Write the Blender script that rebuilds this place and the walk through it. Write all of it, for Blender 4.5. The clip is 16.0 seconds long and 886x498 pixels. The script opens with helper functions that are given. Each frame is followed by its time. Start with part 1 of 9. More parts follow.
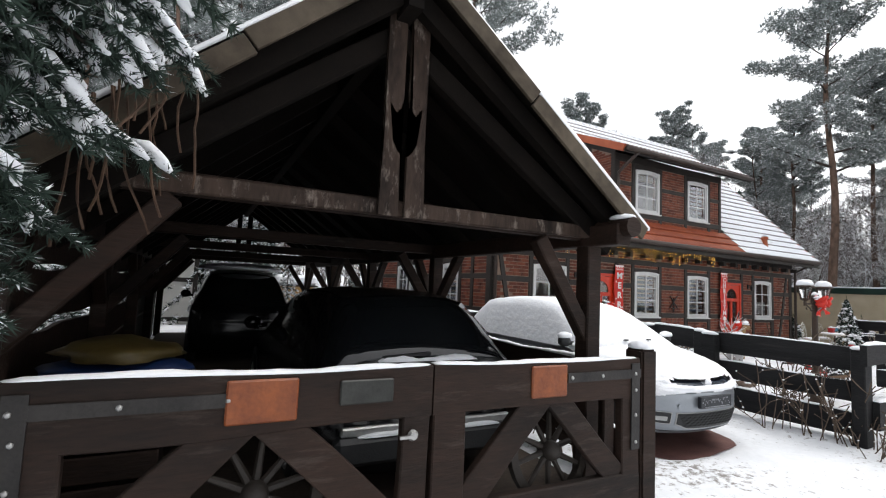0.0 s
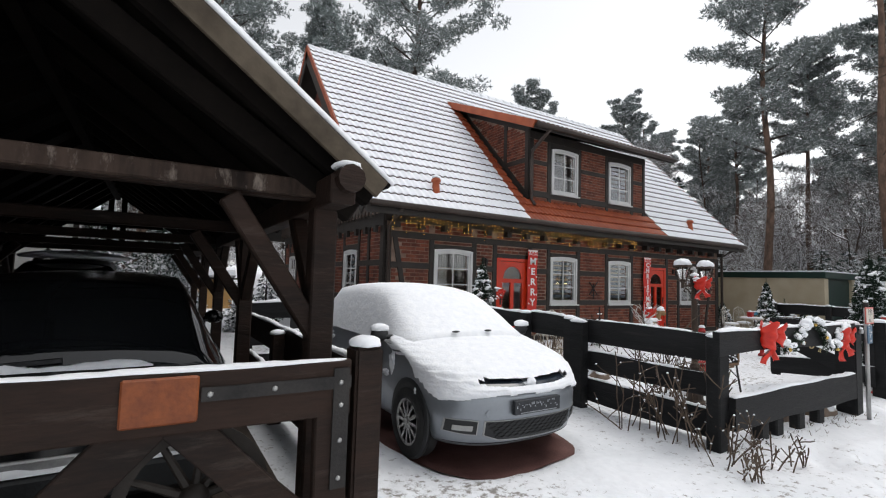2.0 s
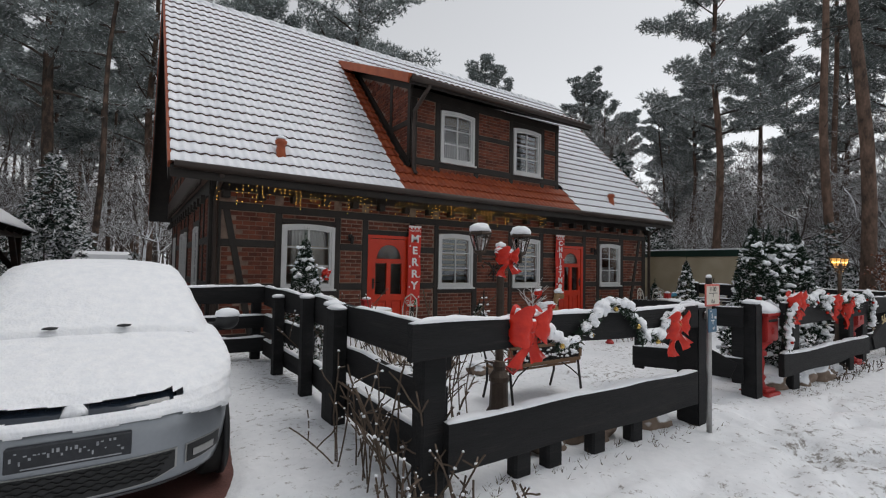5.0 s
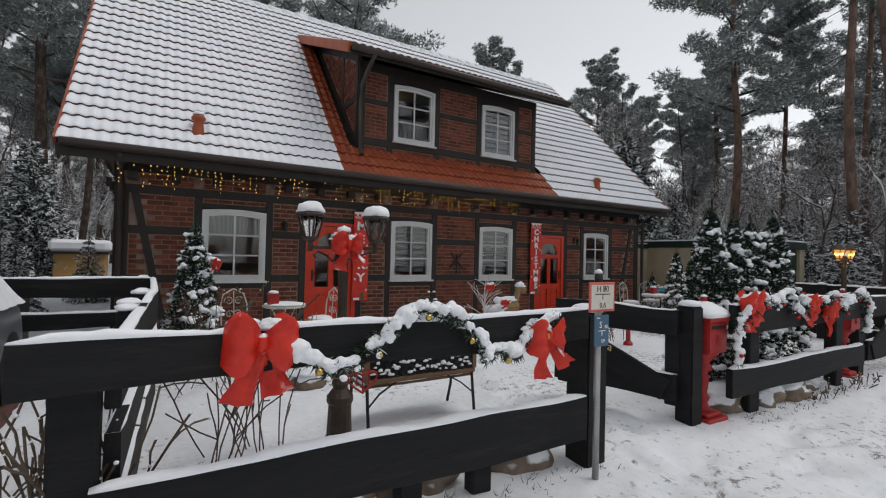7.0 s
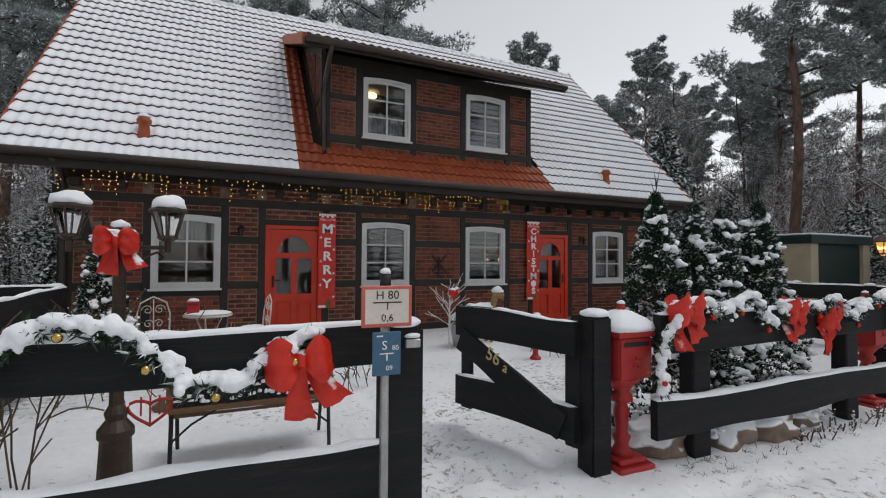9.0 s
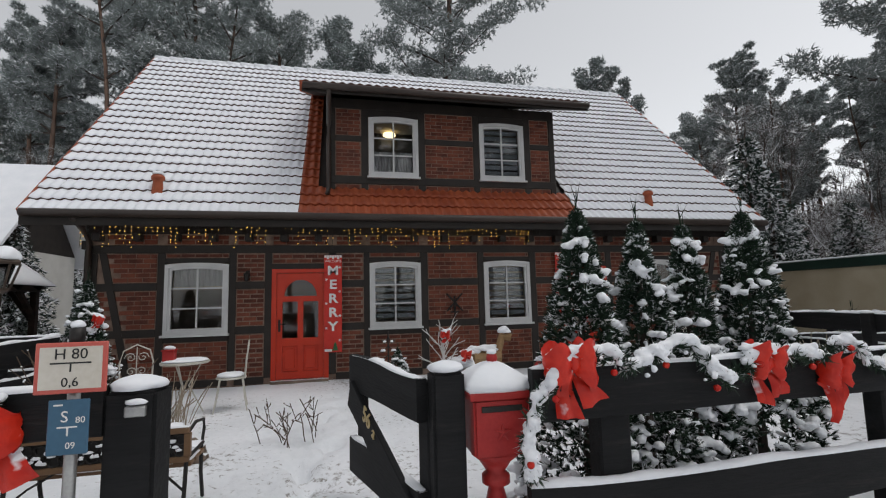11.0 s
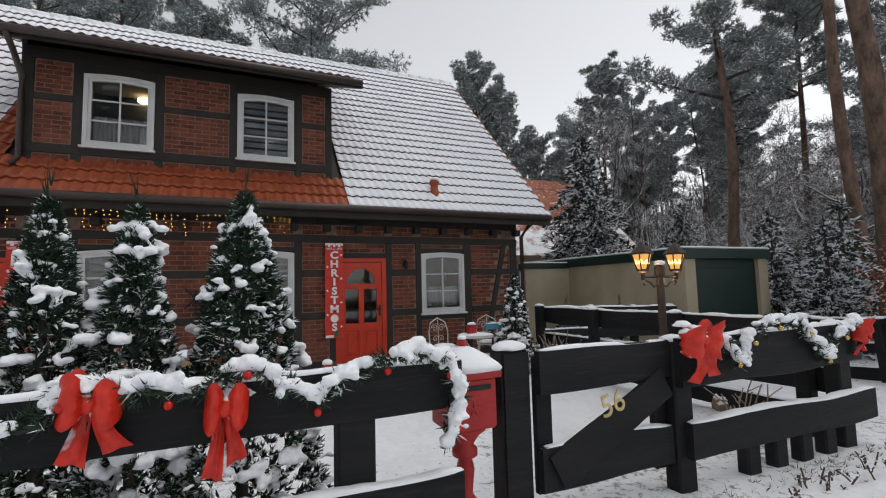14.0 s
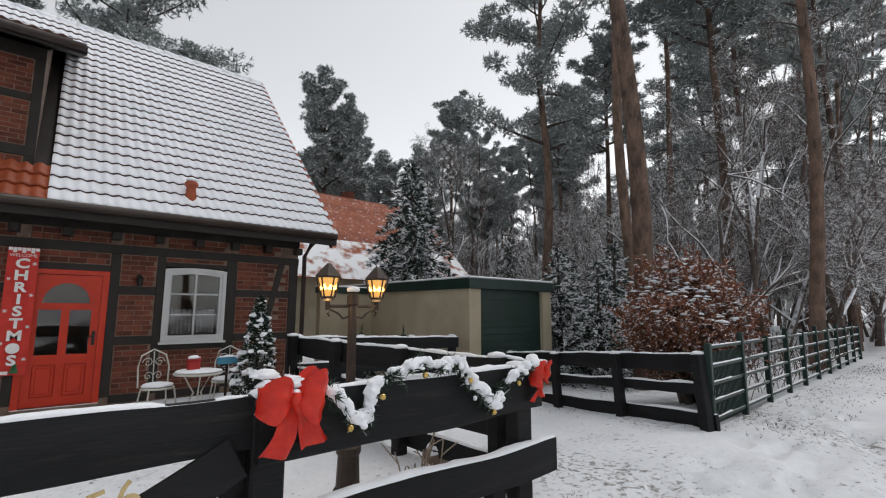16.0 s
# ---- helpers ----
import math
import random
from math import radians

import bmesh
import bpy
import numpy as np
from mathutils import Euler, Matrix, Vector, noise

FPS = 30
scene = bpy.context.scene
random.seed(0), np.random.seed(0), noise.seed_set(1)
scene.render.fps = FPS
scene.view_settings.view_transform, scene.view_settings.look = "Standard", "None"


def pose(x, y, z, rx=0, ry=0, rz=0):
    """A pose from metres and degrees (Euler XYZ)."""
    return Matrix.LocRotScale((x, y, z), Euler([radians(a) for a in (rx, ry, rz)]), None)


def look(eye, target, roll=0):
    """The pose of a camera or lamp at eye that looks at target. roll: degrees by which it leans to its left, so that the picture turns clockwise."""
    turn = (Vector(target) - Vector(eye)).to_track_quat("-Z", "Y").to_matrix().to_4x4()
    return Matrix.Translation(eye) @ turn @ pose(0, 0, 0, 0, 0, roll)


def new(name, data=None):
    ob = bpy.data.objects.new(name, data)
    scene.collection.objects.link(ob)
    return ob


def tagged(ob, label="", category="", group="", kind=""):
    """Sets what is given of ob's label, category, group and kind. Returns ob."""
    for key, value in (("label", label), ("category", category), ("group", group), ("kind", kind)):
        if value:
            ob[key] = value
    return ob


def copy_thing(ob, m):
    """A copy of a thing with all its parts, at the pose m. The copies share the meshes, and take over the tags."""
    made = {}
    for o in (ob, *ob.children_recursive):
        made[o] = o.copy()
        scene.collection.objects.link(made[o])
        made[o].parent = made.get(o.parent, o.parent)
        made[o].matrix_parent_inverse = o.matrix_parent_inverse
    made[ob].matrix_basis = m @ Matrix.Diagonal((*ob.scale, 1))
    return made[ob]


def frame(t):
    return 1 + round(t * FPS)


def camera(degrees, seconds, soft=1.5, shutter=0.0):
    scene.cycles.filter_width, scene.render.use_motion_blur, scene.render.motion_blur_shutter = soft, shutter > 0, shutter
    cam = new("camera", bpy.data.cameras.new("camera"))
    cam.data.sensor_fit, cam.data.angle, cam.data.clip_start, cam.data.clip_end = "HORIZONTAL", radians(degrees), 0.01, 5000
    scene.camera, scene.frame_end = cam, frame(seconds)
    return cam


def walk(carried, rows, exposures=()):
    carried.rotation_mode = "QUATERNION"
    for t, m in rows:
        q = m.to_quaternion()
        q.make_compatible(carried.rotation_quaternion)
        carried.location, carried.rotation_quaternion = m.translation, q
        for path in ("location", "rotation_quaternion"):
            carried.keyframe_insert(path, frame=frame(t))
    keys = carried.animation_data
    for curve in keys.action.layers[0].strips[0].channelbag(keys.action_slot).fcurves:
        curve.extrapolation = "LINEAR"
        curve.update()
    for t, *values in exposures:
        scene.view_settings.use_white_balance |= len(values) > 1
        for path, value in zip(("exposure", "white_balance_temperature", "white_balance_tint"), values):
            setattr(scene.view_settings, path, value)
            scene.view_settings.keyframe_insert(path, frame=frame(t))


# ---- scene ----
cam = camera(87.3, 16.0, 1.15)
METRES, EYE, TURN = 15.0, 1.5, -27.6
ROWS = [
    (0.0, 0.0, 0.0, 0.0, -0.21, 4.69, -2.6),
    (0.5, 0.0289, 0.0168, 0.0001, -2.33, 3.97, -2.18),
    (1.0, 0.0592, 0.0282, -0.0004, -2.9, 3.9, -2.14),
    (1.5, 0.0858, 0.0453, -0.0016, -3.45, 3.86, -1.94),
    (2.0, 0.1137, 0.0615, -0.0013, -3.97, 3.81, -1.71),
    (2.5, 0.1427, 0.0775, -0.0026, -4.56, 3.65, -1.49),
    (3.0, 0.1711, 0.0944, -0.0032, -5.32, 3.37, -1.4),
    (3.5, 0.201, 0.1047, -0.003, -6.0, 3.0, -1.31),
    (4.0, 0.2307, 0.1198, -0.0056, -6.27, 2.75, -0.98),
    (4.5, 0.2585, 0.1347, -0.0054, -6.56, 2.42, -0.88),
    (7.0, 0.3916, 0.2043, -0.0029, -3.39, 0.87, -1.34),
    (7.5, 0.4208, 0.2177, -0.0026, -3.03, 0.47, -0.98),
    (8.0, 0.451, 0.234, -0.0046, -2.12, 0.07, -0.75),
    (8.5, 0.4792, 0.2467, -0.0047, -0.25, 0.32, -0.73),
    (9.0, 0.5011, 0.259, -0.0048, 3.6, 1.46, -0.38),
    (11.5, 0.6259, 0.3258, -0.0033, 15.62, 6.44, 1.58),
    (12.0, 0.6512, 0.3434, -0.0021, 15.1, 6.22, 1.81),
    (12.5, 0.6814, 0.3571, -0.0016, 14.2, 5.76, 2.07),
    (13.0, 0.7092, 0.3749, -0.0033, 10.62, 4.98, 1.92),
    (13.5, 0.7412, 0.3861, -0.0031, 7.04, 4.72, 1.8),
    (14.0, 0.7706, 0.4003, -0.0036, 3.83, 4.76, 1.44),
    (14.5, 0.7995, 0.4169, -0.0022, -0.24, 5.02, 0.99),
    (15.0, 0.8298, 0.4299, -0.0013, -5.31, 5.78, 0.4),
    (15.5, 0.8568, 0.4458, -0.0013, -9.91, 6.85, -0.17),
    (16.0, 0.8854, 0.4572, -0.0024, -13.1, 7.61, -0.23),
]

walk(cam, [(t, pose(0, 0, EYE, 0, 0, TURN) @ pose(METRES * x, METRES * y, METRES * z, 90 + pitch, roll, yaw)) for t, x, y, z, yaw, pitch, roll in ROWS],
     [(0.0, 1.0), (1.0, 0.86), (2.0, 0.62), (3.0, 0.34), (4.5, 0.04), (9.0, 0.07), (12.0, 0.14), (16.0, 0.34)])

# ---- world and light: a bright overcast winter sky ----
world = bpy.data.worlds.new("overcast_sky")
scene.world = world
world.use_nodes = True
wt = world.node_tree
sky = wt.nodes.new("ShaderNodeTexSky")
sky.sky_type = "NISHITA"
sky.sun_disc = False
sky.sun_elevation = radians(66)
sky.sun_rotation = radians(105)
sky.dust_density = 1.0
hsv = wt.nodes.new("ShaderNodeHueSaturation")
hsv.inputs["Saturation"].default_value = 0.12
background = wt.nodes["Background"]
background.inputs["Strength"].default_value = 0.15
wt.links.new(sky.outputs[0], hsv.inputs["Color"])
wt.links.new(hsv.outputs[0], background.inputs["Color"])
sun = new("sun", bpy.data.lights.new("sun", "SUN"))
sun.data.energy = 0.8
sun.data.angle = radians(30)
sun.data.color = (1.0, 0.97, 0.93)
sun.matrix_world = look((5.59, -1.5, 13), (0, 0, 0))

# ---- materials ----
def material(name, c1, c2, scale=6.0, rough=0.7, bump=0.3, bscale=60.0, metallic=0.0, stretch=(1, 1, 1), vary=0.0, snow=0.0, snow_scale=9.0, spec=0.4, island=False, scuff=0.0):
    """Procedural surface: two tones mixed by broad and fine noise, fine relief; vary: spread from object to object; snow: how much lies on upward faces; scuff: bleached flakes and scratches."""
    m = bpy.data.materials.new(name)
    m.use_nodes = True
    t = m.node_tree
    n, l = t.nodes, t.links
    b = n["Principled BSDF"]
    co = n.new("ShaderNodeTexCoord")
    mp = n.new("ShaderNodeMapping")
    mp.inputs["Scale"].default_value = stretch
    l.new(co.outputs["Object"], mp.inputs["Vector"])
    a = n.new("ShaderNodeTexNoise")
    a.inputs["Scale"].default_value, a.inputs["Detail"].default_value = scale, 6.0
    f = n.new("ShaderNodeTexNoise")
    f.inputs["Scale"].default_value, f.inputs["Detail"].default_value = bscale, 4.0
    for q in (a, f):
        l.new(mp.outputs[0], q.inputs["Vector"])
    ad = n.new("ShaderNodeMath")
    ad.operation = "MULTIPLY_ADD"
    ad.inputs[1].default_value = 0.45
    l.new(f.outputs[0], ad.inputs[0])
    l.new(a.outputs[0], ad.inputs[2])
    fac = ad.outputs[0]
    if vary:
        src = n.new("ShaderNodeNewGeometry").outputs["Random Per Island"] if island else n.new("ShaderNodeObjectInfo").outputs["Random"]
        va = n.new("ShaderNodeMath")
        va.operation = "MULTIPLY_ADD"
        va.inputs[1].default_value = vary
        l.new(src, va.inputs[0])
        l.new(fac, va.inputs[2])
        sb = n.new("ShaderNodeMath")
        sb.operation = "SUBTRACT"
        sb.inputs[1].default_value = vary / 2
        l.new(va.outputs[0], sb.inputs[0])
        fac = sb.outputs[0]
    r = n.new("ShaderNodeMapRange")
    r.inputs["From Min"].default_value, r.inputs["From Max"].default_value = 0.5, 0.95
    l.new(fac, r.inputs["Value"])
    mx = n.new("ShaderNodeMix")
    mx.data_type = "RGBA"
    mx.inputs["A"].default_value, mx.inputs["B"].default_value = (*c1, 1), (*c2, 1)
    l.new(r.outputs[0], mx.inputs["Factor"])
    col = mx.outputs["Result"]
    if scuff:
        fk = n.new("ShaderNodeTexNoise")
        fk.inputs["Scale"].default_value, fk.inputs["Detail"].default_value, fk.inputs["Roughness"].default_value = scale * 2.2, 9.0, 0.72
        l.new(mp.outputs[0], fk.inputs["Vector"])
        fr = n.new("ShaderNodeMapRange")
        fr.inputs["From Min"].default_value, fr.inputs["From Max"].default_value, fr.inputs["To Max"].default_value = 0.55, 0.68, scuff
        l.new(fk.outputs[0], fr.inputs["Value"])
        fm = n.new("ShaderNodeMix")
        fm.data_type = "RGBA"
        fm.inputs["B"].default_value = (0.24, 0.20, 0.17, 1)
        l.new(col, fm.inputs["A"])
        l.new(fr.outputs[0], fm.inputs["Factor"])
        col = fm.outputs["Result"]
    if snow:
        g = n.new("ShaderNodeNewGeometry")
        sx = n.new("ShaderNodeSeparateXYZ")
        l.new(g.outputs["Normal"], sx.inputs[0])
        sn = n.new("ShaderNodeTexNoise")
        sn.inputs["Scale"].default_value, sn.inputs["Detail"].default_value = snow_scale, 3.0
        l.new(co.outputs["Object"], sn.inputs["Vector"])
        sm = n.new("ShaderNodeMath")
        sm.operation = "MULTIPLY_ADD"
        sm.inputs[1].default_value = 0.9
        l.new(sn.outputs[0], sm.inputs[0])
        l.new(sx.outputs["Z"], sm.inputs[2])
        sr = n.new("ShaderNodeMapRange")
        sr.inputs["From Min"].default_value, sr.inputs["From Max"].default_value = 1.25 - snow, 1.4 - snow
        l.new(sm.outputs[0], sr.inputs["Value"])
        ms = n.new("ShaderNodeMix")
        ms.data_type = "RGBA"
        ms.inputs["B"].default_value = (0.82, 0.84, 0.87, 1)
        l.new(col, ms.inputs["A"])
        l.new(sr.outputs[0], ms.inputs["Factor"])
        col = ms.outputs["Result"]
    l.new(col, b.inputs["Base Color"])
    b.inputs["Roughness"].default_value = rough
    b.inputs["Metallic"].default_value = metallic
    b.inputs["Specular IOR Level"].default_value = spec
    if bump:
        bp = n.new("ShaderNodeBump")
        bp.inputs["Strength"].default_value, bp.inputs["Distance"].default_value = bump, 0.01
        l.new(fac if not vary else ad.outputs[0], bp.inputs["Height"])
        l.new(bp.outputs[0], b.inputs["Normal"])
    return m


def glass(name, tint=(1, 1, 1), rough=0.0):
    m = bpy.data.materials.new(name)
    m.use_nodes = True
    b = m.node_tree.nodes["Principled BSDF"]
    b.inputs["Base Color"].default_value = (*tint, 1)
    b.inputs["Transmission Weight"].default_value = 1.0
    b.inputs["Roughness"].default_value = rough
    b.inputs["IOR"].default_value = 1.5
    return m


def glow(name, colour, strength):
    m = bpy.data.materials.new(name)
    m.use_nodes = True
    b = m.node_tree.nodes["Principled BSDF"]
    b.inputs["Base Color"].default_value = (*colour, 1)
    b.inputs["Emission Color"].default_value = (*colour, 1)
    b.inputs["Emission Strength"].default_value = strength
    return m


SNOW = material("snow", (0.78, 0.80, 0.84), (0.86, 0.87, 0.89), 1.2, 0.75, 0.5, 22.0, spec=0.2)
SNOW_FINE = material("caked_snow", (0.78, 0.80, 0.84), (0.87, 0.88, 0.90), 14.0, 0.8, 0.9, 55.0, spec=0.2)
TIMBER = material("black_stained_timber", (0.011, 0.008, 0.0065), (0.024, 0.018, 0.014), 4.0, 0.62, 0.5, 45.0, stretch=(1, 1, 1))
FENCE = material("black_painted_plank", (0.0028, 0.0031, 0.0038), (0.0115, 0.0115, 0.0125), 4.0, 0.72, 1.0, 34.0, stretch=(0.25, 1, 2.2), vary=0.12, spec=0.3, scuff=0.05)
BROWN = material("dark_brown_timber", (0.0075, 0.0042, 0.003), (0.027, 0.014, 0.0092), 3.4, 0.7, 1.0, 34.0, stretch=(0.3, 1, 1.8), vary=0.2, spec=0.25, scuff=0.1)
OLDWOOD = material("weathered_brown_board", (0.010, 0.006, 0.0045), (0.055, 0.036, 0.027), 6.0, 0.75, 1.0, 34.0, stretch=(1, 1, 0.3), vary=0.1, spec=0.2, scuff=0.7)
BARGE = material("bleached_barge_board", (0.032, 0.024, 0.017), (0.10, 0.08, 0.058), 4.0, 0.75, 0.7, 30.0, stretch=(0.5, 1, 0.5), vary=0.15, spec=0.2)
# carport roof timbers: the interior's deep shade is put into this near-black colour
ROOFWOOD = material("shaded_roof_boards", (0.003, 0.0022, 0.0018), (0.009, 0.0065, 0.005), 2.0, 0.85, 0.4, 30.0, spec=0.12)
BRICK = material("red_brick", (0.07, 0.018, 0.010), (0.19, 0.054, 0.029), 5.0, 0.85, 0.7, 70.0, vary=0.4)
BRICKS = material("red_brick_wall", (0.07, 0.018, 0.010), (0.19, 0.054, 0.029), 5.0, 0.85, 0.7, 70.0, vary=0.4, island=True)
MORTAR = material("grey_mortar", (0.14, 0.092, 0.07), (0.26, 0.185, 0.145), 8.0, 0.9, 0.6, 90.0)
TILE = material("orange_clay_tile", (0.22, 0.042, 0.016), (0.36, 0.085, 0.03), 3.0, 0.55, 0.4, 40.0, vary=0.25)
TILES = material("orange_clay_tiles", (0.22, 0.042, 0.016), (0.36, 0.085, 0.03), 3.0, 0.55, 0.4, 40.0, vary=0.25, island=True)
WHITE = material("white_window_plastic", (0.50, 0.50, 0.50), (0.60, 0.60, 0.59), 3.0, 0.35, 0.05, 40.0)
RED = material("red_door_paint", (0.44, 0.024, 0.005), (0.54, 0.034, 0.008), 3.0, 0.38, 0.1, 60.0)
BANNER = material("red_banner_cloth", (0.50, 0.03, 0.022), (0.60, 0.05, 0.035), 6.0, 0.8, 0.3, 200.0)
RIBBON = material("red_satin_ribbon", (0.50, 0.013, 0.006), (0.70, 0.034, 0.014), 10.0, 0.36, 1.0, 26.0, snow=0.34, snow_scale=9.0)
REDPAINT = material("red_cast_metal", (0.30, 0.012, 0.012), (0.42, 0.028, 0.024), 4.0, 0.5, 0.4, 60.0)
DARKMETAL = material("black_iron", (0.014, 0.013, 0.013), (0.035, 0.032, 0.03), 6.0, 0.5, 0.4, 80.0, metallic=0.4)
BRONZE = material("dark_bronze_paint", (0.035, 0.024, 0.018), (0.075, 0.052, 0.038), 6.0, 0.5, 0.4, 80.0, metallic=0.3)
GUTTER = material("dark_brown_gutter", (0.03, 0.02, 0.016), (0.05, 0.035, 0.028), 2.0, 0.4, 0.1, 30.0)
STEEL = material("galvanised_steel", (0.3, 0.3, 0.3), (0.45, 0.45, 0.44), 6.0, 0.4, 0.2, 80.0, metallic=0.8)
STONE = material("brown_boulder", (0.10, 0.07, 0.05), (0.24, 0.18, 0.14), 3.0, 0.85, 1.0, 14.0, snow=0.45, snow_scale=4.0)
PLASTER = material("cream_plaster", (0.34, 0.29, 0.20), (0.44, 0.38, 0.28), 1.4, 0.9, 0.4, 60.0)
GREEN = material("dark_green_metal", (0.003, 0.017, 0.013), (0.007, 0.03, 0.022), 2.0, 0.45, 0.1, 40.0)
BARK = material("grey_brown_bark", (0.035, 0.028, 0.024), (0.095, 0.075, 0.062), 3.0, 0.9, 1.0, 18.0, stretch=(1, 1, 0.3), vary=0.2, snow=0.1)
PINEBARK = material("orange_pine_bark", (0.042, 0.033, 0.028), (0.19, 0.125, 0.095), 4.5, 0.9, 1.0, 20.0, stretch=(1, 1, 0.45), vary=0.3, snow=0.12, snow_scale=6.0, spec=0.15)
# needles: frost, and distance haze put into the pale base colour
NEEDLES = material("frosted_hazy_pine_needles", (0.16, 0.19, 0.182), (0.30, 0.33, 0.322), 1.6, 0.85, 0.0, 30.0, vary=0.25, snow=0.62, snow_scale=2.5, spec=0.15)
THUJA = material("dark_green_thuja", (0.010, 0.024, 0.016), (0.034, 0.058, 0.036), 6.0, 0.8, 0.0, 40.0, vary=0.3, island=True, snow=0.2, snow_scale=7.0, spec=0.2)
FIR = material("snowy_fir_needles", (0.012, 0.026, 0.019), (0.035, 0.06, 0.045), 4.0, 0.8, 0.0, 40.0, vary=0.3, island=True, snow=0.42, snow_scale=3.0)
# twigs: snow-dusted, their colour also lightened to stand in for distance haze
TWIG = material("frosty_hazy_twigs", (0.06, 0.046, 0.04), (0.15, 0.125, 0.11), 3.0, 0.9, 0.0, 30.0, snow=0.74, snow_scale=5.0, spec=0.15)
BEECH = material("copper_dry_leaves", (0.13, 0.045, 0.024), (0.32, 0.13, 0.07), 5.0, 0.8, 0.0, 30.0, vary=0.5, island=True, snow=0.24, snow_scale=5.0)
GLASS = glass("window_glass")
SILVER = material("silver_car_paint", (0.24, 0.26, 0.285), (0.28, 0.30, 0.325), 2.0, 0.28, 0.0, 40.0, metallic=0.55)
BLACKCAR = material("black_car_paint", (0.004, 0.004, 0.005), (0.008, 0.008, 0.009), 2.0, 0.18, 0.0, 40.0)
PLASTIC = material("black_plastic", (0.012, 0.013, 0.014), (0.022, 0.023, 0.025), 5.0, 0.5, 0.3, 90.0)
TYRE = material("tyre_rubber", (0.012, 0.012, 0.012), (0.022, 0.022, 0.022), 8.0, 0.8, 0.3, 60.0)
DARKGLASS = material("dark_car_glass", (0.005, 0.006, 0.007), (0.009, 0.01, 0.011), 2.0, 0.06, 0.0, 30.0, spec=0.6)
GOLD = material("gold_ornament", (0.5, 0.34, 0.09), (0.62, 0.44, 0.15), 8.0, 0.25, 0.05, 40.0, metallic=0.9)
PAVING = material("red_brown_paving", (0.075, 0.03, 0.026), (0.15, 0.07, 0.06), 4.0, 0.7, 0.6, 60.0)
WARM = glow("warm_lamp_glass", (1.0, 0.55, 0.13), 5.0)
FAIRY = glow("fairy_light_bulb", (1.0, 0.5, 0.09), 3.0)


# ---- mesh helpers ----
def mesh_ob(name, verts, faces, mats, parent=None, smooth=False, index=None, label=""):
    me = bpy.data.meshes.new(name)
    me.from_pydata([tuple(v) for v in verts], [], [tuple(f) for f in faces])
    for m in (mats if isinstance(mats, (list, tuple)) else [mats]):
        me.materials.append(m)
    if index is not None:
        me.polygons.foreach_set("material_index", np.asarray(index, dtype=np.int32))
    if smooth:
        me.polygons.foreach_set("use_smooth", np.ones(len(me.polygons), dtype=bool))
    me.update()
    ob = new(name, me)
    if parent is not None:
        ob.parent = parent
    return tagged(ob, label)


def part(name, bm, mat, parent=None, label="", smooth=False):
    me = bpy.data.meshes.new(name)
    bmesh.ops.recalc_face_normals(bm, faces=bm.faces[:])
    if smooth:
        for f in bm.faces:
            f.smooth = True
    bm.to_mesh(me)
    bm.free()
    me.materials.append(mat)
    ob = new(name, me)
    if parent is not None:
        ob.parent = parent
    return tagged(ob, label)


def thing(name, x, y, z, label, category, group="", turn=0, kind=""):
    ob = new(name)
    ob.empty_display_size = 0.1
    ob.matrix_basis = pose(x, y, z, 0, 0, turn)
    return tagged(ob, label, category, group, kind)


def box(bm, x0, x1, y0, y1, z0, z1, m=None):
    vs = [bm.verts.new((m @ Vector(p)) if m else p) for p in
          ((x0, y0, z0), (x1, y0, z0), (x1, y1, z0), (x0, y1, z0), (x0, y0, z1), (x1, y0, z1), (x1, y1, z1), (x0, y1, z1))]
    for f in ((3, 2, 1, 0), (4, 5, 6, 7), (0, 1, 5, 4), (1, 2, 6, 5), (2, 3, 7, 6), (3, 0, 4, 7)):
        bm.faces.new([vs[i] for i in f])
    return vs


def boxed(name, x0, x1, y0, y1, z0, z1, mat, parent=None, label="", bevel=0.0, m=None):
    bm = bmesh.new()
    box(bm, x0, x1, y0, y1, z0, z1, m)
    if bevel:
        bmesh.ops.bevel(bm, geom=bm.edges[:], offset=bevel, segments=1, affect="EDGES")
    return part(name, bm, mat, parent, label)


def tube(bm, pts, radii, sides=8, cap=True):
    """A round rod along pts with a radius for each point."""
    rings = []
    for i, p in enumerate(pts):
        a, b = Vector(pts[max(i - 1, 0)]), Vector(pts[min(i + 1, len(pts) - 1)])
        d = (b - a).normalized()
        u = d.orthogonal().normalized() if abs(d.z) > 0.9 else d.cross(Vector((0, 0, 1))).normalized()
        w = d.cross(u)
        r = radii[i] if isinstance(radii, (list, tuple)) else radii
        rings.append([bm.verts.new(Vector(p) + r * (math.cos(k * math.tau / sides) * u + math.sin(k * math.tau / sides) * w)) for k in range(sides)])
    for q, s in zip(rings, rings[1:]):
        for k in range(sides):
            bm.faces.new((q[k], q[(k + 1) % sides], s[(k + 1) % sides], s[k]))
    if cap:
        bm.faces.new(rings[0][::-1])
        bm.faces.new(rings[-1])


def lathe(bm, profile, sides=16, centre=(0, 0, 0)):
    """A turned shape from (radius, height) pairs."""
    c = Vector(centre)
    rings = [[bm.verts.new(c + Vector((r * math.cos(k * math.tau / sides), r * math.sin(k * math.tau / sides), z))) for k in range(sides)] for r, z in profile]
    for q, s in zip(rings, rings[1:]):
        for k in range(sides):
            bm.faces.new((q[k], q[(k + 1) % sides], s[(k + 1) % sides], s[k]))
    bm.faces.new(rings[0][::-1])
    bm.faces.new(rings[-1])


BALLS = {}


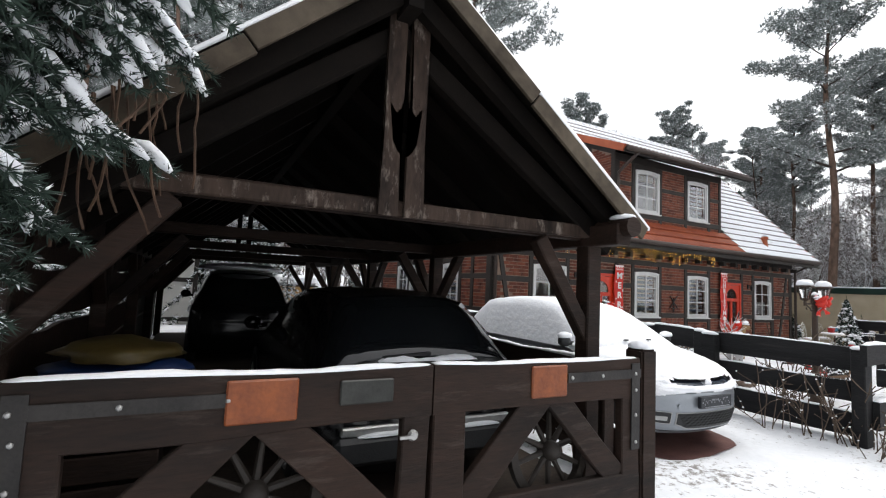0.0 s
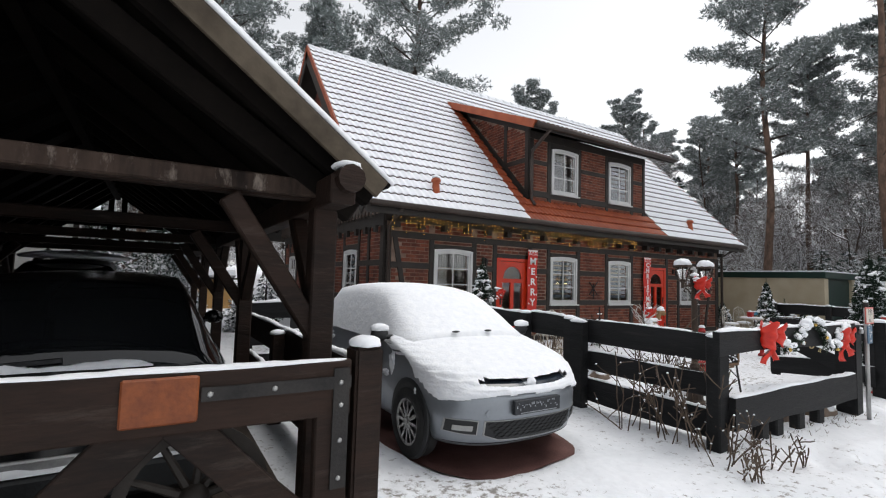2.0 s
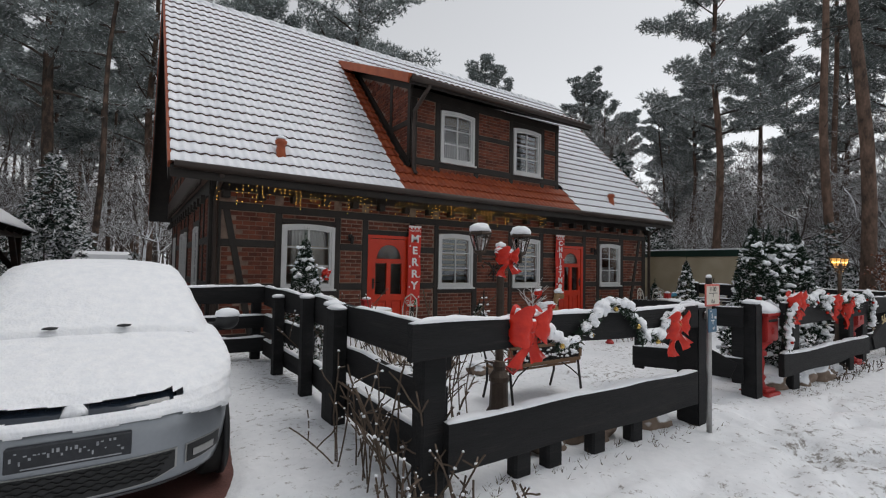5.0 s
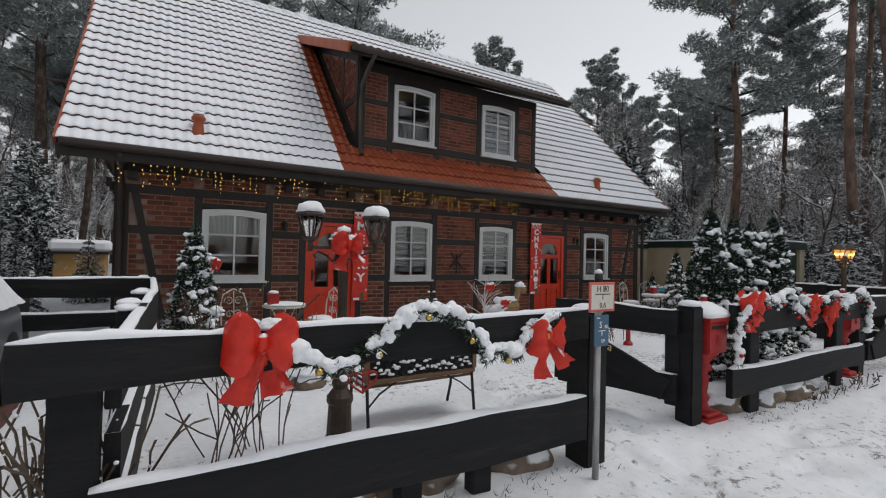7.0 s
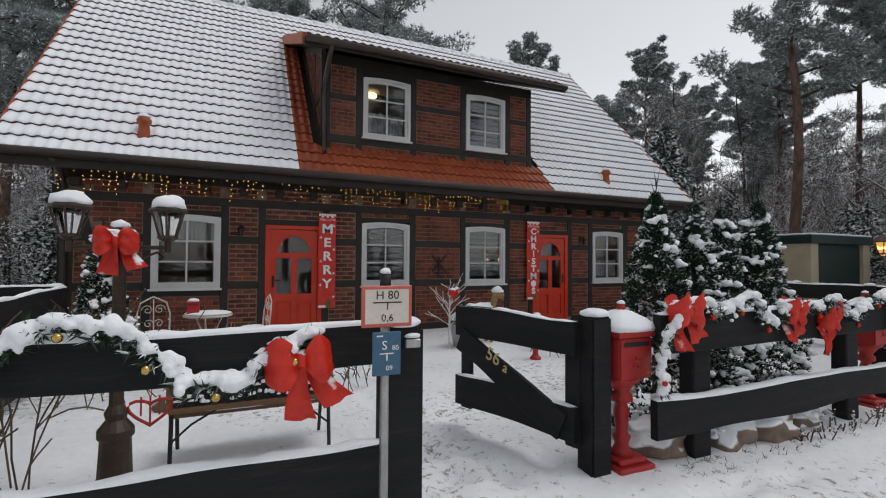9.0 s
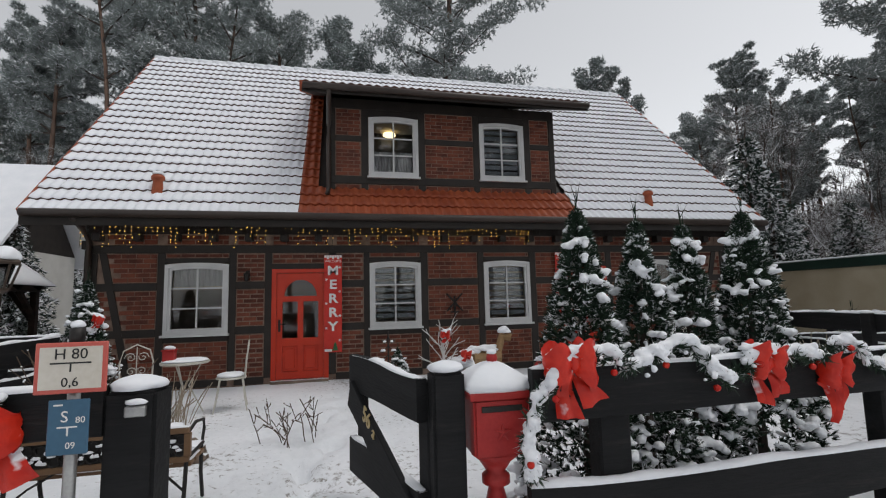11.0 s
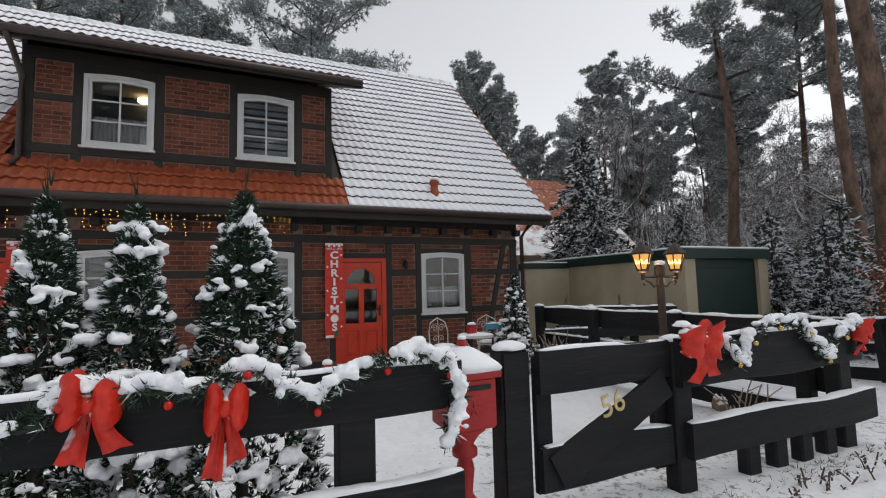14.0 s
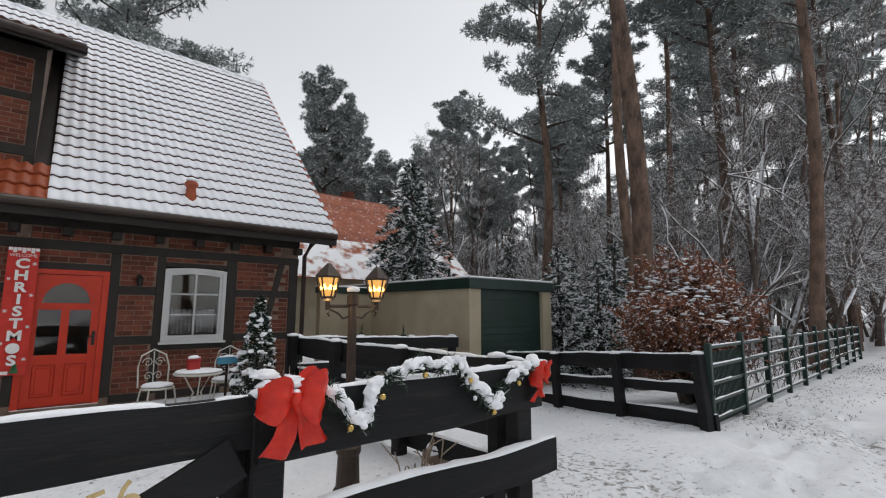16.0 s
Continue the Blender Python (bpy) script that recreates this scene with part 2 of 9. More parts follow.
def unit_ball(sub):
    if sub not in BALLS:
        b = bmesh.new()
        bmesh.ops.create_icosphere(b, subdivisions=sub, radius=1.0)
        BALLS[sub] = ([v.co.copy() for v in b.verts], [tuple(v.index for v in f.verts) for f in b.faces])
        b.free()
    return BALLS[sub]


def lump(bm, centre, size, seed=0, sub=2, rough=0.25, flat=True):
    """An uneven rounded lump, flattened below."""
    vs, fs = unit_ball(sub)
    off = Vector((seed * 3.1, seed * 1.7, 0))
    made = []
    for c in vs:
        p = c * (1 + rough * noise.noise(c * 1.7 + off))
        z = max(p.z, -0.35) if flat else p.z
        made.append(bm.verts.new((centre[0] + p.x * size[0], centre[1] + p.y * size[1], centre[2] + z * size[2])))
    for f in fs:
        bm.faces.new([made[k] for k in f])


def plank(bm, length, height, thick, seed=0, wave=0.02, steps=16, m=None):
    """A rough-sawn board along x from the origin, its long edges uneven."""
    m = m or Matrix()
    rings = []
    for i in range(steps + 1):
        x = length * i / steps
        up = wave * noise.noise(Vector((x * 1.6, seed * 7.3, 0.5)))
        dn = wave * 1.4 * noise.noise(Vector((x * 1.3, seed * 5.1, 9.5)))
        c = thick * 0.12
        rings.append([bm.verts.new(m @ Vector(p)) for p in (
            (x, -thick / 2, dn + c), (x, -thick / 2, height + up - c), (x, -thick / 2 + c, height + up), (x, thick / 2 - c, height + up),
            (x, thick / 2, height + up - c), (x, thick / 2, dn + c), (x, thick / 2 - c, dn), (x, -thick / 2 + c, dn))])
    for q, s in zip(rings, rings[1:]):
        for k in range(8):
            bm.faces.new((q[k], s[k], s[(k + 1) % 8], q[(k + 1) % 8]))
    bm.faces.new(rings[0])
    bm.faces.new(rings[-1][::-1])


def melt(ob, size, rounds=4):
    """Melts overlapping lumps of snow into one soft skin."""
    m = ob.modifiers.new("merge", "REMESH")
    m.mode, m.voxel_size, m.use_smooth_shade = "VOXEL", size, True
    m = ob.modifiers.new("soften", "SMOOTH")
    m.factor, m.iterations = 0.5, rounds
    return ob


def snow_ridge(bm, length, width, high, seed=0, m=None, wave=0.02, zoff=0.0, gaps=0.0, pseed=None):
    """A lumpy strip of snow along x, lying on a board's top; follows the board's edge when given its seed."""
    m = m or Matrix()
    n = max(6, int(length / 0.06))
    rings = []
    for i in range(n + 1):
        x = length * i / n
        h = high * (0.75 + 0.7 * noise.noise(Vector((x * 3.1, seed * 3.7, 2.0))) + 0.35 * noise.noise(Vector((x * 11, seed, 4.0))))
        if gaps and noise.noise(Vector((x * 1.4, seed * 9.1, 7.0))) < gaps - 0.5:
            h = 0.002
        end = min(1.0, min(i, n - i) / 2 + 0.25)
        h = max(0.002, h * end)
        w = width / 2 * (0.92 + 0.16 * noise.noise(Vector((x * 4.3, seed * 2.1, 1.0)))) * (0.7 + 0.3 * end)
        z = zoff + (wave * noise.noise(Vector((x * 1.6, pseed * 7.3, 0.5))) if pseed is not None else 0)
        rings.append([bm.verts.new(m @ Vector((x, y * w, z + k * h - 0.004))) for y, k in ((-1, 0), (-1.02, 0.45), (-0.7, 0.88), (0, 1.0), (0.7, 0.88), (1.02, 0.45), (1, 0))])
    for q, s in zip(rings, rings[1:]):
        for k in range(6):
            bm.faces.new((q[k], s[k], s[k + 1], q[k + 1]))
    bm.faces.new(rings[0])
    bm.faces.new(rings[-1][::-1])

# ---- ground: one sheet of trodden snow ----
def ground_z(x, y):
    z = 0.03 * noise.noise(Vector((x * 0.35, y * 0.35, 0))) + 0.012 * noise.noise(Vector((x * 1.7, y * 1.7, 3)))
    if -2 < x < 26 and -2 < y < 9:
        z += 0.012 * noise.noise(Vector((x * 5, y * 5, 5)))
    z += 0.035 * max(0, 1 - abs(y - 2.6) / 0.8) if x > 6 and x < 14.5 else 0
    d = min(1, max(0, (x - 18.6) / 1.5)) * min(1, max(0, (y - 2.6) / 2.5))
    z -= 0.24 * d
    e = ((x - 4.66) / 0.86) ** 4 + ((y - 4.9) / 1.95) ** 4
    z -= 0.05 * min(1, max(0, 1.25 - e) * 3)
    if y > 25 or x > 40:
        z += 0.02 * max(0, y - 25) + 0.01 * max(0, x - 40)
    return z


def build_ground():
    xs = np.unique(np.concatenate([np.array([-900, -300, -120, -60, -30, -15, -8]), np.arange(-4, 24.01, 0.075), np.array([25, 26, 28, 30, 33, 37, 42, 50, 60, 80, 120, 300, 900])]))
    ys = np.unique(np.concatenate([np.array([-900, -300, -100, -40, -20, -10, -6, -4, -3, -2, -1, -0.5]), np.arange(0, 4.5, 0.06), np.arange(4.5, 9.3, 0.11), np.array([10, 11, 12, 14, 16, 18, 21, 25, 30, 38, 50, 70, 120, 300, 900])]))
    rnd = random.Random(5)
    prints = []
    for k in range(420):
        if k < 130:
            t = rnd.random()
            prints.append((9.9 + 0.9 * (t - 0.5) + rnd.gauss(0, 0.28), 0.7 + 7 * t, rnd.uniform(-0.4, 0.4)))
        else:
            prints.append((rnd.uniform(6.6, 24), rnd.uniform(0.6, 2.0), 1.57 + rnd.uniform(-0.5, 0.5)))
    z = np.array([[ground_z(x, y) for x in xs] for y in ys])
    gx, gy = np.meshgrid(xs, ys)
    for px, py, a in prints:
        c, s = math.cos(a), math.sin(a)
        u = ((gx - px) * c + (gy - py) * s) / 0.075
        v = (-(gx - px) * s + (gy - py) * c) / 0.15
        deep = np.exp(-(u ** 2 + v ** 2) ** 2)
        z -= 0.05 * deep

    for ty, wd in ((1.15, 0.16), (0.45, 0.16)):
        line = ty + 0.06 * np.sin(gx * 0.5)
        z -= np.where(gx > 12, 0.022, 0.0) * np.exp(-(((gy - line) / wd) ** 2) ** 2)
    w, h = len(xs), len(ys)
    verts = np.stack([gx, gy, z], -1).reshape(-1, 3)
    i = np.arange(w * h).reshape(h, w)
    faces = np.stack([i[:-1, :-1], i[:-1, 1:], i[1:, 1:], i[1:, :-1]], -1).reshape(-1, 4)
    m = material("trodden_snow", (0.68, 0.70, 0.73), (0.82, 0.83, 0.86), 0.8, 0.75, 0.9, 14.0, spec=0.2)
    t = m.node_tree
    n, l = t.nodes, t.links
    b = n["Principled BSDF"]
    src = b.inputs["Base Color"].links[0].from_socket
    co = n.new("ShaderNodeTexCoord")
    nz = n.new("ShaderNodeTexNoise")
    nz.inputs["Scale"].default_value, nz.inputs["Detail"].default_value, nz.inputs["Roughness"].default_value = 0.9, 12.0, 0.8
    l.new(co.outputs["Object"], nz.inputs["Vector"])
    r = n.new("ShaderNodeMapRange")
    r.inputs["From Min"].default_value, r.inputs["From Max"].default_value = 0.61, 0.76
    r.inputs["To Max"].default_value = 0.8
    l.new(nz.outputs[0], r.inputs["Value"])
    mx = n.new("ShaderNodeMix")
    mx.data_type = "RGBA"
    mx.inputs["B"].default_value = (0.16, 0.15, 0.13, 1)
    l.new(src, mx.inputs["A"])
    l.new(r.outputs[0], mx.inputs["Factor"])
    # grass and leaf crumbs poking through, thick in some places
    fl = n.new("ShaderNodeTexNoise")
    fl.inputs["Scale"].default_value, fl.inputs["Detail"].default_value, fl.inputs["Roughness"].default_value = 13.0, 6.0, 0.75
    bd = n.new("ShaderNodeTexNoise")
    bd.inputs["Scale"].default_value, bd.inputs["Detail"].default_value = 0.55, 3.0
    for q in (fl, bd):
        l.new(co.outputs["Object"], q.inputs["Vector"])
    su = n.new("ShaderNodeMath")
    su.operation = "MULTIPLY_ADD"
    su.inputs[1].default_value = 0.55
    l.new(bd.outputs[0], su.inputs[0])
    l.new(fl.outputs[0], su.inputs[2])
    fr = n.new("ShaderNodeMapRange")
    fr.inputs["From Min"].default_value, fr.inputs["From Max"].default_value, fr.inputs["To Max"].default_value = 0.86, 0.95, 0.8
    l.new(su.outputs[0], fr.inputs["Value"])
    m2 = n.new("ShaderNodeMix")
    m2.data_type = "RGBA"
    m2.inputs["B"].default_value = (0.13, 0.11, 0.085, 1)
    l.new(mx.outputs["Result"], m2.inputs["A"])
    l.new(fr.outputs[0], m2.inputs["Factor"])
    l.new(m2.outputs["Result"], b.inputs["Base Color"])
    # lumpy trodden relief over the fine grain
    lp = n.new("ShaderNodeTexNoise")
    lp.inputs["Scale"].default_value, lp.inputs["Detail"].default_value = 4.5, 5.0
    l.new(co.outputs["Object"], lp.inputs["Vector"])
    b2 = n.new("ShaderNodeBump")
    b2.inputs["Strength"].default_value, b2.inputs["Distance"].default_value = 0.9, 0.045
    l.new(lp.outputs[0], b2.inputs["Height"])
    l.new(b.inputs["Normal"].links[0].from_socket, b2.inputs["Normal"])
    l.new(b2.outputs[0], b.inputs["Normal"])
    return tagged(mesh_ob("ground", verts, faces, m, smooth=True), "snow-covered lane and garden with footprints and tyre tracks", "ground", kind="structure")


build_ground()

# ---- the half-timbered house ----
X0, X1, YF, YB = 5.95, 18.83, 8.97, 17.8
EAVE_Y, EAVE_Z, RIDGE_Y, RIDGE_Z = 8.35, 2.97, 13.40, 8.17
RX0, RX1 = 5.28, 19.36
SLOPE = math.atan2(RIDGE_Z - EAVE_Z, RIDGE_Y - EAVE_Y)
SLEN = math.hypot(RIDGE_Z - EAVE_Z, RIDGE_Y - EAVE_Y)
DX0, DX1 = 9.92, 14.68          # dormer front
DRX0, DRX1 = 9.49, 15.14        # dormer roof
WIN = [(7.17, 8.21), (10.71, 11.70), (12.99, 13.98), (16.50, 17.48)]
DOORS = [(8.94, 9.95), (14.74, 15.74)]
DWIN = [(10.71, 11.70), (12.99, 13.97)]


def wall_with_openings(name, x0, x1, z0, z1, y0, y1, holes, label):
    xs = sorted({x0, x1, *[h[0] for h in holes], *[h[1] for h in holes]})
    bm = bmesh.new()
    for a, b in zip(xs, xs[1:]):
        mine = [h for h in holes if h[0] <= a + 1e-6 and h[1] >= b - 1e-6]
        z = z0
        for h in sorted(mine, key=lambda q: q[2]):
            if h[2] > z + 1e-4:
                box(bm, a, b, y0, y1, z, h[2])
            z = h[3]
        if z < z1 - 1e-4:
            box(bm, a, b, y0, y1, z, z1)
    bmesh.ops.remove_doubles(bm, verts=bm.verts[:], dist=1e-5)
    return tagged(part(name, bm, MORTAR), label, "wall", kind="structure")


holes = [(a, b, 0.93, 2.19) for a, b in WIN] + [(a, b, 0.06, 2.06) for a, b in DOORS]
front = wall_with_openings("wall_south", X0, X1, -0.2, 2.95, YF, YF + 0.3, holes, "red brick infill wall in a black timber frame")
dormer_wall = wall_with_openings("wall_dormer", DX0, DX1, 3.3, 5.42, YF, YF + 0.2, [(a, b, 3.86, 5.09) for a, b in DWIN], "dormer wall of red brick between black timbers")
wall_back = tagged(boxed("wall_north", X0, X1, YB - 0.3, YB, -0.2, 2.95, MORTAR), "plain rear wall of the brick house", "wall", kind="structure")
floor_inside = tagged(boxed("floor", X0 + 0.3, X1 - 0.3, YF + 0.3, YB - 0.3, -0.15, 0.05, OLDWOOD), "dark board floor inside the house", "floor", kind="structure")
ceiling_inside = tagged(boxed("ceiling", X0 + 0.3, X1 - 0.3, YF + 0.3, YB - 0.3, 2.62, 2.82, PLASTER), "plain ceiling between the two storeys", "ceiling", kind="structure")
room_wall = tagged(boxed("wall_inner", X0 + 0.3, X1 - 0.3, YF + 3.2, YF + 3.35, 0.05, 2.62, PLASTER), "plain inner wall behind the front rooms", "wall", kind="structure")


def gable_mesh(name, x0, x1, label):
    pts = [(YF + 0.004, -0.2), (YF + 0.004, 2.95), (YF + 0.02, EAVE_Z + 0.62 - 0.25), (RIDGE_Y, RIDGE_Z - 0.28), (YB - 0.02, EAVE_Z + 0.62 - 0.25), (YB - 0.004, 2.95), (YB - 0.004, -0.2)]
    bm = bmesh.new()
    a = [bm.verts.new((x0, y, z)) for y, z in pts]
    b = [bm.verts.new((x1, y, z)) for y, z in pts]
    bm.faces.new(a)
    bm.faces.new(b[::-1])
    for k in range(len(pts)):
        bm.faces.new((a[k], b[k], b[(k + 1) % len(pts)], a[(k + 1) % len(pts)]))
    return tagged(part(name, bm, MORTAR), label, "wall", kind="structure")


gable_e = gable_mesh("wall_east", X1 - 0.3, X1 - 0.004, "east gable wall of brick and black timber")


def beam(parent, x0, x1, z0, z1, y=YF, proud=0.025, name="timber"):
    return boxed(name, x0, x1, y - proud, y + 0.05, z0, z1, TIMBER, parent, bevel=0.006)


# ground floor frame: posts, rails, braces
POSTS = [(5.95, 6.12), (7.05, 7.17), (8.21, 8.33), (8.82, 8.94), (9.95, 10.08), (10.60, 10.71), (11.70, 11.84), (12.87, 12.99), (13.98, 14.12), (14.63, 14.74), (15.74, 15.87), (16.38, 16.50), (17.48, 17.66), (18.66, 18.83)]
for a, b in POSTS:
    beam(front, a, b, 0.12, 2.36)
beam(front, X0 - 0.01, X1 + 0.01, 2.36, 2.50, proud=0.032)
beam(front, X0 - 0.01, X1 + 0.01, 2.70, 2.9, proud=0.045)
for a, b in zip([p[1] for p in POSTS], [p[0] for p in POSTS[1:]]):
    door = any(abs(a - d[0]) < 0.02 for d in DOORS)
    window = any(abs(a - w[0]) < 0.02 for w in WIN)
    if door:
        beam(front, a, b, 2.06, 2.16)
    elif window:
        beam(front, a, b, 0.80, 0.93)
        beam(front, a, b, 2.19, 2.27)
    else:
        beam(front, a, b, 0.91, 1.04)
        beam(front, a, b, 1.71, 1.84)
    if not door:
        beam(front, a, b, 0.02, 0.14)
for xa, xb in ((6.2, 6.66), (18.5, 17.98)):
    m = Matrix()
    bm = bmesh.new()
    for (p, q) in (((xa - 0.055, 2.36), (xb - 0.055, 0.14)),):
        d = (0.11, 0)
        vs = [(p[0], p[1]), (p[0] + d[0], p[1]), (q[0] + d[0], q[1]), (q[0], q[1])]
        f = [bm.verts.new((x, YF - 0.029, z)) for x, z in vs]
        g = [bm.verts.new((x, YF + 0.03, z)) for x, z in vs]
        bm.faces.new(f)
        bm.faces.new(g[::-1])
        for k in range(4):
            bm.faces.new((f[k], g[k], g[(k + 1) % 4], f[(k + 1) % 4]))
    part("brace", bm, TIMBER, front)
# jutting beam ends under the eaves
for k in range(22):
    x = 6.1 + k * 0.6
    boxed("beam_end", x, x + 0.13, YF - 0.22, YF - 0.046, 2.56, 2.69, TIMBER, front, bevel=0.008)
# dormer frame
DPOSTS = [(9.92, 10.07), (10.57, 10.70), (11.71, 11.84), (12.86, 12.98), (13.98, 14.12), (14.56, 14.68)]
for a, b in DPOSTS:
    beam(dormer_wall, a, b, 3.55, 5.22)
beam(dormer_wall, DX0, DX1, 5.22, 5.42, proud=0.035)
beam(dormer_wall, DX0, DX1, 3.71, 3.86, proud=0.03)
beam(dormer_wall, DX0 - 0.02, DX1 + 0.02, 3.38, 3.55, proud=0.06, name="apron_board").data.materials[0] = GUTTER
for a, b in zip([p[1] for p in DPOSTS], [p[0] for p in DPOSTS[1:]]):
    if any(abs(a - w[0]) < 0.03 for w in DWIN):
        beam(dormer_wall, a, b, 5.09, 5.22)
    else:
        beam(dormer_wall, a, b, 4.56, 4.67)


# ---- brick infill: pieces of their own near the doors, the rest joined ----
BL, BH, J = 0.228, 0.060, 0.0145
BRICK_ME = {}


def brick_mesh(length):
    key = round(length, 3)
    if key not in BRICK_ME:
        bm = bmesh.new()
        box(bm, 0, length, 0, 0.03, 0, BH)
        bmesh.ops.bevel(bm, geom=[e for e in bm.edges if all(abs(v.co.y) < 1e-6 for v in e.verts)], offset=0.005, segments=1, affect="EDGES")
        me = bpy.data.meshes.new("brick")
        bm.to_mesh(me)
        bm.free()
        me.materials.append(BRICK)
        BRICK_ME[key] = me
    return BRICK_ME[key]


BRICK_COUNT = [0]
BV, BF = [], []


def brick_panel(parent, x0, x1, z0, z1, y, singles=False, cut=None, axis="x"):
    """Courses of brick in one panel, in running bond with cut ends."""
    x0, x1, z0, z1 = x0 + 0.02, x1 - 0.02, z0 + 0.02, z1 - 0.02
    rows = max(1, int((z1 - z0 + J) / (BH + J)))
    step = (z1 - z0 + J) / rows
    for r in range(rows):
        z = z0 + r * step
        x = x0 - (BL / 2 if r % 2 else 0)
        while x < x1 - 0.02:
            a, b = max(x, x0), min(x + BL - J, x1)
            x += BL
            if b - a < 0.03:
                continue
            if cut and not cut((a + b) / 2, z + BH / 2):
                continue
            dy = random.uniform(-0.003, 0.002)
            if singles and BRICK_COUNT[0] < 290:
                BRICK_COUNT[0] += 1
                ob = new("brick", brick_mesh(b - a))
                ob.parent = parent
                ob.location = (a, y - 0.007 + dy, z)
            else:
                k = len(BV)
                h = step - J
                for px, pd, pz in ((a, 0.0, z), (b, 0.0, z), (b, 0.0, z + h), (a, 0.0, z + h), (a, 0.03, z), (b, 0.03, z), (b, 0.03, z + h), (a, 0.03, z + h)):
                    if axis == "x":
                        BV.append((px, y - 0.007 + dy + pd, pz))
                    else:
                        BV.append((y - 0.007 + dy + pd, px, pz))
                for f in ((0, 1, 2, 3), (1, 5, 6, 2), (4, 0, 3, 7), (3, 2, 6, 7), (4, 5, 1, 0)):
                    BF.append(tuple(k + i for i in (f if axis == "x" else f[::-1])))


def flush_bricks(parent, name):
    global BV, BF
    if BV:
        tagged(mesh_ob(name, BV, BF, BRICKS, parent), "courses of red brick", kind="stuff")
    BV, BF = [], []


def brace_gap(x, z):
    for xa, xb in ((6.2, 6.66), (18.5, 17.98)):
        c = xa + (2.36 - z) / 2.22 * (xb - xa)
        if abs(x - c) < 0.1:
            return False
    return True


PANELS = []
for a, b in zip([p[1] for p in POSTS], [p[0] for p in POSTS[1:]]):
    door = any(abs(a - d[0]) < 0.02 for d in DOORS)
    window = any(abs(a - w[0]) < 0.02 for w in WIN)
    PANELS.append((a, b, 2.50, 2.70))
    if door:
        PANELS.append((a, b, 2.16, 2.36))
    elif window:
        PANELS += [(a, b, 0.14, 0.80), (a, b, 2.27, 2.36)]
    else:
        PANELS += [(a, b, 0.14, 0.91), (a, b, 1.04, 1.71), (a, b, 1.84, 2.36)]


# ---- roof ----
def slope_point(u, v, w, y0=EAVE_Y, z0=EAVE_Z, ang=SLOPE):
    return (u, y0 + v * math.cos(ang) - w * math.sin(ang), z0 + v * math.sin(ang) + w * math.cos(ang))


TW, TL = 0.32, 0.3155


def tile_shape(cover, seed=0):
    """One pantile in its own plane: u across, v up the slope, w out of it; cover: depth of snow."""
    us = [0, 0.06, 0.125, 0.19, 0.25, 0.31, 0.375, 0.44, 0.5, 0.56, 0.625, 0.69, 0.75, 0.81, 0.875, 0.94, 1.0]
    vs, fs, ix = [], [], []
    n = len(us)
    for v, lift in ((0.0, 0.041), (0.06, 0.046), (TL, 0.008)):
        for i, u in enumerate(us):
            wave = 0.0165 * math.sin(u * 2 * math.tau) * (1 - 0.2 * (cover > 0))
            vs.append((u * TW, v - 0.02 + (0.007 * math.sin(u * 2 * math.tau + 2) if v < 0.1 else 0), lift + wave + cover * (0.55 if v < 0.01 else 1.0)))
    for i, u in enumerate(us):
        vs.append((u * TW, -0.016, 0.004 + 0.0165 * math.sin(u * 2 * math.tau)))
    for r in (0, 1):
        for i in range(n - 1):
            fs.append((r * n + i, r * n + i + 1, (r + 1) * n + i + 1, (r + 1) * n + i))
            ix.append(0)
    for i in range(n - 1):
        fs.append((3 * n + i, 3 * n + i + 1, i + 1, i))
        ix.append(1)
    return np.array(vs), fs, ix


# front lip under each snowy tile: the row's shadow put into a dark colour
TILE_EDGE = material("shadow_dark_tile_edge", (0.05, 0.024, 0.018), (0.10, 0.045, 0.032), 4.0, 0.7, 0.3, 40.0)
TSNOW = material("snow_on_tiles", (0.74, 0.76, 0.80), (0.83, 0.84, 0.87), 2.0, 0.75, 0.7, 30.0, spec=0.2)
SNOWY, PLAIN = tile_shape(0.012), tile_shape(0.0)


def tile_mesh(shape, mats):
    me = bpy.data.meshes.new("roof_tile")
    me.from_pydata([tuple(v) for v in shape[0]], [], shape[1])
    for m in mats:
        me.materials.append(m)
    me.polygons.foreach_set("material_index", np.array(shape[2], dtype=np.int32))
    me.polygons.foreach_set("use_smooth", np.array([i == 0 for i in shape[2]], dtype=bool))
    return me


def roof_deck(name, x0, x1, y0, z0, y1, z1, t, mat, label, drop=0.03):
    bm = bmesh.new()
    vs = [bm.verts.new(p) for p in ((x0, y0, z0 - drop), (x1, y0, z0 - drop), (x1, y1, z1 - drop), (x0, y1, z1 - drop), (x0, y0, z0 - t), (x1, y0, z0 - t), (x1, y1, z1 - t), (x0, y1, z1 - t))]
    for f in ((0, 1, 2, 3), (7, 6, 5, 4), (0, 4, 5, 1), (1, 5, 6, 2), (2, 6, 7, 3), (3, 7, 4, 0)):
        bm.faces.new([vs[i] for i in f])
    return tagged(part(name, bm, mat), label, "roof", kind="structure")


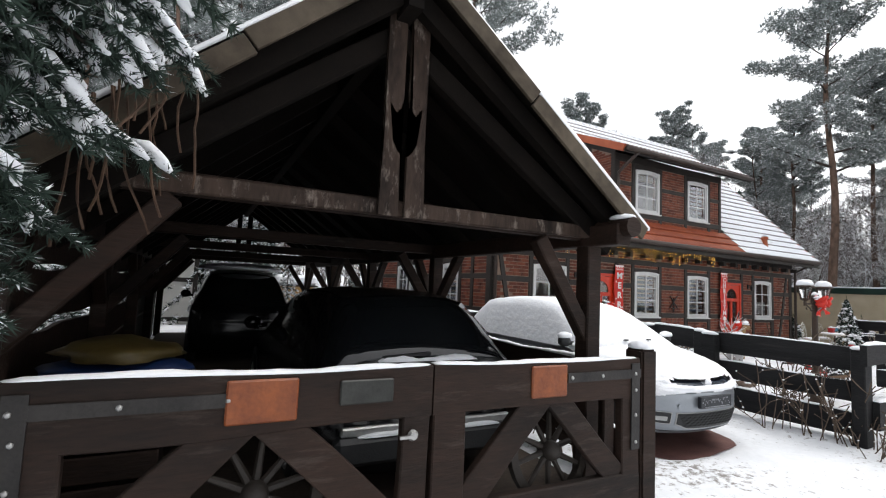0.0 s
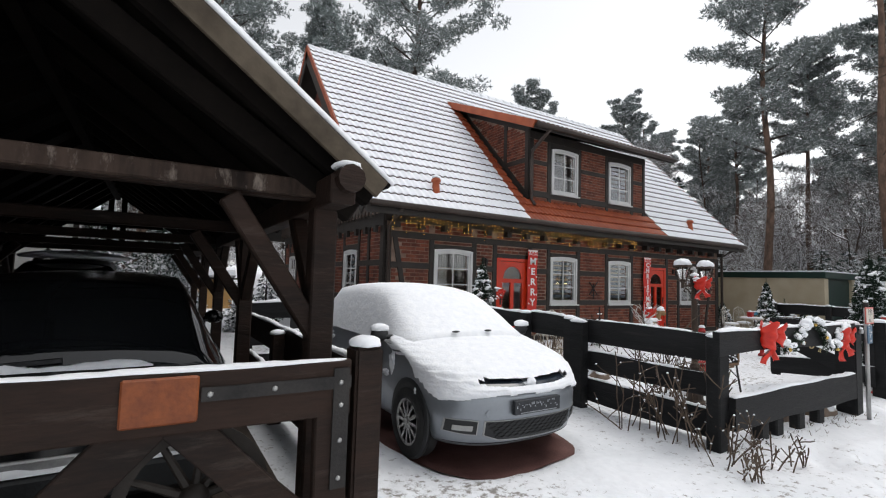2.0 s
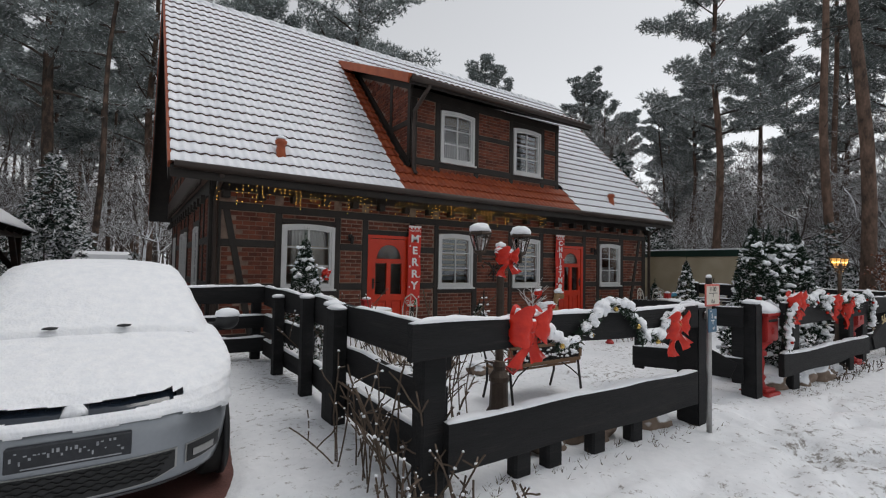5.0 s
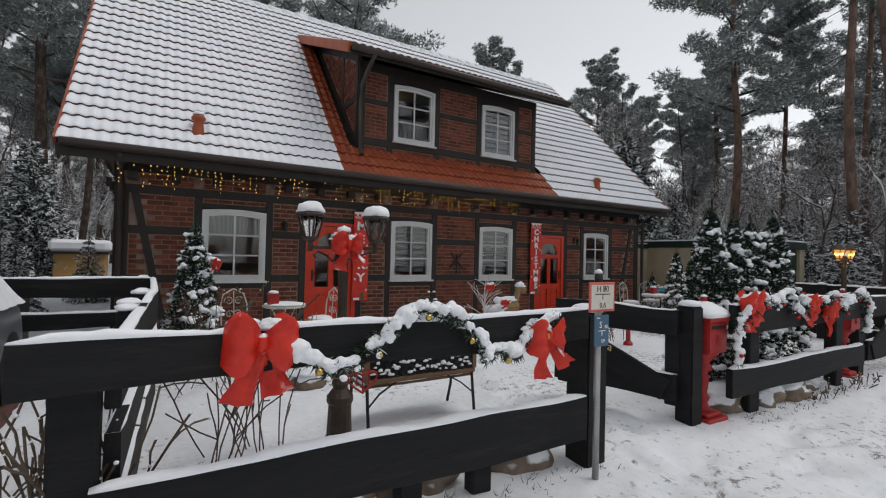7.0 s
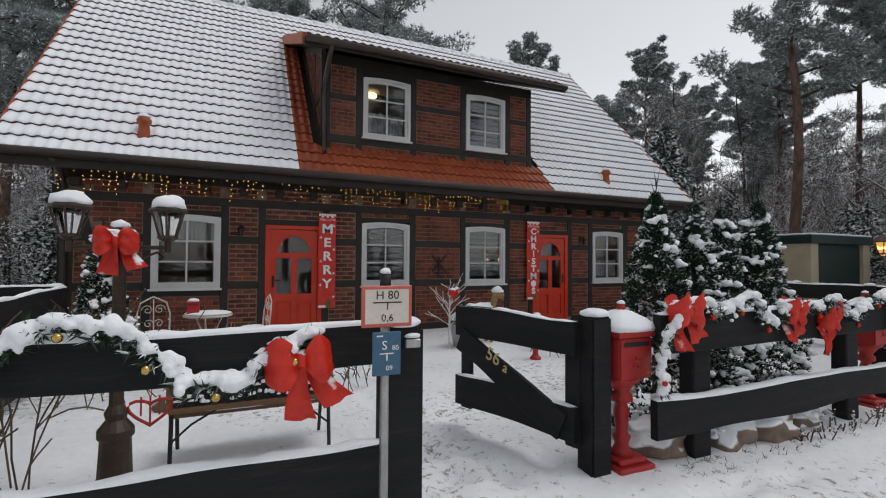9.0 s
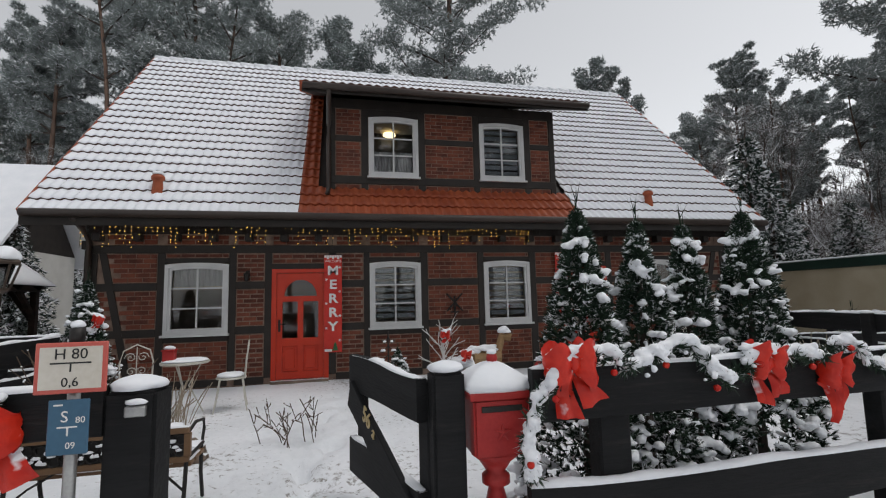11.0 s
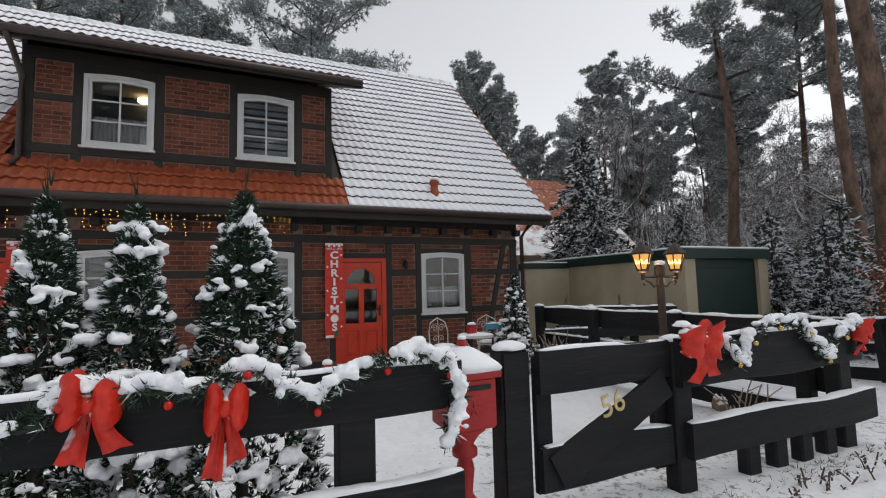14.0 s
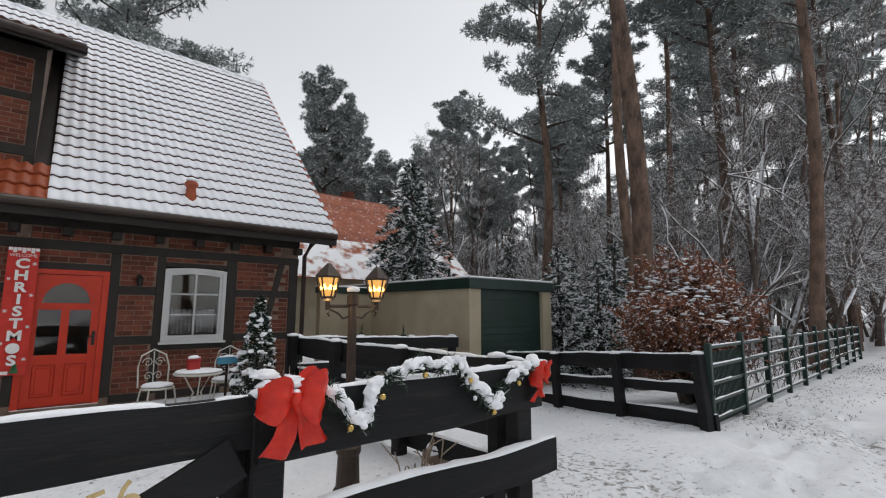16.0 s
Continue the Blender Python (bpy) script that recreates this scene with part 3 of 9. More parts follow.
roof = roof_deck("roof_south", RX0, RX1, EAVE_Y, EAVE_Z, RIDGE_Y, RIDGE_Z, 0.22, TIMBER, "steep snow-covered pantile roof with dark boarded eaves")
roof_n = roof_deck("roof_north", RX0, RX1, 2 * RIDGE_Y - EAVE_Y, EAVE_Z, RIDGE_Y + 0.003, RIDGE_Z, 0.22, TIMBER, "rear slope of the house roof with dark boarded eaves")
roof_d = roof_deck("roof_dormer", DRX0, DRX1, 8.27, 5.36, 12.45, 7.15, 0.16, TIMBER, "shallow snow-covered tile roof over the dormer")
DSLOPE = math.atan2(7.15 - 5.36, 12.45 - 8.27)
DLEN = math.hypot(7.15 - 5.36, 12.45 - 8.27)

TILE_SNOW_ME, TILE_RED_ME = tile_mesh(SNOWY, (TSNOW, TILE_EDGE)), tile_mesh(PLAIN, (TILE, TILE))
count = 0
sv, sf, si = [], [], []
rv, rf, ri = [], [], []
ROWS_N, COLS_N = int(SLEN / TL) + 1, round((RX1 - RX0) / TW)
DORM_Y = lambda x: YF + 0.02
for r in range(ROWS_N):
    for c in range(COLS_N):
        u, v = RX0 + c * TW, r * TL
        if v + TL > SLEN + 0.2:
            continue
        y = EAVE_Y + (v + TL / 2) * math.cos(SLOPE)
        inside = DX0 - 0.05 < u + TW / 2 < DX1 + 0.05
        if inside and v > 0.86 and y < 12.2:
            continue
        red = 9.42 < u + TW / 2 < 14.98 and (v < 0.9 or (y < 12.3 and not inside)) and not (u + TW / 2 > 14.8 and v < 0.3)
        shape = PLAIN if red else SNOWY
        if (red or r < 5) and count < 290:
            count += 1
            ob = new("roof_tile", TILE_RED_ME if red else TILE_SNOW_ME)
            ob.parent = roof
            ob.matrix_basis = Matrix.Translation(slope_point(u, v, 0)) @ Matrix.Rotation(SLOPE + random.uniform(-0.004, 0.004), 4, "X")
        else:
            k = len(sv)
            jit = random.uniform(-0.002, 0.003)
            sv += [slope_point(u + p[0], v + p[1], p[2] + jit) for p in shape[0]]
            sf += [tuple(k + i for i in f) for f in shape[1]]
            si += [(i if not red else 2) for i in shape[2]]
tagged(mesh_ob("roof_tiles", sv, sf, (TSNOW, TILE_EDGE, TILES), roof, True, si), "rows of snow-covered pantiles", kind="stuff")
sv, sf, si = [], [], []
for r in range(int(DLEN / TL) + 1):
    for c in range(int((DRX1 - DRX0) / TW)):
        u, v = DRX0 + 0.03 + c * TW, r * TL
        k = len(sv)
        sv += [slope_point(u + p[0], v + p[1], p[2], 8.27, 5.36, DSLOPE) for p in SNOWY[0]]
        sf += [tuple(k + i for i in f) for f in SNOWY[1]]
        si += SNOWY[2]
tagged(mesh_ob("roof_tiles", sv, sf, (TSNOW, TILE_EDGE), roof_d, True, si), "rows of snow-covered pantiles", kind="stuff")
# ridge tiles with snow
bm = bmesh.new()
for c in range(int((RX1 - RX0) / 0.36)):
    u = RX0 + c * 0.36
    tube(bm, [(u, RIDGE_Y, RIDGE_Z - 0.05), (u + 0.37, RIDGE_Y, RIDGE_Z - 0.065)], [0.125, 0.112], 10)
part("ridge", bm, TSNOW, roof, smooth=True)
# verge edges: clay tile sides over dark barge boards
for xx, s in ((RX0, -1), (RX1, 1)):
    for y1, sign in ((EAVE_Y, 1), (2 * RIDGE_Y - EAVE_Y, -1)):
        bm = bmesh.new()
        m = Matrix.Translation((xx - 0.015, y1, EAVE_Z)) @ Matrix.Rotation(SLOPE * sign, 4, "X")
        box(bm, -0.02, 0.03, 0 if sign > 0 else -SLEN, SLEN if sign > 0 else 0, -0.09, 0.035, m)
        part("verge_tile", bm, TILE, roof)
        bm = bmesh.new()
        box(bm, -0.004, 0.03, 0 if sign > 0 else -SLEN, SLEN if sign > 0 else 0, -0.34, -0.09, m)
        part("barge_board", bm, TIMBER, roof)
bm = bmesh.new()
m = Matrix.Translation((DRX0 - 0.02, 8.27, 5.36)) @ Matrix.Rotation(DSLOPE, 4, "X")
box(bm, -0.02, 0.06, 0, DLEN, -0.15, 0.045, m)
part("verge_tile", bm, TILE, roof_d)
# dormer cheeks
for xx, nm in ((DX0, "wall_cheek_west"), (DX1 - 0.16, "wall_cheek_east")):
    bm = bmesh.new()
    tri = [(YF + 0.21, 3.55), (YF + 0.21, 5.5), (12.3, 6.93), (12.3, 6.85)]
    a = [bm.verts.new((xx + 0.004, y, z)) for y, z in tri]
    b = [bm.verts.new((xx + 0.156, y, z)) for y, z in tri]
    bm.faces.new(a)
    bm.faces.new(b[::-1])
    for k in range(4):
        bm.faces.new((a[k], b[k], b[(k + 1) % 4], a[(k + 1) % 4]))
    ck = tagged(part(nm, bm, MORTAR), "triangular dormer cheek of brick and timber", "wall", kind="structure")
    top = lambda y: 5.42 + (y - YF) * 0.428
    low = lambda y: EAVE_Z + (y - EAVE_Y) * math.tan(SLOPE)
    if xx == DX0:
        for y0 in (YF + 0.0, 9.85):
            bm = bmesh.new()
            box(bm, xx - 0.02, xx + 0.06, y0, y0 + 0.13, low(y0) - 0.05, top(y0), None)
            part("timber", bm, TIMBER, ck)
        bm = bmesh.new()
        box(bm, xx - 0.022, xx + 0.06, YF, 9.98, 4.6, 4.72)
        part("timber", bm, TIMBER, ck)
        for p, q in (((YF, 3.6), (12.0, 6.68)), ((YF, 5.42), (12.3, 6.86))):
            bm = bmesh.new()
            L = math.hypot(q[0] - p[0], q[1] - p[1])
            mm = Matrix.Translation((xx, p[0], p[1])) @ Matrix.Rotation(math.atan2(q[1] - p[1], q[0] - p[0]), 4, "X")
            box(bm, -0.026, 0.05, 0, L, -0.05, 0.1, mm)
            part("timber", bm, TIMBER, ck)
        brick_panel(ck, YF + 0.12, 12.0, 3.6, 6.7, xx, False, lambda y, z: low(y) + 0.12 < z < top(y) - 0.1, axis="y")
        flush_bricks(ck, "brick_courses")
# gutters and downpipes
bm = bmesh.new()
tube(bm, [(RX0 + 0.05, EAVE_Y - 0.075, EAVE_Z - 0.03), (RX1 - 0.05, EAVE_Y - 0.075, EAVE_Z - 0.05)], 0.065, 10)
gutter = tagged(part("gutter", bm, GUTTER, smooth=True), "dark brown rain gutter along the eaves", "gutter", kind="structure")
bm = bmesh.new()
tube(bm, [(DRX0 + 0.02, 8.22, 5.30), (DRX1 - 0.02, 8.22, 5.29)], 0.06, 10)
part("dormer_gutter", bm, GUTTER, gutter, smooth=True)
bm = bmesh.new()
tube(bm, [(9.96, 8.22, 5.26), (9.96, 8.5, 5.1), (9.95, 8.86, 4.86), (9.95, 8.88, 4.6), (9.95, 8.88, 3.6), (9.93, 8.72, 3.45)], 0.045, 8)
part("dormer_downpipe", bm, GUTTER, gutter, smooth=True)
for xx in (6.02, 18.93):
    bm = bmesh.new()
    tube(bm, [(xx, EAVE_Y - 0.05, EAVE_Z - 0.1), (xx, 8.6, 2.75), (xx, 8.88, 2.55), (xx, 8.88, 0.05)], 0.045, 8)
    part("downpipe", bm, GUTTER, gutter, smooth=True)
# clay vent tiles standing out of the snow
for x, y in ((7.06, 8.78), (16.75, 8.74)):
    z = EAVE_Z + (y - EAVE_Y) * math.tan(SLOPE)
    v = thing("vent_tile", x, y, z, "red clay vent pipe with a snow cap on the roof", "roof vent", "roof vents")
    bm = bmesh.new()
    lathe(bm, [(0.10, -0.05), (0.085, 0.1), (0.075, 0.2), (0.105, 0.22), (0.11, 0.27), (0.07, 0.31)], 12)
    part("pipe", bm, TILE, v, smooth=True)
    bm = bmesh.new()
    lump(bm, (0, 0, 0.325), (0.1, 0.1, 0.045), 3)
    part("snow_cap", bm, SNOW, v, "white snow", smooth=True)


# ---- windows and doors ----
def arch(x0, x1, z, rise, n=9):
    return [(x0 + (x1 - x0) * i / n, z + rise * (1 - (2 * i / n - 1) ** 2)) for i in range(n + 1)]


def frame_mesh(bm, outer, inner, y0, y1):
    """A flat frame between two loops of equal length, as a solid."""
    n = len(outer)
    a = [bm.verts.new((x, y0, z)) for x, z in outer]
    b = [bm.verts.new((x, y0, z)) for x, z in inner]
    c = [bm.verts.new((x, y1, z)) for x, z in outer]
    d = [bm.verts.new((x, y1, z)) for x, z in inner]
    for k in range(n):
        j = (k + 1) % n
        bm.faces.new((a[k], a[j], b[j], b[k]))
        bm.faces.new((c[j], c[k], d[k], d[j]))
        bm.faces.new((b[k], b[j], d[j], d[k]))
        bm.faces.new((c[k], c[j], a[j], a[k]))


BLIND = material("striped_roller_blind", (0.12, 0.14, 0.155), (0.17, 0.19, 0.205), 3.0, 0.9, 0.2, 90.0)
CURTAIN = material("white_net_curtain", (0.2, 0.2, 0.2), (0.28, 0.28, 0.28), 3.0, 0.9, 0.3, 60.0)


def window(num, x0, x1, z0, z1, y, dress, rise=0.035, m=None):
    w = thing(f"window_{num}", (x0 + x1) / 2, y, z0, "white six-pane window with a shallow arched top", "window", kind="structure")
    hw, h = (x1 - x0) / 2, z1 - z0
    loop = lambda i: [(-hw + i, i), (hw - i, i)] + arch(-hw + i, hw - i, h - rise - i, rise)[::-1]
    bm = bmesh.new()
    frame_mesh(bm, loop(0), loop(0.06), -0.045, 0.06)
    part("window_frame", bm, WHITE, w)
    bm = bmesh.new()
    frame_mesh(bm, loop(0.06), loop(0.105), -0.02, 0.045)
    part("sash", bm, WHITE, w)
    a = 0.1
    boxed("muntin", -0.014, 0.014, -0.012, 0.02, a, h - a, WHITE, w)
    for k in (1, 2):
        z = a + (h - 2 * a) * k / 3
        boxed("muntin", -hw + a, hw - a, -0.010, 0.018, z - 0.012, z + 0.012, WHITE, w)
    p = boxed("pane", -hw + a, hw - a, 0.0, 0.006, a, h - 0.12, GLASS, w)
    p.visible_shadow = False
    boxed("window_sill", -hw - 0.03, hw + 0.03, -0.10, -0.03, -0.035, 0.0, WHITE, w)
    if dress == "blind":
        bm = bmesh.new()
        for k in range(9):
            z = h - 0.13 - k * 0.125
            if z - 0.085 > 0.1:
                box(bm, -hw + 0.11, hw - 0.11, 0.09, 0.094, z - 0.085, z)
        part("blind", bm, BLIND, w, "pale striped blind")
    else:
        top, bottom = (0.55, 0.13) if dress == "cafe" else (h - 0.1, h - 0.42)
        bm = bmesh.new()
        prev = None
        for i in range(41):
            x = -hw + 0.11 + (2 * hw - 0.22) * i / 40
            yy = 0.12 + 0.018 * math.sin(i * 1.9)
            cur = [bm.verts.new((x, yy, bottom)), bm.verts.new((x, yy, top))]
            if prev:
                bm.faces.new((prev[0], cur[0], cur[1], prev[1]))
            prev = cur
        part("curtain", bm, CURTAIN, w, "short white curtain", smooth=True)
    if m:
        w.matrix_basis = m
    return w


DRESS = ["valance", "blind", "blind", "cafe"]
for k, (a, b) in enumerate(WIN):
    window(k + 1, a, b, 0.93, 2.19, YF, DRESS[k])
for k, (a, b) in enumerate(DWIN):
    window(k + 5, a, b, 3.86, 5.09, YF, ("cafe", "blind")[k])


def door(num, x0, x1, handle_left):
    d = thing(f"door_{num}", (x0 + x1) / 2, YF, 0.06, "closed red wooden front door with a fanlight and two tall panes", "door", kind="structure")
    hw = (x1 - x0) / 2
    bm = bmesh.new()
    o = [(-hw, 0), (hw, 0), (hw, 2.0), (-hw, 2.0)]
    i = [(-hw + 0.085, 0.0), (hw - 0.085, 0.0), (hw - 0.085, 1.93), (-hw + 0.085, 1.93)]
    frame_mesh(bm, o, i, -0.03, 0.08)
    part("door_frame", bm, RED, d)
    # leaf: stiles and rails round a half-round fanlight, two panes and two panels
    bm = bmesh.new()
    lw = hw - 0.088
    y0, y1 = -0.008, 0.05
    box(bm, -lw, -lw + 0.10, y0, y1, 0.01, 1.92)
    box(bm, lw - 0.10, lw, y0, y1, 0.01, 1.92)
    box(bm, -0.05, 0.05, y0, y1, 0.012, 1.42)
    for za, zb in ((0.01, 0.14), (0.60, 0.74), (1.40, 1.50)):
        box(bm, -lw + 0.1, lw - 0.1, y0 + 0.001, y1, za, zb)
    r = lw - 0.13
    n = 14
    a = [bm.verts.new((-r * math.cos(math.pi * k / n), y0 + 0.002, 1.50 + 0.30 * math.sin(math.pi * k / n))) for k in range(n + 1)]
    b = [bm.verts.new((max(-lw + 0.1, min(lw - 0.1, -(lw - 0.1) * math.cos(math.pi * k / n) * 1.5)), y0 + 0.002, 1.50 if k in (0, n) else 1.92)) for k in range(n + 1)]
    for k in range(n):
        bm.faces.new((a[k], a[k + 1], b[k + 1], b[k]))
    part("leaf", bm, RED, d)
    for xa, xb in ((-lw + 0.1, -0.05), (0.05, lw - 0.1)):
        bm = bmesh.new()
        box(bm, xa, xb, 0.014, 0.04, 0.14, 0.60)
        box(bm, xa + 0.045, xb - 0.045, 0.002, 0.02, 0.19, 0.55)
        bmesh.ops.bevel(bm, geom=bm.edges[:], offset=0.008, segments=1, affect="EDGES")
        part("panel", bm, RED, d)
        g = boxed("pane", xa, xb, 0.015, 0.021, 0.74, 1.40, GLASS, d)
        g.visible_shadow = False
    g = boxed("fanlight", -r, r, 0.015, 0.021, 1.50, 1.82, GLASS, d)
    g.visible_shadow = False
    s = -1 if handle_left else 1
    bm = bmesh.new()
    box(bm, s * (lw - 0.05) - 0.02, s * (lw - 0.05) + 0.02, -0.02, -0.008, 0.86, 1.08)
    tube(bm, [(s * (lw - 0.05), -0.015, 1.0), (s * (lw - 0.05), -0.06, 1.0), (s * (lw - 0.16), -0.065, 0.995)], 0.011, 8)
    part("door_handle", bm, DARKMETAL, d, "black iron handle")
    boxed("threshold", -hw, hw, -0.12, 0.08, -0.08, 0.0, STONE, d)
    return d


door(1, *DOORS[0], True)
door(2, *DOORS[1], False)
for p in PANELS:
    brick_panel(front, *p, YF, singles=(8.2 < p[0] < 11), cut=brace_gap)
flush_bricks(front, "brick_courses")
for a, b in zip([p[1] for p in DPOSTS], [p[0] for p in DPOSTS[1:]]):
    if any(abs(a - w[0]) < 0.03 for w in DWIN):
        brick_panel(dormer_wall, a, b, 3.55, 3.71, YF)
    else:
        for za, zb in ((3.55, 3.71), (3.86, 4.56), (4.67, 5.22)):
            brick_panel(dormer_wall, a, b, za, zb, YF)
flush_bricks(dormer_wall, "brick_courses")


# ---- west gable: lower storey of brick and windows, jutting gable above ----
WY = [(10.42, 11.3), (12.75, 13.5), (13.68, 14.5), (16.1, 16.95)]
gw = wall_with_openings("wall_west", -(YB - 0.004), -(YF + 0.004), -0.2, 2.95, X0 + 0.004, X0 + 0.3, [(-b, -a, 0.88, 2.15) for a, b in WY], "west gable wall of brick and black timber")
gw.matrix_basis = Matrix.Rotation(radians(-90), 4, "Z")
UYW = [(11.35, 12.15), (12.4, 13.2), (13.6, 14.4)]
UX = X0 - 0.14
roof_at = lambda y: EAVE_Z + (min(y, 2 * RIDGE_Y - y) - EAVE_Y) * math.tan(SLOPE) - 0.24
gu = wall_with_openings("wall_west_gable", -16.0, -10.8, 2.87, 5.0, UX, UX + 0.3, [(-b, -a, 3.85, 4.85) for a, b in UYW], "jutting upper gable of brick, timber and pointed boards")
gu.matrix_basis = Matrix.Rotation(radians(-90), 4, "Z")
for tri in ([(10.8, 2.87), (10.8, roof_at(10.8)), (9.0, 3.36), (9.0, 2.87)], [(16.0, 2.87), (16.0, roof_at(16.0)), (17.8, 3.36), (17.8, 2.87)], [(10.8, 5.0), (16.0, 5.0), (RIDGE_Y, roof_at(RIDGE_Y))]):
    bm = bmesh.new()
    a = [bm.verts.new((UX, y, z)) for y, z in tri]
    b = [bm.verts.new((UX + 0.3, y, z)) for y, z in tri]
    bm.faces.new(a)
    bm.faces.new(b[::-1])
    n = len(tri)
    for k in range(n):
        bm.faces.new((a[k], b[k], b[(k + 1) % n], a[(k + 1) % n]))
    tagged(part("gable_piece", bm, MORTAR), "brick side of the west gable", "wall", kind="structure")


def side_beam(parent, y0, y1, z0, z1, x=X0, proud=0.025):
    bm = bmesh.new()
    box(bm, x - proud, x + 0.05, y0, y1, z0, z1)
    ob = part("timber", bm, TIMBER)
    ob.parent = parent
    ob.matrix_parent_inverse = parent.matrix_basis.inverted()
    return ob


SP = [(8.95, 9.12), (9.7, 9.82), (10.3, 10.42), (11.3, 11.42), (12.63, 12.75), (13.5, 13.68), (14.5, 14.62), (15.98, 16.1), (16.95, 17.07), (17.66, 17.8)]
for a, b in SP:
    side_beam(gw, a, b, 0.12, 2.6)
for z0, z1 in ((0.02, 0.12), (2.6, 2.87)):
    side_beam(gw, 8.95, 17.8, z0, z1, proud=0.035)
for a, b in zip([p[1] for p in SP], [p[0] for p in SP[1:]]):
    if any(abs(a - w[0]) < 0.02 for w in WY):
        side_beam(gw, a, b, 0.76, 0.88)
        side_beam(gw, a, b, 2.15, 2.27)
        brick_panel(gw, a, b, 0.12, 0.76, X0, axis="y")
        brick_panel(gw, a, b, 2.27, 2.6, X0, axis="y")
    else:
        side_beam(gw, a, b, 0.95, 1.07)
        side_beam(gw, a, b, 1.75, 1.87)
        for za, zb in ((0.12, 0.95), (1.07, 1.75), (1.87, 2.6)):
            brick_panel(gw, a, b, za, zb, X0, axis="y")
for k in range(16):
    y = 9.1 + k * 0.57
    side_beam(gw, y, y + 0.13, 2.45, 2.60, x=X0 - 0.13, proud=0.02)
inside = lambda y, z: z < roof_at(y) - 0.05 and not any(a - 0.14 < y < b + 0.14 and 3.7 < z < 5.0 for a, b in UYW) and not any(abs(y - c) < 0.11 for c in (10.4, 11.26, 12.28, 13.4, 14.5, 15.5, 16.4)) and abs(z - 3.66) > 0.09 and abs(z - 4.98) > 0.09 and abs(z - 6.2) > 0.09
brick_panel(gw, 9.0, 17.8, 3.32, 7.8, UX, cut=inside, axis="y")
ob = mesh_ob("brick_courses", BV, BF, BRICKS)
BV, BF = [], []
ob.parent = gw
ob.matrix_parent_inverse = gw.matrix_basis.inverted()
tagged(ob, "courses of red brick", kind="stuff")
for y in (10.34, 11.2, 12.22, 13.34, 14.44, 15.44, 16.34):
    top = roof_at(y + 0.06) - 0.02
    side_beam(gu, y, y + 0.12, 3.3, top if abs(y - 12.22) > 0.2 else top, x=UX)
for z, pr in ((3.6, 0.03), (4.92, 0.031), (6.14, 0.03)):
    half = (RIDGE_Z - 0.3 - z) / math.tan(SLOPE)
    side_beam(gu, RIDGE_Y - half, RIDGE_Y + half, z, z + 0.12, x=UX, proud=pr)
for a, b in UYW:
    side_beam(gu, a, b, 3.73, 3.85, x=UX)
for k, (a, b) in enumerate(UYW):
    window(20 + k, 0, b - a, 0, 1.0, 0, "valance", 0.03, Matrix.Translation((UX, (a + b) / 2, 3.85)) @ Matrix.Rotation(radians(-90), 4, "Z"))
for k, (a, b) in enumerate(WY):
    window(30 + k, 0, b - a, 0, 1.27, 0, "blind", 0.04, Matrix.Translation((X0, (a + b) / 2, 0.88)) @ Matrix.Rotation(radians(-90), 4, "Z"))
# pointed boards along the foot of the gable
for k in range(44):
    y = 9.05 + k * 0.2
    bm = bmesh.new()
    pts = [(y, 3.3), (y, 2.95), (y + 0.095, 2.78), (y + 0.19, 2.95), (y + 0.19, 3.3)]
    a = [bm.verts.new((UX - 0.028, p, z)) for p, z in pts]
    b = [bm.verts.new((UX - 0.004, p, z)) for p, z in pts]
    bm.faces.new(a)
    bm.faces.new(b[::-1])
    for j in range(5):
        bm.faces.new((a[j], b[j], b[(j + 1) % 5], a[(j + 1) % 5]))
    ob = part("pointed_board", bm, GUTTER)
    ob.parent = gu
    ob.matrix_parent_inverse = gu.matrix_basis.inverted()
# snow on the rear slope
bm = bmesh.new()
ry = 2 * RIDGE_Y - EAVE_Y
vs = [bm.verts.new(p) for p in ((RX0, ry, EAVE_Z - 0.02), (RX1, ry, EAVE_Z - 0.02), (RX1, RIDGE_Y + 0.01, RIDGE_Z - 0.02), (RX0, RIDGE_Y + 0.01, RIDGE_Z - 0.02), (RX0, ry, EAVE_Z + 0.03), (RX1, ry, EAVE_Z + 0.03), (RX1, RIDGE_Y + 0.01, RIDGE_Z + 0.03), (RX0, RIDGE_Y + 0.01, RIDGE_Z + 0.03))]
for f in ((0, 1, 2, 3), (7, 6, 5, 4), (0, 4, 5, 1), (1, 5, 6, 2), (2, 6, 7, 3), (3, 7, 4, 0)):
    bm.faces.new([vs[i] for i in f])
part("snow_cover", bm, SNOW, roof_n)
# ceiling lamp glowing in the dormer room
cl = thing("ceiling_lamp", 11.3, 10.6, 5.3, "round ceiling lamp glowing inside the dormer room", "lamp")
bm = bmesh.new()
lathe(bm, [(0.02, 0.08), (0.14, 0.05), (0.15, 0.0), (0.08, -0.06)], 16)
part("shade", bm, glow("lamp_shade", (1.0, 0.8, 0.45), 2.0), cl, smooth=True)
tagged(boxed("ceiling_dormer", 10.1, 14.5, YF + 0.3, 12.0, 5.40, 5.44, PLASTER), "sloping room ceiling behind the dormer windows", "ceiling", kind="structure")

# ---- fences of rough black planks with snow on top ----
def run_matrix(x0, y0, x1, y1, z=0.0):
    return Matrix.Translation((x0, y0, z)) @ Matrix.Rotation(math.atan2(y1 - y0, x1 - x0), 4, "Z")


FSEED = [1]


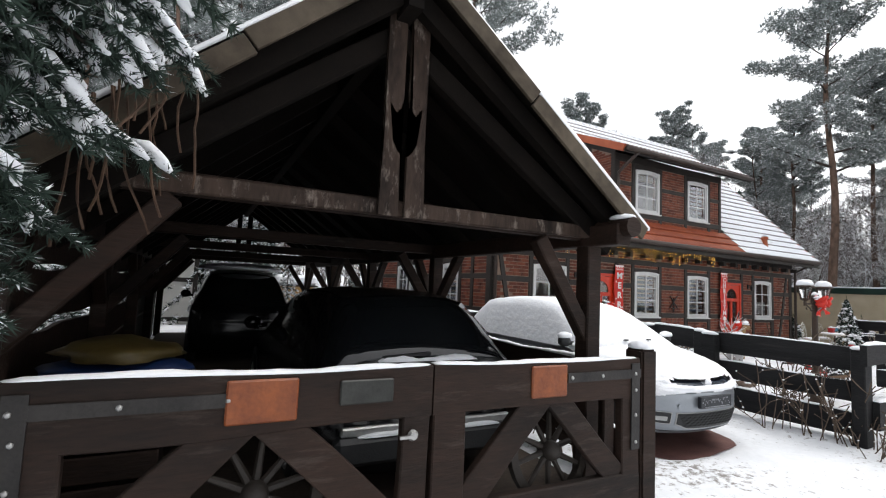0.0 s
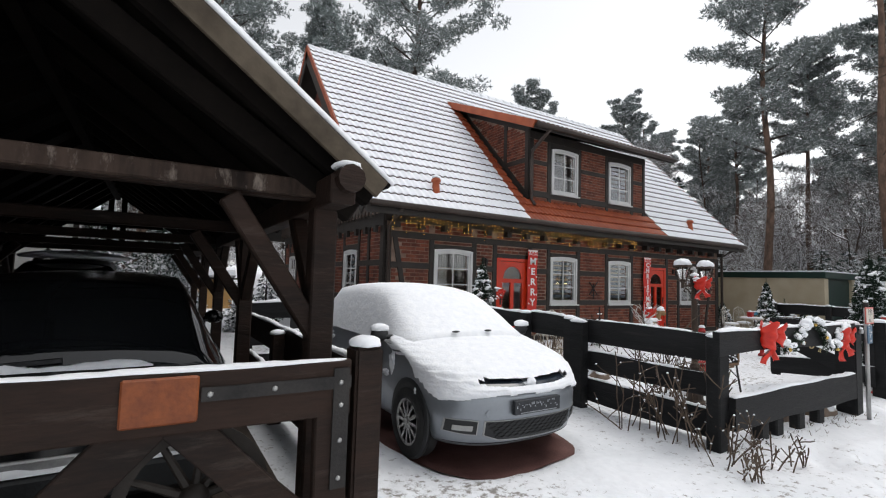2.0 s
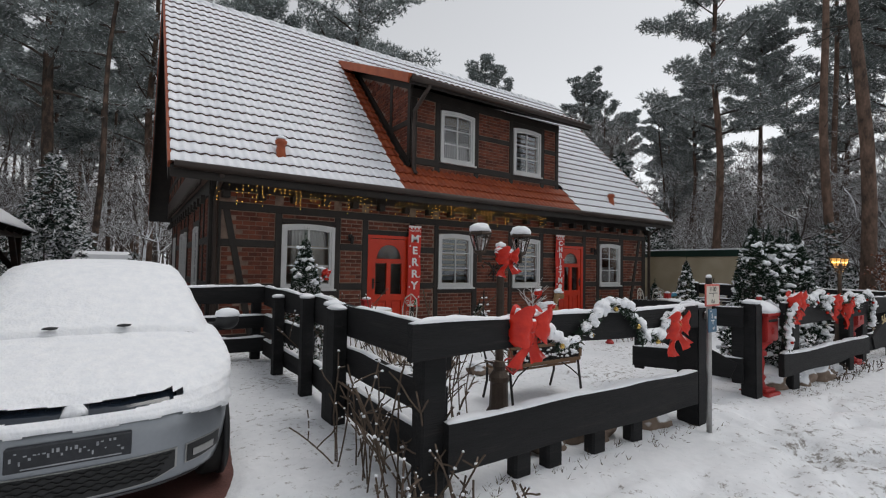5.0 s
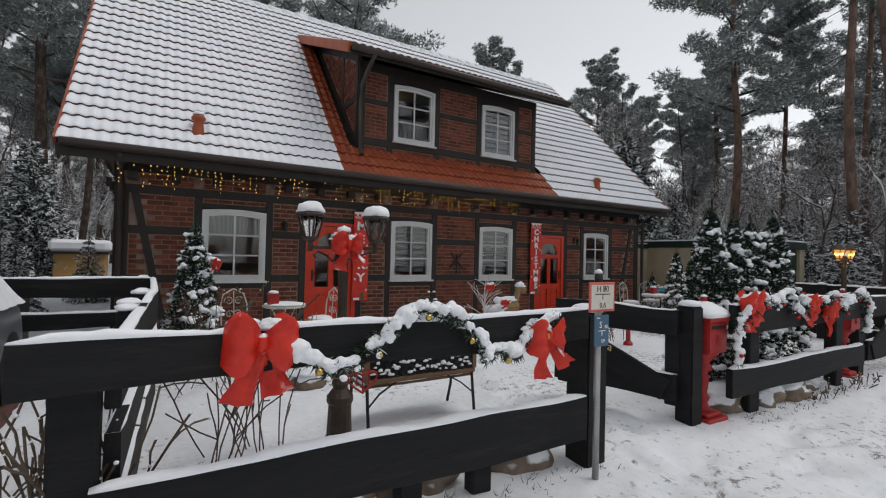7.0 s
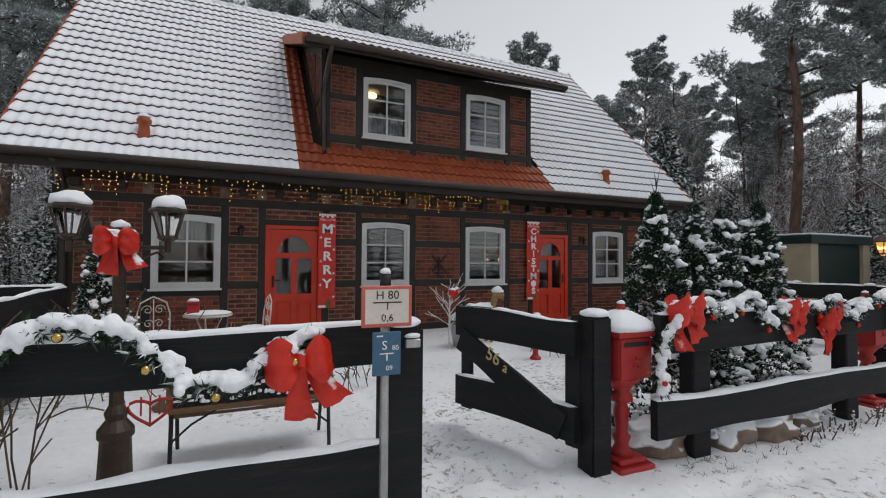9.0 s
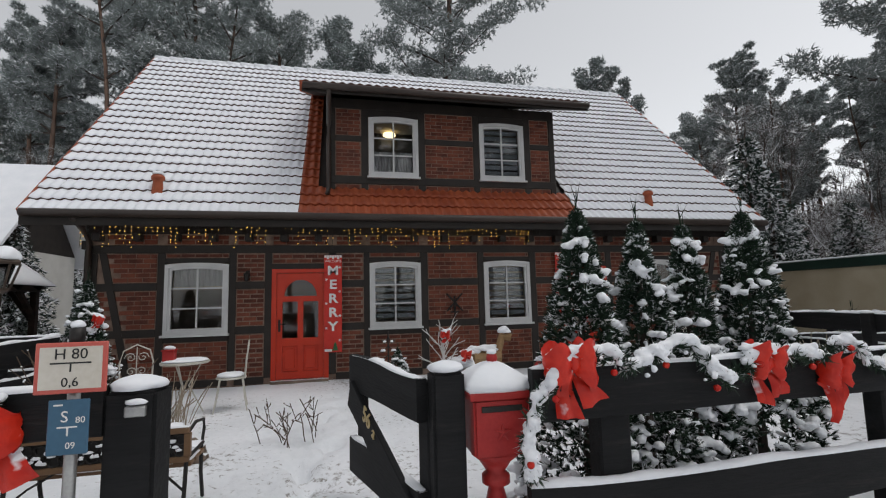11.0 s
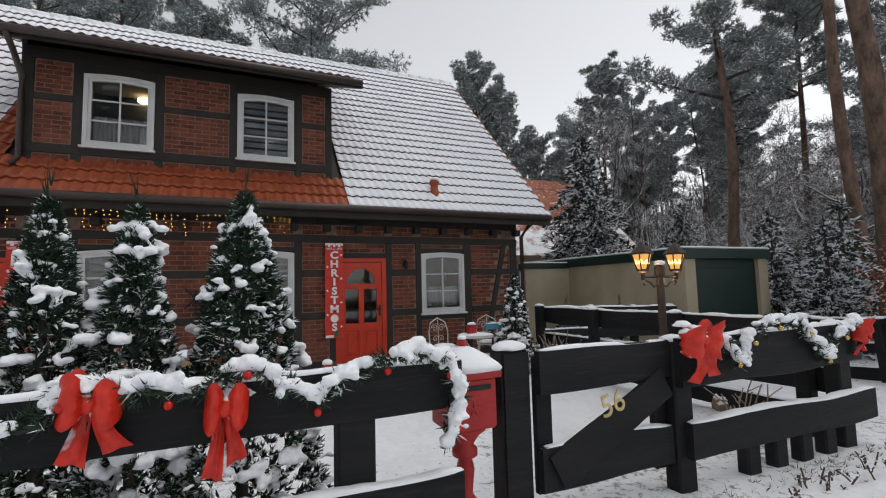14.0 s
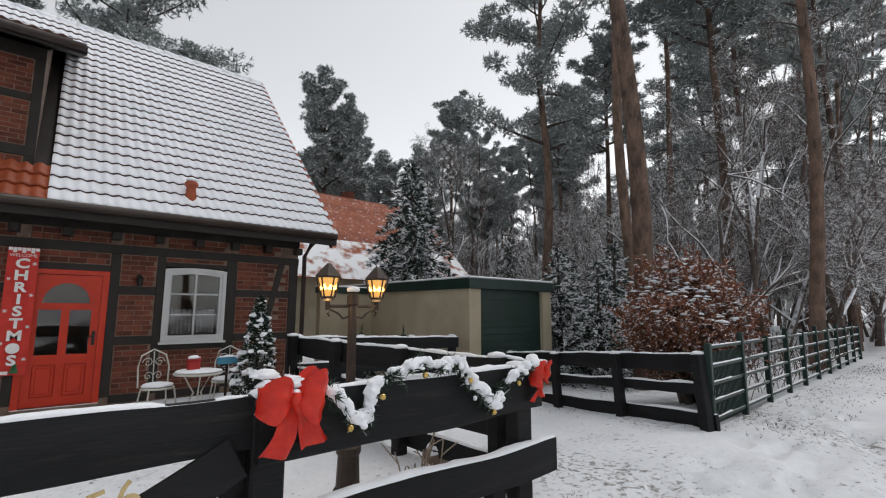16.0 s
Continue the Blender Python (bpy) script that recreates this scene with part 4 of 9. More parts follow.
def fence(label, x0, y0, x1, y1, rails, posts, z0=0.0, z1=0.0, mat=FENCE, thick=0.06, post_w=0.13, snow=0.035, top=1.08, legs=(), off=0.0, group="garden fences", post_snow=True, gaps=0.0):
    """A straight run of fence: rails as (low, high, from, to) in parts of its length; posts as places along it."""
    L = math.hypot(x1 - x0, y1 - y0)
    f = thing("fence", x0, y0, z0, label, "fence", group)
    f.matrix_basis = run_matrix(x0, y0, x1, y1, z0) @ Matrix.Rotation(math.atan2(z1 - z0, L), 4, "Y").inverted()
    for za, zb, a, b in rails:
        FSEED[0] += 1
        s = FSEED[0]
        bm = bmesh.new()
        m = Matrix.Translation((a * L, -0.06 + off, za))
        plank(bm, (b - a) * L, zb - za, thick, s, 0.02, max(8, int((b - a) * L * 8)), m)
        part("rail", bm, mat, f)
        if snow:
            bm = bmesh.new()
            snow_ridge(bm, (b - a) * L, thick * 1.15, snow, s, Matrix.Translation((a * L, -0.06 + off, za)), 0.02, zb - za, gaps, s)
            part("snow_cap", bm, SNOW, f, "white snow along the plank", smooth=True)
    for p in posts:
        FSEED[0] += 1
        h = top + 0.02 * math.sin(p * 9)
        bm = bmesh.new()
        box(bm, p * L - post_w / 2, p * L + post_w / 2, -0.06 + thick / 2 + 0.002 + off, 0.10 + off, -0.2, h)
        bmesh.ops.bevel(bm, geom=bm.edges[:], offset=0.012, segments=1, affect="EDGES")
        part("post", bm, mat, f)
        if post_snow:
            bm = bmesh.new()
            lump(bm, (p * L, 0.04 + off, h + 0.012), (post_w * 0.58, 0.085, 0.035), FSEED[0])
            part("snow_cap", bm, SNOW, f, smooth=True)
    for a in legs:
        bm = bmesh.new()
        box(bm, a * L - 0.075, a * L + 0.075, -0.04 + off, 0.06 + off, -0.2, 0.35, None)
        bmesh.ops.bevel(bm, geom=bm.edges[:], offset=0.015, segments=1, affect="EDGES")
        part("stub_post", bm, mat, f)
    return f


BLACKF = "black plank fence with rough edges and snow on top"
TOP2 = [(0.73, 1.07, 0, 1), (0.17, 0.50, 0, 1)]
# along the lane
fence(BLACKF, 6.14, 2.33, 9.17, 2.33, [(0.90, 1.10, 0, 1.0), (0.22, 0.51, 0.085, 1.0)], [0.065], legs=(0.30, 0.40, 0.56, 0.72), post_w=0.17, top=1.02)
fence(BLACKF, 11.10, 2.34, 14.13, 2.34, [(0.81, 1.06, 0, 1), (0.23, 0.48, -0.01, 1)], [0.163, 0.817], top=1.0, post_w=0.19)
fence(BLACKF, 15.80, 2.35, 17.95, 2.33, [(0.72, 1.06, 0, 1), (0.23, 0.48, 0.03, 1.08)], [0.035, 0.94], top=1.02, legs=(0.35, 0.5, 0.65, 0.8), post_w=0.17)
# beside the silver car, with a gate leaf, and behind it
fence(BLACKF, 6.40, 2.36, 6.45, 4.12, [(0.78, 1.06, 0, 1), (0.45, 0.68, 0.02, 1), (0.08, 0.34, 0, 1)], [0.97], top=1.0, post_w=0.2, snow=0.02, gaps=0.4)
fence("black plank garden gate beside the parked car", 6.45, 4.15, 6.5, 5.15, [(0.78, 1.06, 0, 1), (0.08, 0.34, 0, 1)], [0.06, 0.95], top=1.03, post_w=0.14)
fence(BLACKF, 6.5, 5.2, 6.45, 7.2, [(0.80, 1.06, 0, 1), (0.42, 0.66, 0, 1), (0.08, 0.3, 0, 1)], [0.5], top=1.0)
fence(BLACKF, 3.0, 7.25, 6.5, 7.25, [(0.84, 1.08, 0, 1), (0.46, 0.66, 0, 1), (0.14, 0.34, 0, 1)], [0.03, 0.5, 0.97], top=1.06)
fence("dark brown plank fence beside the carport", 3.08, 2.75, 3.04, 7.2, [(0.62, 0.92, 0, 1), (0.12, 0.42, 0, 1)], [0.02, 0.5, 0.98], top=0.9, mat=BROWN)
# round the garden's far corner and the drive
fence(BLACKF, 17.95, 2.45, 17.92, 6.9, [(0.80, 1.06, 0, 1), (0.40, 0.62, 0, 1), (0.08, 0.26, 0, 1)], [0.05, 0.36, 0.68, 0.98], top=1.07)
fence(BLACKF, 17.95, 6.95, 21.3, 6.95, [(0.84, 1.06, 0, 1), (0.48, 0.66, 0, 1)], [0.02, 0.35, 0.68, 0.98], z1=-0.1, top=1.05)
fence("black plank fence with wire mesh beside the drive", 21.42, 2.26, 22.6, 6.6, [(0.72, 0.95, 0, 1), (0.42, 0.56, 0, 1), (0.0, 0.20, 0, 1)], [0.02, 0.33, 0.66, 0.98], z1=-0.35, top=0.93)


def gate(label, hinge, end, side):
    L = math.hypot(end[0] - hinge[0], end[1] - hinge[1])
    g = thing("garden_gate", *hinge, 0.0, label, "gate", "garden gates")
    g.matrix_basis = run_matrix(*hinge, *end)
    for z0, z1 in ((0.79, 1.04), (0.20, 0.46)):
        FSEED[0] += 1
        bm = bmesh.new()
        plank(bm, L, z1 - z0, 0.06, FSEED[0], 0.03, 12, Matrix.Translation((0, 0, z0)))
        part("rail", bm, FENCE, g)
        bm = bmesh.new()
        snow_ridge(bm, L, 0.065, 0.02, FSEED[0], Matrix.Translation((0, 0, z0)), 0.03, z1 - z0, 0.4, FSEED[0])
        part("snow_cap", bm, SNOW, g, smooth=True)
    for a in (0.0, L - 0.12):
        boxed("stile", a, a + 0.12, *((-0.08, -0.032) if side > 0 else (0.032, 0.08)), 0.16, 1.0, FENCE, g, bevel=0.008)
    bm = bmesh.new()
    p, q = ((0.08, 0.32), (L - 0.08, 0.78))
    d = math.atan2(q[1] - p[1], q[0] - p[0])
    m = Matrix.Translation((p[0], 0.036 * side, p[1])) @ Matrix.Rotation(-d, 4, "Y") @ Matrix.Translation((0, 0, -0.12))
    plank(bm, math.hypot(q[0] - p[0], q[1] - p[1]), 0.22, 0.04, FSEED[0] + 5, 0.03, 10, m)
    part("brace", bm, FENCE, g)
    return g


def post(x, y, w, h, label="square black gate post capped with snow", d=0.16, mat=FENCE, group="gate posts"):
    p = thing("gate_post", x, y, 0, label, "post", group)
    bm = bmesh.new()
    box(bm, -w / 2, w / 2, -d / 2, d / 2, -0.2, h)
    bmesh.ops.bevel(bm, geom=bm.edges[:], offset=0.014, segments=2, affect="EDGES")
    part("shaft", bm, mat, p)
    bm = bmesh.new()
    lump(bm, (0, 0, h + 0.016), (w * 0.56, d * 0.56, 0.04), x, 3, 0.15)
    part("snow_cap", bm, SNOW, p, smooth=True)
    return p


post(9.27, 2.345, 0.20, 1.08, d=0.21)
post(10.685, 2.43, 0.17, 1.06)
post(14.58, 2.50, 0.20, 1.05)
gate56a = gate("open black garden gate with a brass house number", (10.56, 2.46), (10.24, 3.62), 1)
gate56 = gate("closed black garden gate with a brass house number", (14.73, 2.42), (15.80, 2.38), -1)

BRASS = material("worn_brass", (0.48, 0.36, 0.16), (0.66, 0.52, 0.27), 20.0, 0.4, 0.1, 60.0, metallic=0.25)


def text_part(words, size, mat, parent, m, depth=0.004, align="CENTER", name="lettering", bold=0.0):
    cu = bpy.data.curves.new("letters", "FONT")
    cu.body, cu.size, cu.extrude = words, size, depth
    cu.align_x, cu.align_y = align, "CENTER"
    cu.resolution_u = 3
    cu.offset = bold
    tmp = bpy.data.objects.new("letters", cu)
    scene.collection.objects.link(tmp)
    me = bpy.data.meshes.new_from_object(tmp.evaluated_get(bpy.context.evaluated_depsgraph_get()))
    bpy.data.objects.remove(tmp)
    me.materials.clear()
    me.materials.append(mat)
    ob = new(name, me)
    ob.parent = parent
    ob.matrix_basis = m
    return ob


UP = Matrix.Rotation(radians(90), 4, "X")

digits = text_part("56", 0.15, BRASS, gate56a, Matrix.Translation((0.72, 0.062, 0.68)) @ Matrix.Rotation(radians(180), 4, "Z") @ UP @ Matrix.Rotation(radians(-18), 4, "Z"), name="house_number")
text_part("a", 0.11, BRASS, gate56a, Matrix.Translation((0.59, 0.062, 0.615)) @ Matrix.Rotation(radians(180), 4, "Z") @ UP @ Matrix.Rotation(radians(-18), 4, "Z"), name="house_number")
text_part("56", 0.2, BRASS, gate56, Matrix.Translation((0.52, -0.062, 0.67)) @ UP @ Matrix.Rotation(radians(14), 4, "Z"), name="house_number")

# ---- the wooden carport with its gate ----
CX0, CX1, CY0, CY1, CMID = -0.80, 2.76, 2.55, 13.6, 1.03
CRIDGE, CEAVE = 3.38, 1.93
CRL, CRR = -0.95, 2.98
EAVES = {CRL: 1.64, CRR: 1.92}
carport = thing("carport", CMID, CY0, 0, "open dark brown timber carport with a snow-covered gable roof", "carport")
carport.matrix_basis = Matrix()
tagged(carport, kind="structure")


def stick(p, q, w, h, mat, parent, name, bevel=0.01):
    """A squared timber from p to q; h is measured upwards."""
    p, q = Vector(p), Vector(q)
    d = (q - p).normalized()
    side = d.cross(Vector((0, 0, 1)))
    side = side.normalized() if side.length > 0.05 else Vector((1, 0, 0))
    up = side.cross(d)
    bm = bmesh.new()
    ring = []
    for o in (p, q):
        ring.append([bm.verts.new(o + side * a * w / 2 + up * b * h / 2) for a, b in ((-1, -1), (1, -1), (1, 1), (-1, 1))])
    bm.faces.new(ring[0][::-1])
    bm.faces.new(ring[1])
    for k in range(4):
        bm.faces.new((ring[0][k], ring[0][(k + 1) % 4], ring[1][(k + 1) % 4], ring[1][k]))
    if bevel:
        bmesh.ops.bevel(bm, geom=bm.edges[:], offset=bevel, segments=1, affect="EDGES")
    return part(name, bm, mat, parent)


BAYS = [2.75, 5.45, 8.0, 10.7, 13.5]
for x, s in ((CX0, 1), (CX1, -1)):
    stick((x, CY0 - 0.15, 1.95 if s < 0 else 1.84), (x, CY1, 1.95 if s < 0 else 1.84), 0.14, 0.16, BROWN, carport, "wall_plate")
    for y in BAYS:
        stick((x, y, -0.1), (x, y, 1.88), 0.14, 0.14, BROWN, carport, "post")
        for dy in (-0.62, 0.62):
            if CY0 - 0.2 < y + dy < CY1 + 0.2:
                stick((x, y, 1.2), (x, y + dy, 1.9), 0.10, 0.11, BROWN, carport, "brace")
        stick((x, y, 1.12), (x + s * (0.52 if s < 0 else 0.66), y, 1.9), 0.10, 0.11, BROWN, carport, "brace")
for y in BAYS:
    stick((CX0 - 0.02, y + 0.06, 1.985), (CX1 + 0.16, y + 0.06, 1.985), 0.10, 0.12, BROWN, carport, "tie_beam")
for i in range(15):
    y = CY0 + 0.02 + i * 0.77
    for xe in (CRL, CRR):
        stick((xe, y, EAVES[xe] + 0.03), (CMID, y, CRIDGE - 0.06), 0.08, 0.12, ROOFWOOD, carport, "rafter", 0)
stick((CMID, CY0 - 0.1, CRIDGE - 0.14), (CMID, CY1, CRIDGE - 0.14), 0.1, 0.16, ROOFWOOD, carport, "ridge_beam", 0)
for xe, nm in ((CRL, "roof_slope"), (CRR, "roof_slope")):
    CEAVE = EAVES[xe]
    L = math.hypot(CMID - xe, CRIDGE - CEAVE)
    a = math.atan2(CRIDGE - CEAVE, CMID - xe)
    s = 1 if xe < CMID else -1
    ux, uz = (CMID - xe) / L, (CRIDGE - CEAVE) / L
    nx, nz = (-uz * s, abs(ux)) if xe < CMID else (uz, abs(ux))
    n = 11
    for k in range(n):
        bm = bmesh.new()
        v0, v1 = L * k / n, L * (k + 1) / n
        pts = [(xe + ux * v + nx * w, CEAVE + uz * v + nz * w) for v, w in ((v0, 0.09), (v1, 0.09), (v1, 0.115), (v0, 0.115))]
        f = [bm.verts.new((x, CY0 - 0.12, z)) for x, z in pts]
        g = [bm.verts.new((x, CY1 + 0.2, z)) for x, z in pts]
        bm.faces.new(f)
        bm.faces.new(g[::-1])
        for j in range(4):
            bm.faces.new((f[j], g[j], g[(j + 1) % 4], f[(j + 1) % 4]))
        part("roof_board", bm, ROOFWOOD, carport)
    # felt and snow above the boards
    bm = bmesh.new()
    rows = 60
    rings = []
    for i in range(rows + 1):
        y = CY0 - 0.13 + (CY1 + 0.34 - CY0) * i / rows
        ring = []
        for v, w in ((-0.01, 0.116), (0.0, 0.135), (0.25, 0.142), (L * 0.5, 0.145), (L - 0.1, 0.142), (L, 0.14), (L, 0.116)):
            w2 = w + (0.014 * noise.noise(Vector((y * 2, v * 2, s))) if 0.12 < w else 0)
            ring.append(bm.verts.new((xe + ux * v + nx * w2, y, CEAVE + uz * v + nz * w2)))
        rings.append(ring)
    for p, q in zip(rings, rings[1:]):
        for j in range(7):
            bm.faces.new((p[j], q[j], q[(j + 1) % 7], p[(j + 1) % 7]))
    bm.faces.new(rings[0])
    bm.faces.new(rings[-1][::-1])
    part("snow_cover", bm, SNOW, carport, "white snow on the roof", smooth=True)
    # barge board in two lengths
    for fa, fb, dz in ((0.0, 0.55, 0.0), (0.55, 1.0, 0.02)):
        p = (xe + ux * L * fa, CY0 - 0.145, CEAVE + uz * L * fa + 0.05 + dz)
        q = (xe + ux * L * fb, CY0 - 0.145, CEAVE + uz * L * fb + 0.05 + dz)
        stick(p, q, 0.028, 0.11, BARGE, carport, "barge_board", 0.004)
    y = CY0 + 0.17
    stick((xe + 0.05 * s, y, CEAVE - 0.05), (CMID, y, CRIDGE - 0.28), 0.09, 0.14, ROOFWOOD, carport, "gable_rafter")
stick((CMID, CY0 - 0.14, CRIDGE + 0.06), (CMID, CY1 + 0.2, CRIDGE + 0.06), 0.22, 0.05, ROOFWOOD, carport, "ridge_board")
bm = bmesh.new()
snow_ridge(bm, CY1 + 0.34 - CY0, 0.3, 0.09, 3, Matrix.Translation((CMID, CY0 - 0.14, CRIDGE + 0.085)) @ Matrix.Rotation(radians(90), 4, "Z"))
part("snow_cap", bm, SNOW, carport, smooth=True)
# round end of the plate, with snow
bm = bmesh.new()
tube(bm, [(CX1 + 0.02, CY0 - 0.22, 2.0), (CX1 + 0.02, CY0 + 0.1, 2.0)], 0.075, 12)
part("plate_end", bm, BROWN, carport)
bm = bmesh.new()
lump(bm, (CX1 + 0.02, CY0 - 0.12, 2.075), (0.08, 0.11, 0.035), 4)
part("snow_cap", bm, SNOW, carport, smooth=True)
# twin gable boards with a tulip cut out between them
for s in (-1, 1):
    prof = [(0.02, 1.92), (0.02, 2.30), (0.05, 2.33), (0.082, 2.39), (0.092, 2.47), (0.11, 2.63), (0.066, 2.57), (0.038, 2.60), (0.02, 2.67), (0.02, 3.26), (0.14, 3.22), (0.142, 2.9), (0.138, 2.4), (0.152, 1.92)]
    bm = bmesh.new()
    f = [bm.verts.new((CMID + 0.05 + s * x, CY0 + 0.095, z)) for x, z in prof]
    g = [bm.verts.new((CMID + 0.05 + s * x, CY0 + 0.125, z)) for x, z in prof]
    bm.faces.new(f if s > 0 else f[::-1])
    bm.faces.new(g[::-1] if s > 0 else g)
    for k in range(len(prof)):
        j = (k + 1) % len(prof)
        bm.faces.new((f[k], g[k], g[j], f[j]))
    bmesh.ops.triangulate(bm, faces=bm.faces[:])
    part("tulip_board", bm, OLDWOOD, carport, "weathered gable board with half a tulip cut out")
stick((CX0 - 0.02, CY0 + 0.16, 1.965), (CX1 + 0.1, CY0 + 0.16, 1.985), 0.06, 0.10, OLDWOOD, carport, "front_beam")
# far gable slats
for z in (2.05, 2.3, 2.55, 2.8):
    w = (CRIDGE - z) / (CRIDGE - CEAVE) * 1.7
    stick((CMID - w, CY1 + 0.1, z), (CMID + w, CY1 + 0.1, z), 0.03, 0.07, ROOFWOOD, carport, "gable_slat", 0)
for dx in (-0.13, 0.13):
    stick((CMID + dx, CY1 + 0.1, 1.95), (CMID + dx, CY1 + 0.1, 3.3), 0.12, 0.03, ROOFWOOD, carport, "gable_slat", 0)
# low walls of planks beside the bays
for y0, y1 in zip(BAYS, BAYS[1:]):
    for za, zb in ((0.02, 0.36), (0.38, 0.74), (0.76, 1.1), (1.16, 1.5), (1.52, 1.78)):
        bm = bmesh.new()
        m = Matrix.Translation((CX0 - 0.1, y0, za)) @ Matrix.Rotation(radians(90), 4, "Z")
        plank(bm, y1 - y0, zb - za, 0.04, y0, 0.03, 12, m)
        part("side_plank", bm, BROWN, carport)

# unseen dark floor added under the roof to cut light bouncing up
boxed("carport_floor", CX0 + 0.02, CX1 - 0.02, CY0 + 0.1, CY1, -0.1, 0.055, material("added_dark_floor", (0.02, 0.014, 0.010), (0.05, 0.036, 0.027), 3.0, 0.9, 0.8, 30.0), carport, "added dark floor sheet, itself unseen")

# the carport gate: two leaves of heavy brown boards
GY = 2.32


def carport_gate(x0, x1, meet, label):
    g = thing("carport_gate", x0, GY, 0, label, "gate", "carport gates")
    L = x1 - x0
    bm = bmesh.new()
    plank(bm, L, 0.27, 0.07, x0 + 4, 0.02, 14, Matrix.Translation((0, 0, 0.80)))
    part("top_rail", bm, BROWN, g)
    bm = bmesh.new()
    snow_ridge(bm, L, 0.075, 0.022, x0 + 2, Matrix.Translation((0, 0, 0.80)), 0.02, 0.27, 0.22, x0 + 4)
    part("snow_cap", bm, SNOW, g, smooth=True)
    bm = bmesh.new()
    plank(bm, L, 0.22, 0.07, x0 + 6, 0.02, 14, Matrix.Translation((0, 0, 0.08)))
    part("bottom_rail", bm, BROWN, g)
    for a, w in ((0.0, 0.2), (L - 0.17, 0.17)):
        bm = bmesh.new()
        plank(bm, 0.6, w, 0.066, a + 3, 0.02, 8, Matrix.Translation((a + w, 0, 0.26)) @ Matrix.Rotation(radians(-90), 4, "Y"))
        part("stile", bm, BROWN, g)
    for pa, pb in (((0.22, 0.28), (L * 0.47, 0.86)), ((L - 0.2, 0.28), (L * 0.53, 0.86))):
        d = math.atan2(pb[1] - pa[1], pb[0] - pa[0])
        m = Matrix.Translation((pa[0], 0.004, pa[1])) @ Matrix.Rotation(-d, 4, "Y") @ Matrix.Translation((0, 0, -0.09))
        bm = bmesh.new()
        plank(bm, math.hypot(pb[0] - pa[0], pb[1] - pa[1]), 0.18, 0.055, x0 + pa[0], 0.02, 10, m)
        part("brace", bm, BROWN, g)
    return g


gl = carport_gate(-0.62, 1.17, "r", "closed heavy brown timber gate leaf with iron strap hinges")
gr = carport_gate(1.18, 2.80, "l", "closed heavy brown timber gate leaf with an amber reflector")
AMBER = material("amber_reflector", (0.13, 0.030, 0.009), (0.24, 0.065, 0.016), 12.0, 0.4, 0.3, 60.0)
DARKPLATE = material("tarnished_plate", (0.02, 0.021, 0.019), (0.04, 0.041, 0.038), 10.0, 0.45, 0.3, 60.0, metallic=0.3)
for g, x in ((gl, 0.77), (gr, 0.66)):
    boxed("reflector", x, x + (0.31 if g is gl else 0.28), -0.052, -0.03, 0.85, 1.045, AMBER, g, "amber plastic reflector plate", bevel=0.008)
boxed("plate", 1.28, 1.56, -0.05, -0.03, 0.9, 1.02, DARKPLATE, gl, "dull metal plate", bevel=0.006)
for g, xa, xb, dirx in ((gl, 0.0, 0.85, 1), (gr, 0.95, 1.62, -1)):
    bm = bmesh.new()
    box(bm, xa, xb, -0.045, -0.036, 0.93, 0.99)
    xv = 0.02 if dirx > 0 else 1.53
    box(bm, xv, xv + 0.08, -0.046, -0.036, 0.45, 1.03)
    part("strap_hinge", bm, DARKMETAL, g, "black iron strap hinge")
    bolts = [(xa + (xb - xa) * k, 0.96) for k in (0.05, 0.45, 0.92)] + [(xv + 0.04, z) for z in (0.5, 0.68, 0.85)]
    for bx, bz in bolts:
        bm = bmesh.new()
        lump(bm, (bx, -0.047, bz), (0.014, 0.008, 0.014), 1, 1, 0, False)
        part("bolt", bm, STEEL, g, smooth=True)
bm = bmesh.new()
lathe(bm, [(0.026, 0), (0.03, 0.012), (0.02, 0.03)], 12)
bmesh.ops.transform(bm, matrix=Matrix.Translation((1.68, -0.035, 0.72)) @ Matrix.Rotation(radians(90), 4, "X"), verts=bm.verts[:])
box(bm, 1.6, 1.68, -0.07, -0.055, 0.71, 0.725)
part("latch", bm, STEEL, gl, "steel knob and lever")
post(2.90, 2.36, 0.15, 1.12, "round-edged brown gate post capped with snow", 0.16, BROWN)
post(-0.74, 2.36, 0.17, 1.12, "brown gate post capped with snow", 0.16, BROWN)
# wagon wheels leaning behind the gate
def wagon_wheel(x, y, z, r, turn):
    w = thing("wagon_wheel", x, y, z, "dark old wooden wagon wheel leaning behind the gate", "wheel", "wagon wheels")
    w.matrix_basis = pose(x, y, z, 82, 0, turn)
    bm = bmesh.new()
    n = 28
    prev = None
    rings = []
    for k in range(n):
        a = k * math.tau / n
        rings.append([bm.verts.new((q * math.cos(a), q * math.sin(a), h)) for q, h in ((r, -0.025), (r, 0.025), (r - 0.055, 0.025), (r - 0.055, -0.025))])
    for k in range(n):
        p, q = rings[k], rings[(k + 1) % n]
        for j in range(4):
            bm.faces.new((p[j], q[j], q[(j + 1) % 4], p[(j + 1) % 4]))
    part("rim", bm, TIMBER, w)
    bm = bmesh.new()
    lathe(bm, [(0.05, -0.06), (0.065, -0.03), (0.065, 0.03), (0.05, 0.07), (0.02, 0.09)], 14)
    part("hub", bm, TIMBER, w, smooth=True)
    for k in range(10):
        a = k * math.tau / 10 + 0.2
        bm = bmesh.new()
        tube(bm, [(0.05 * math.cos(a), 0.05 * math.sin(a), 0), ((r - 0.04) * math.cos(a), (r - 0.04) * math.sin(a), 0)], [0.022, 0.015], 6)
        part("spoke", bm, TIMBER, w)


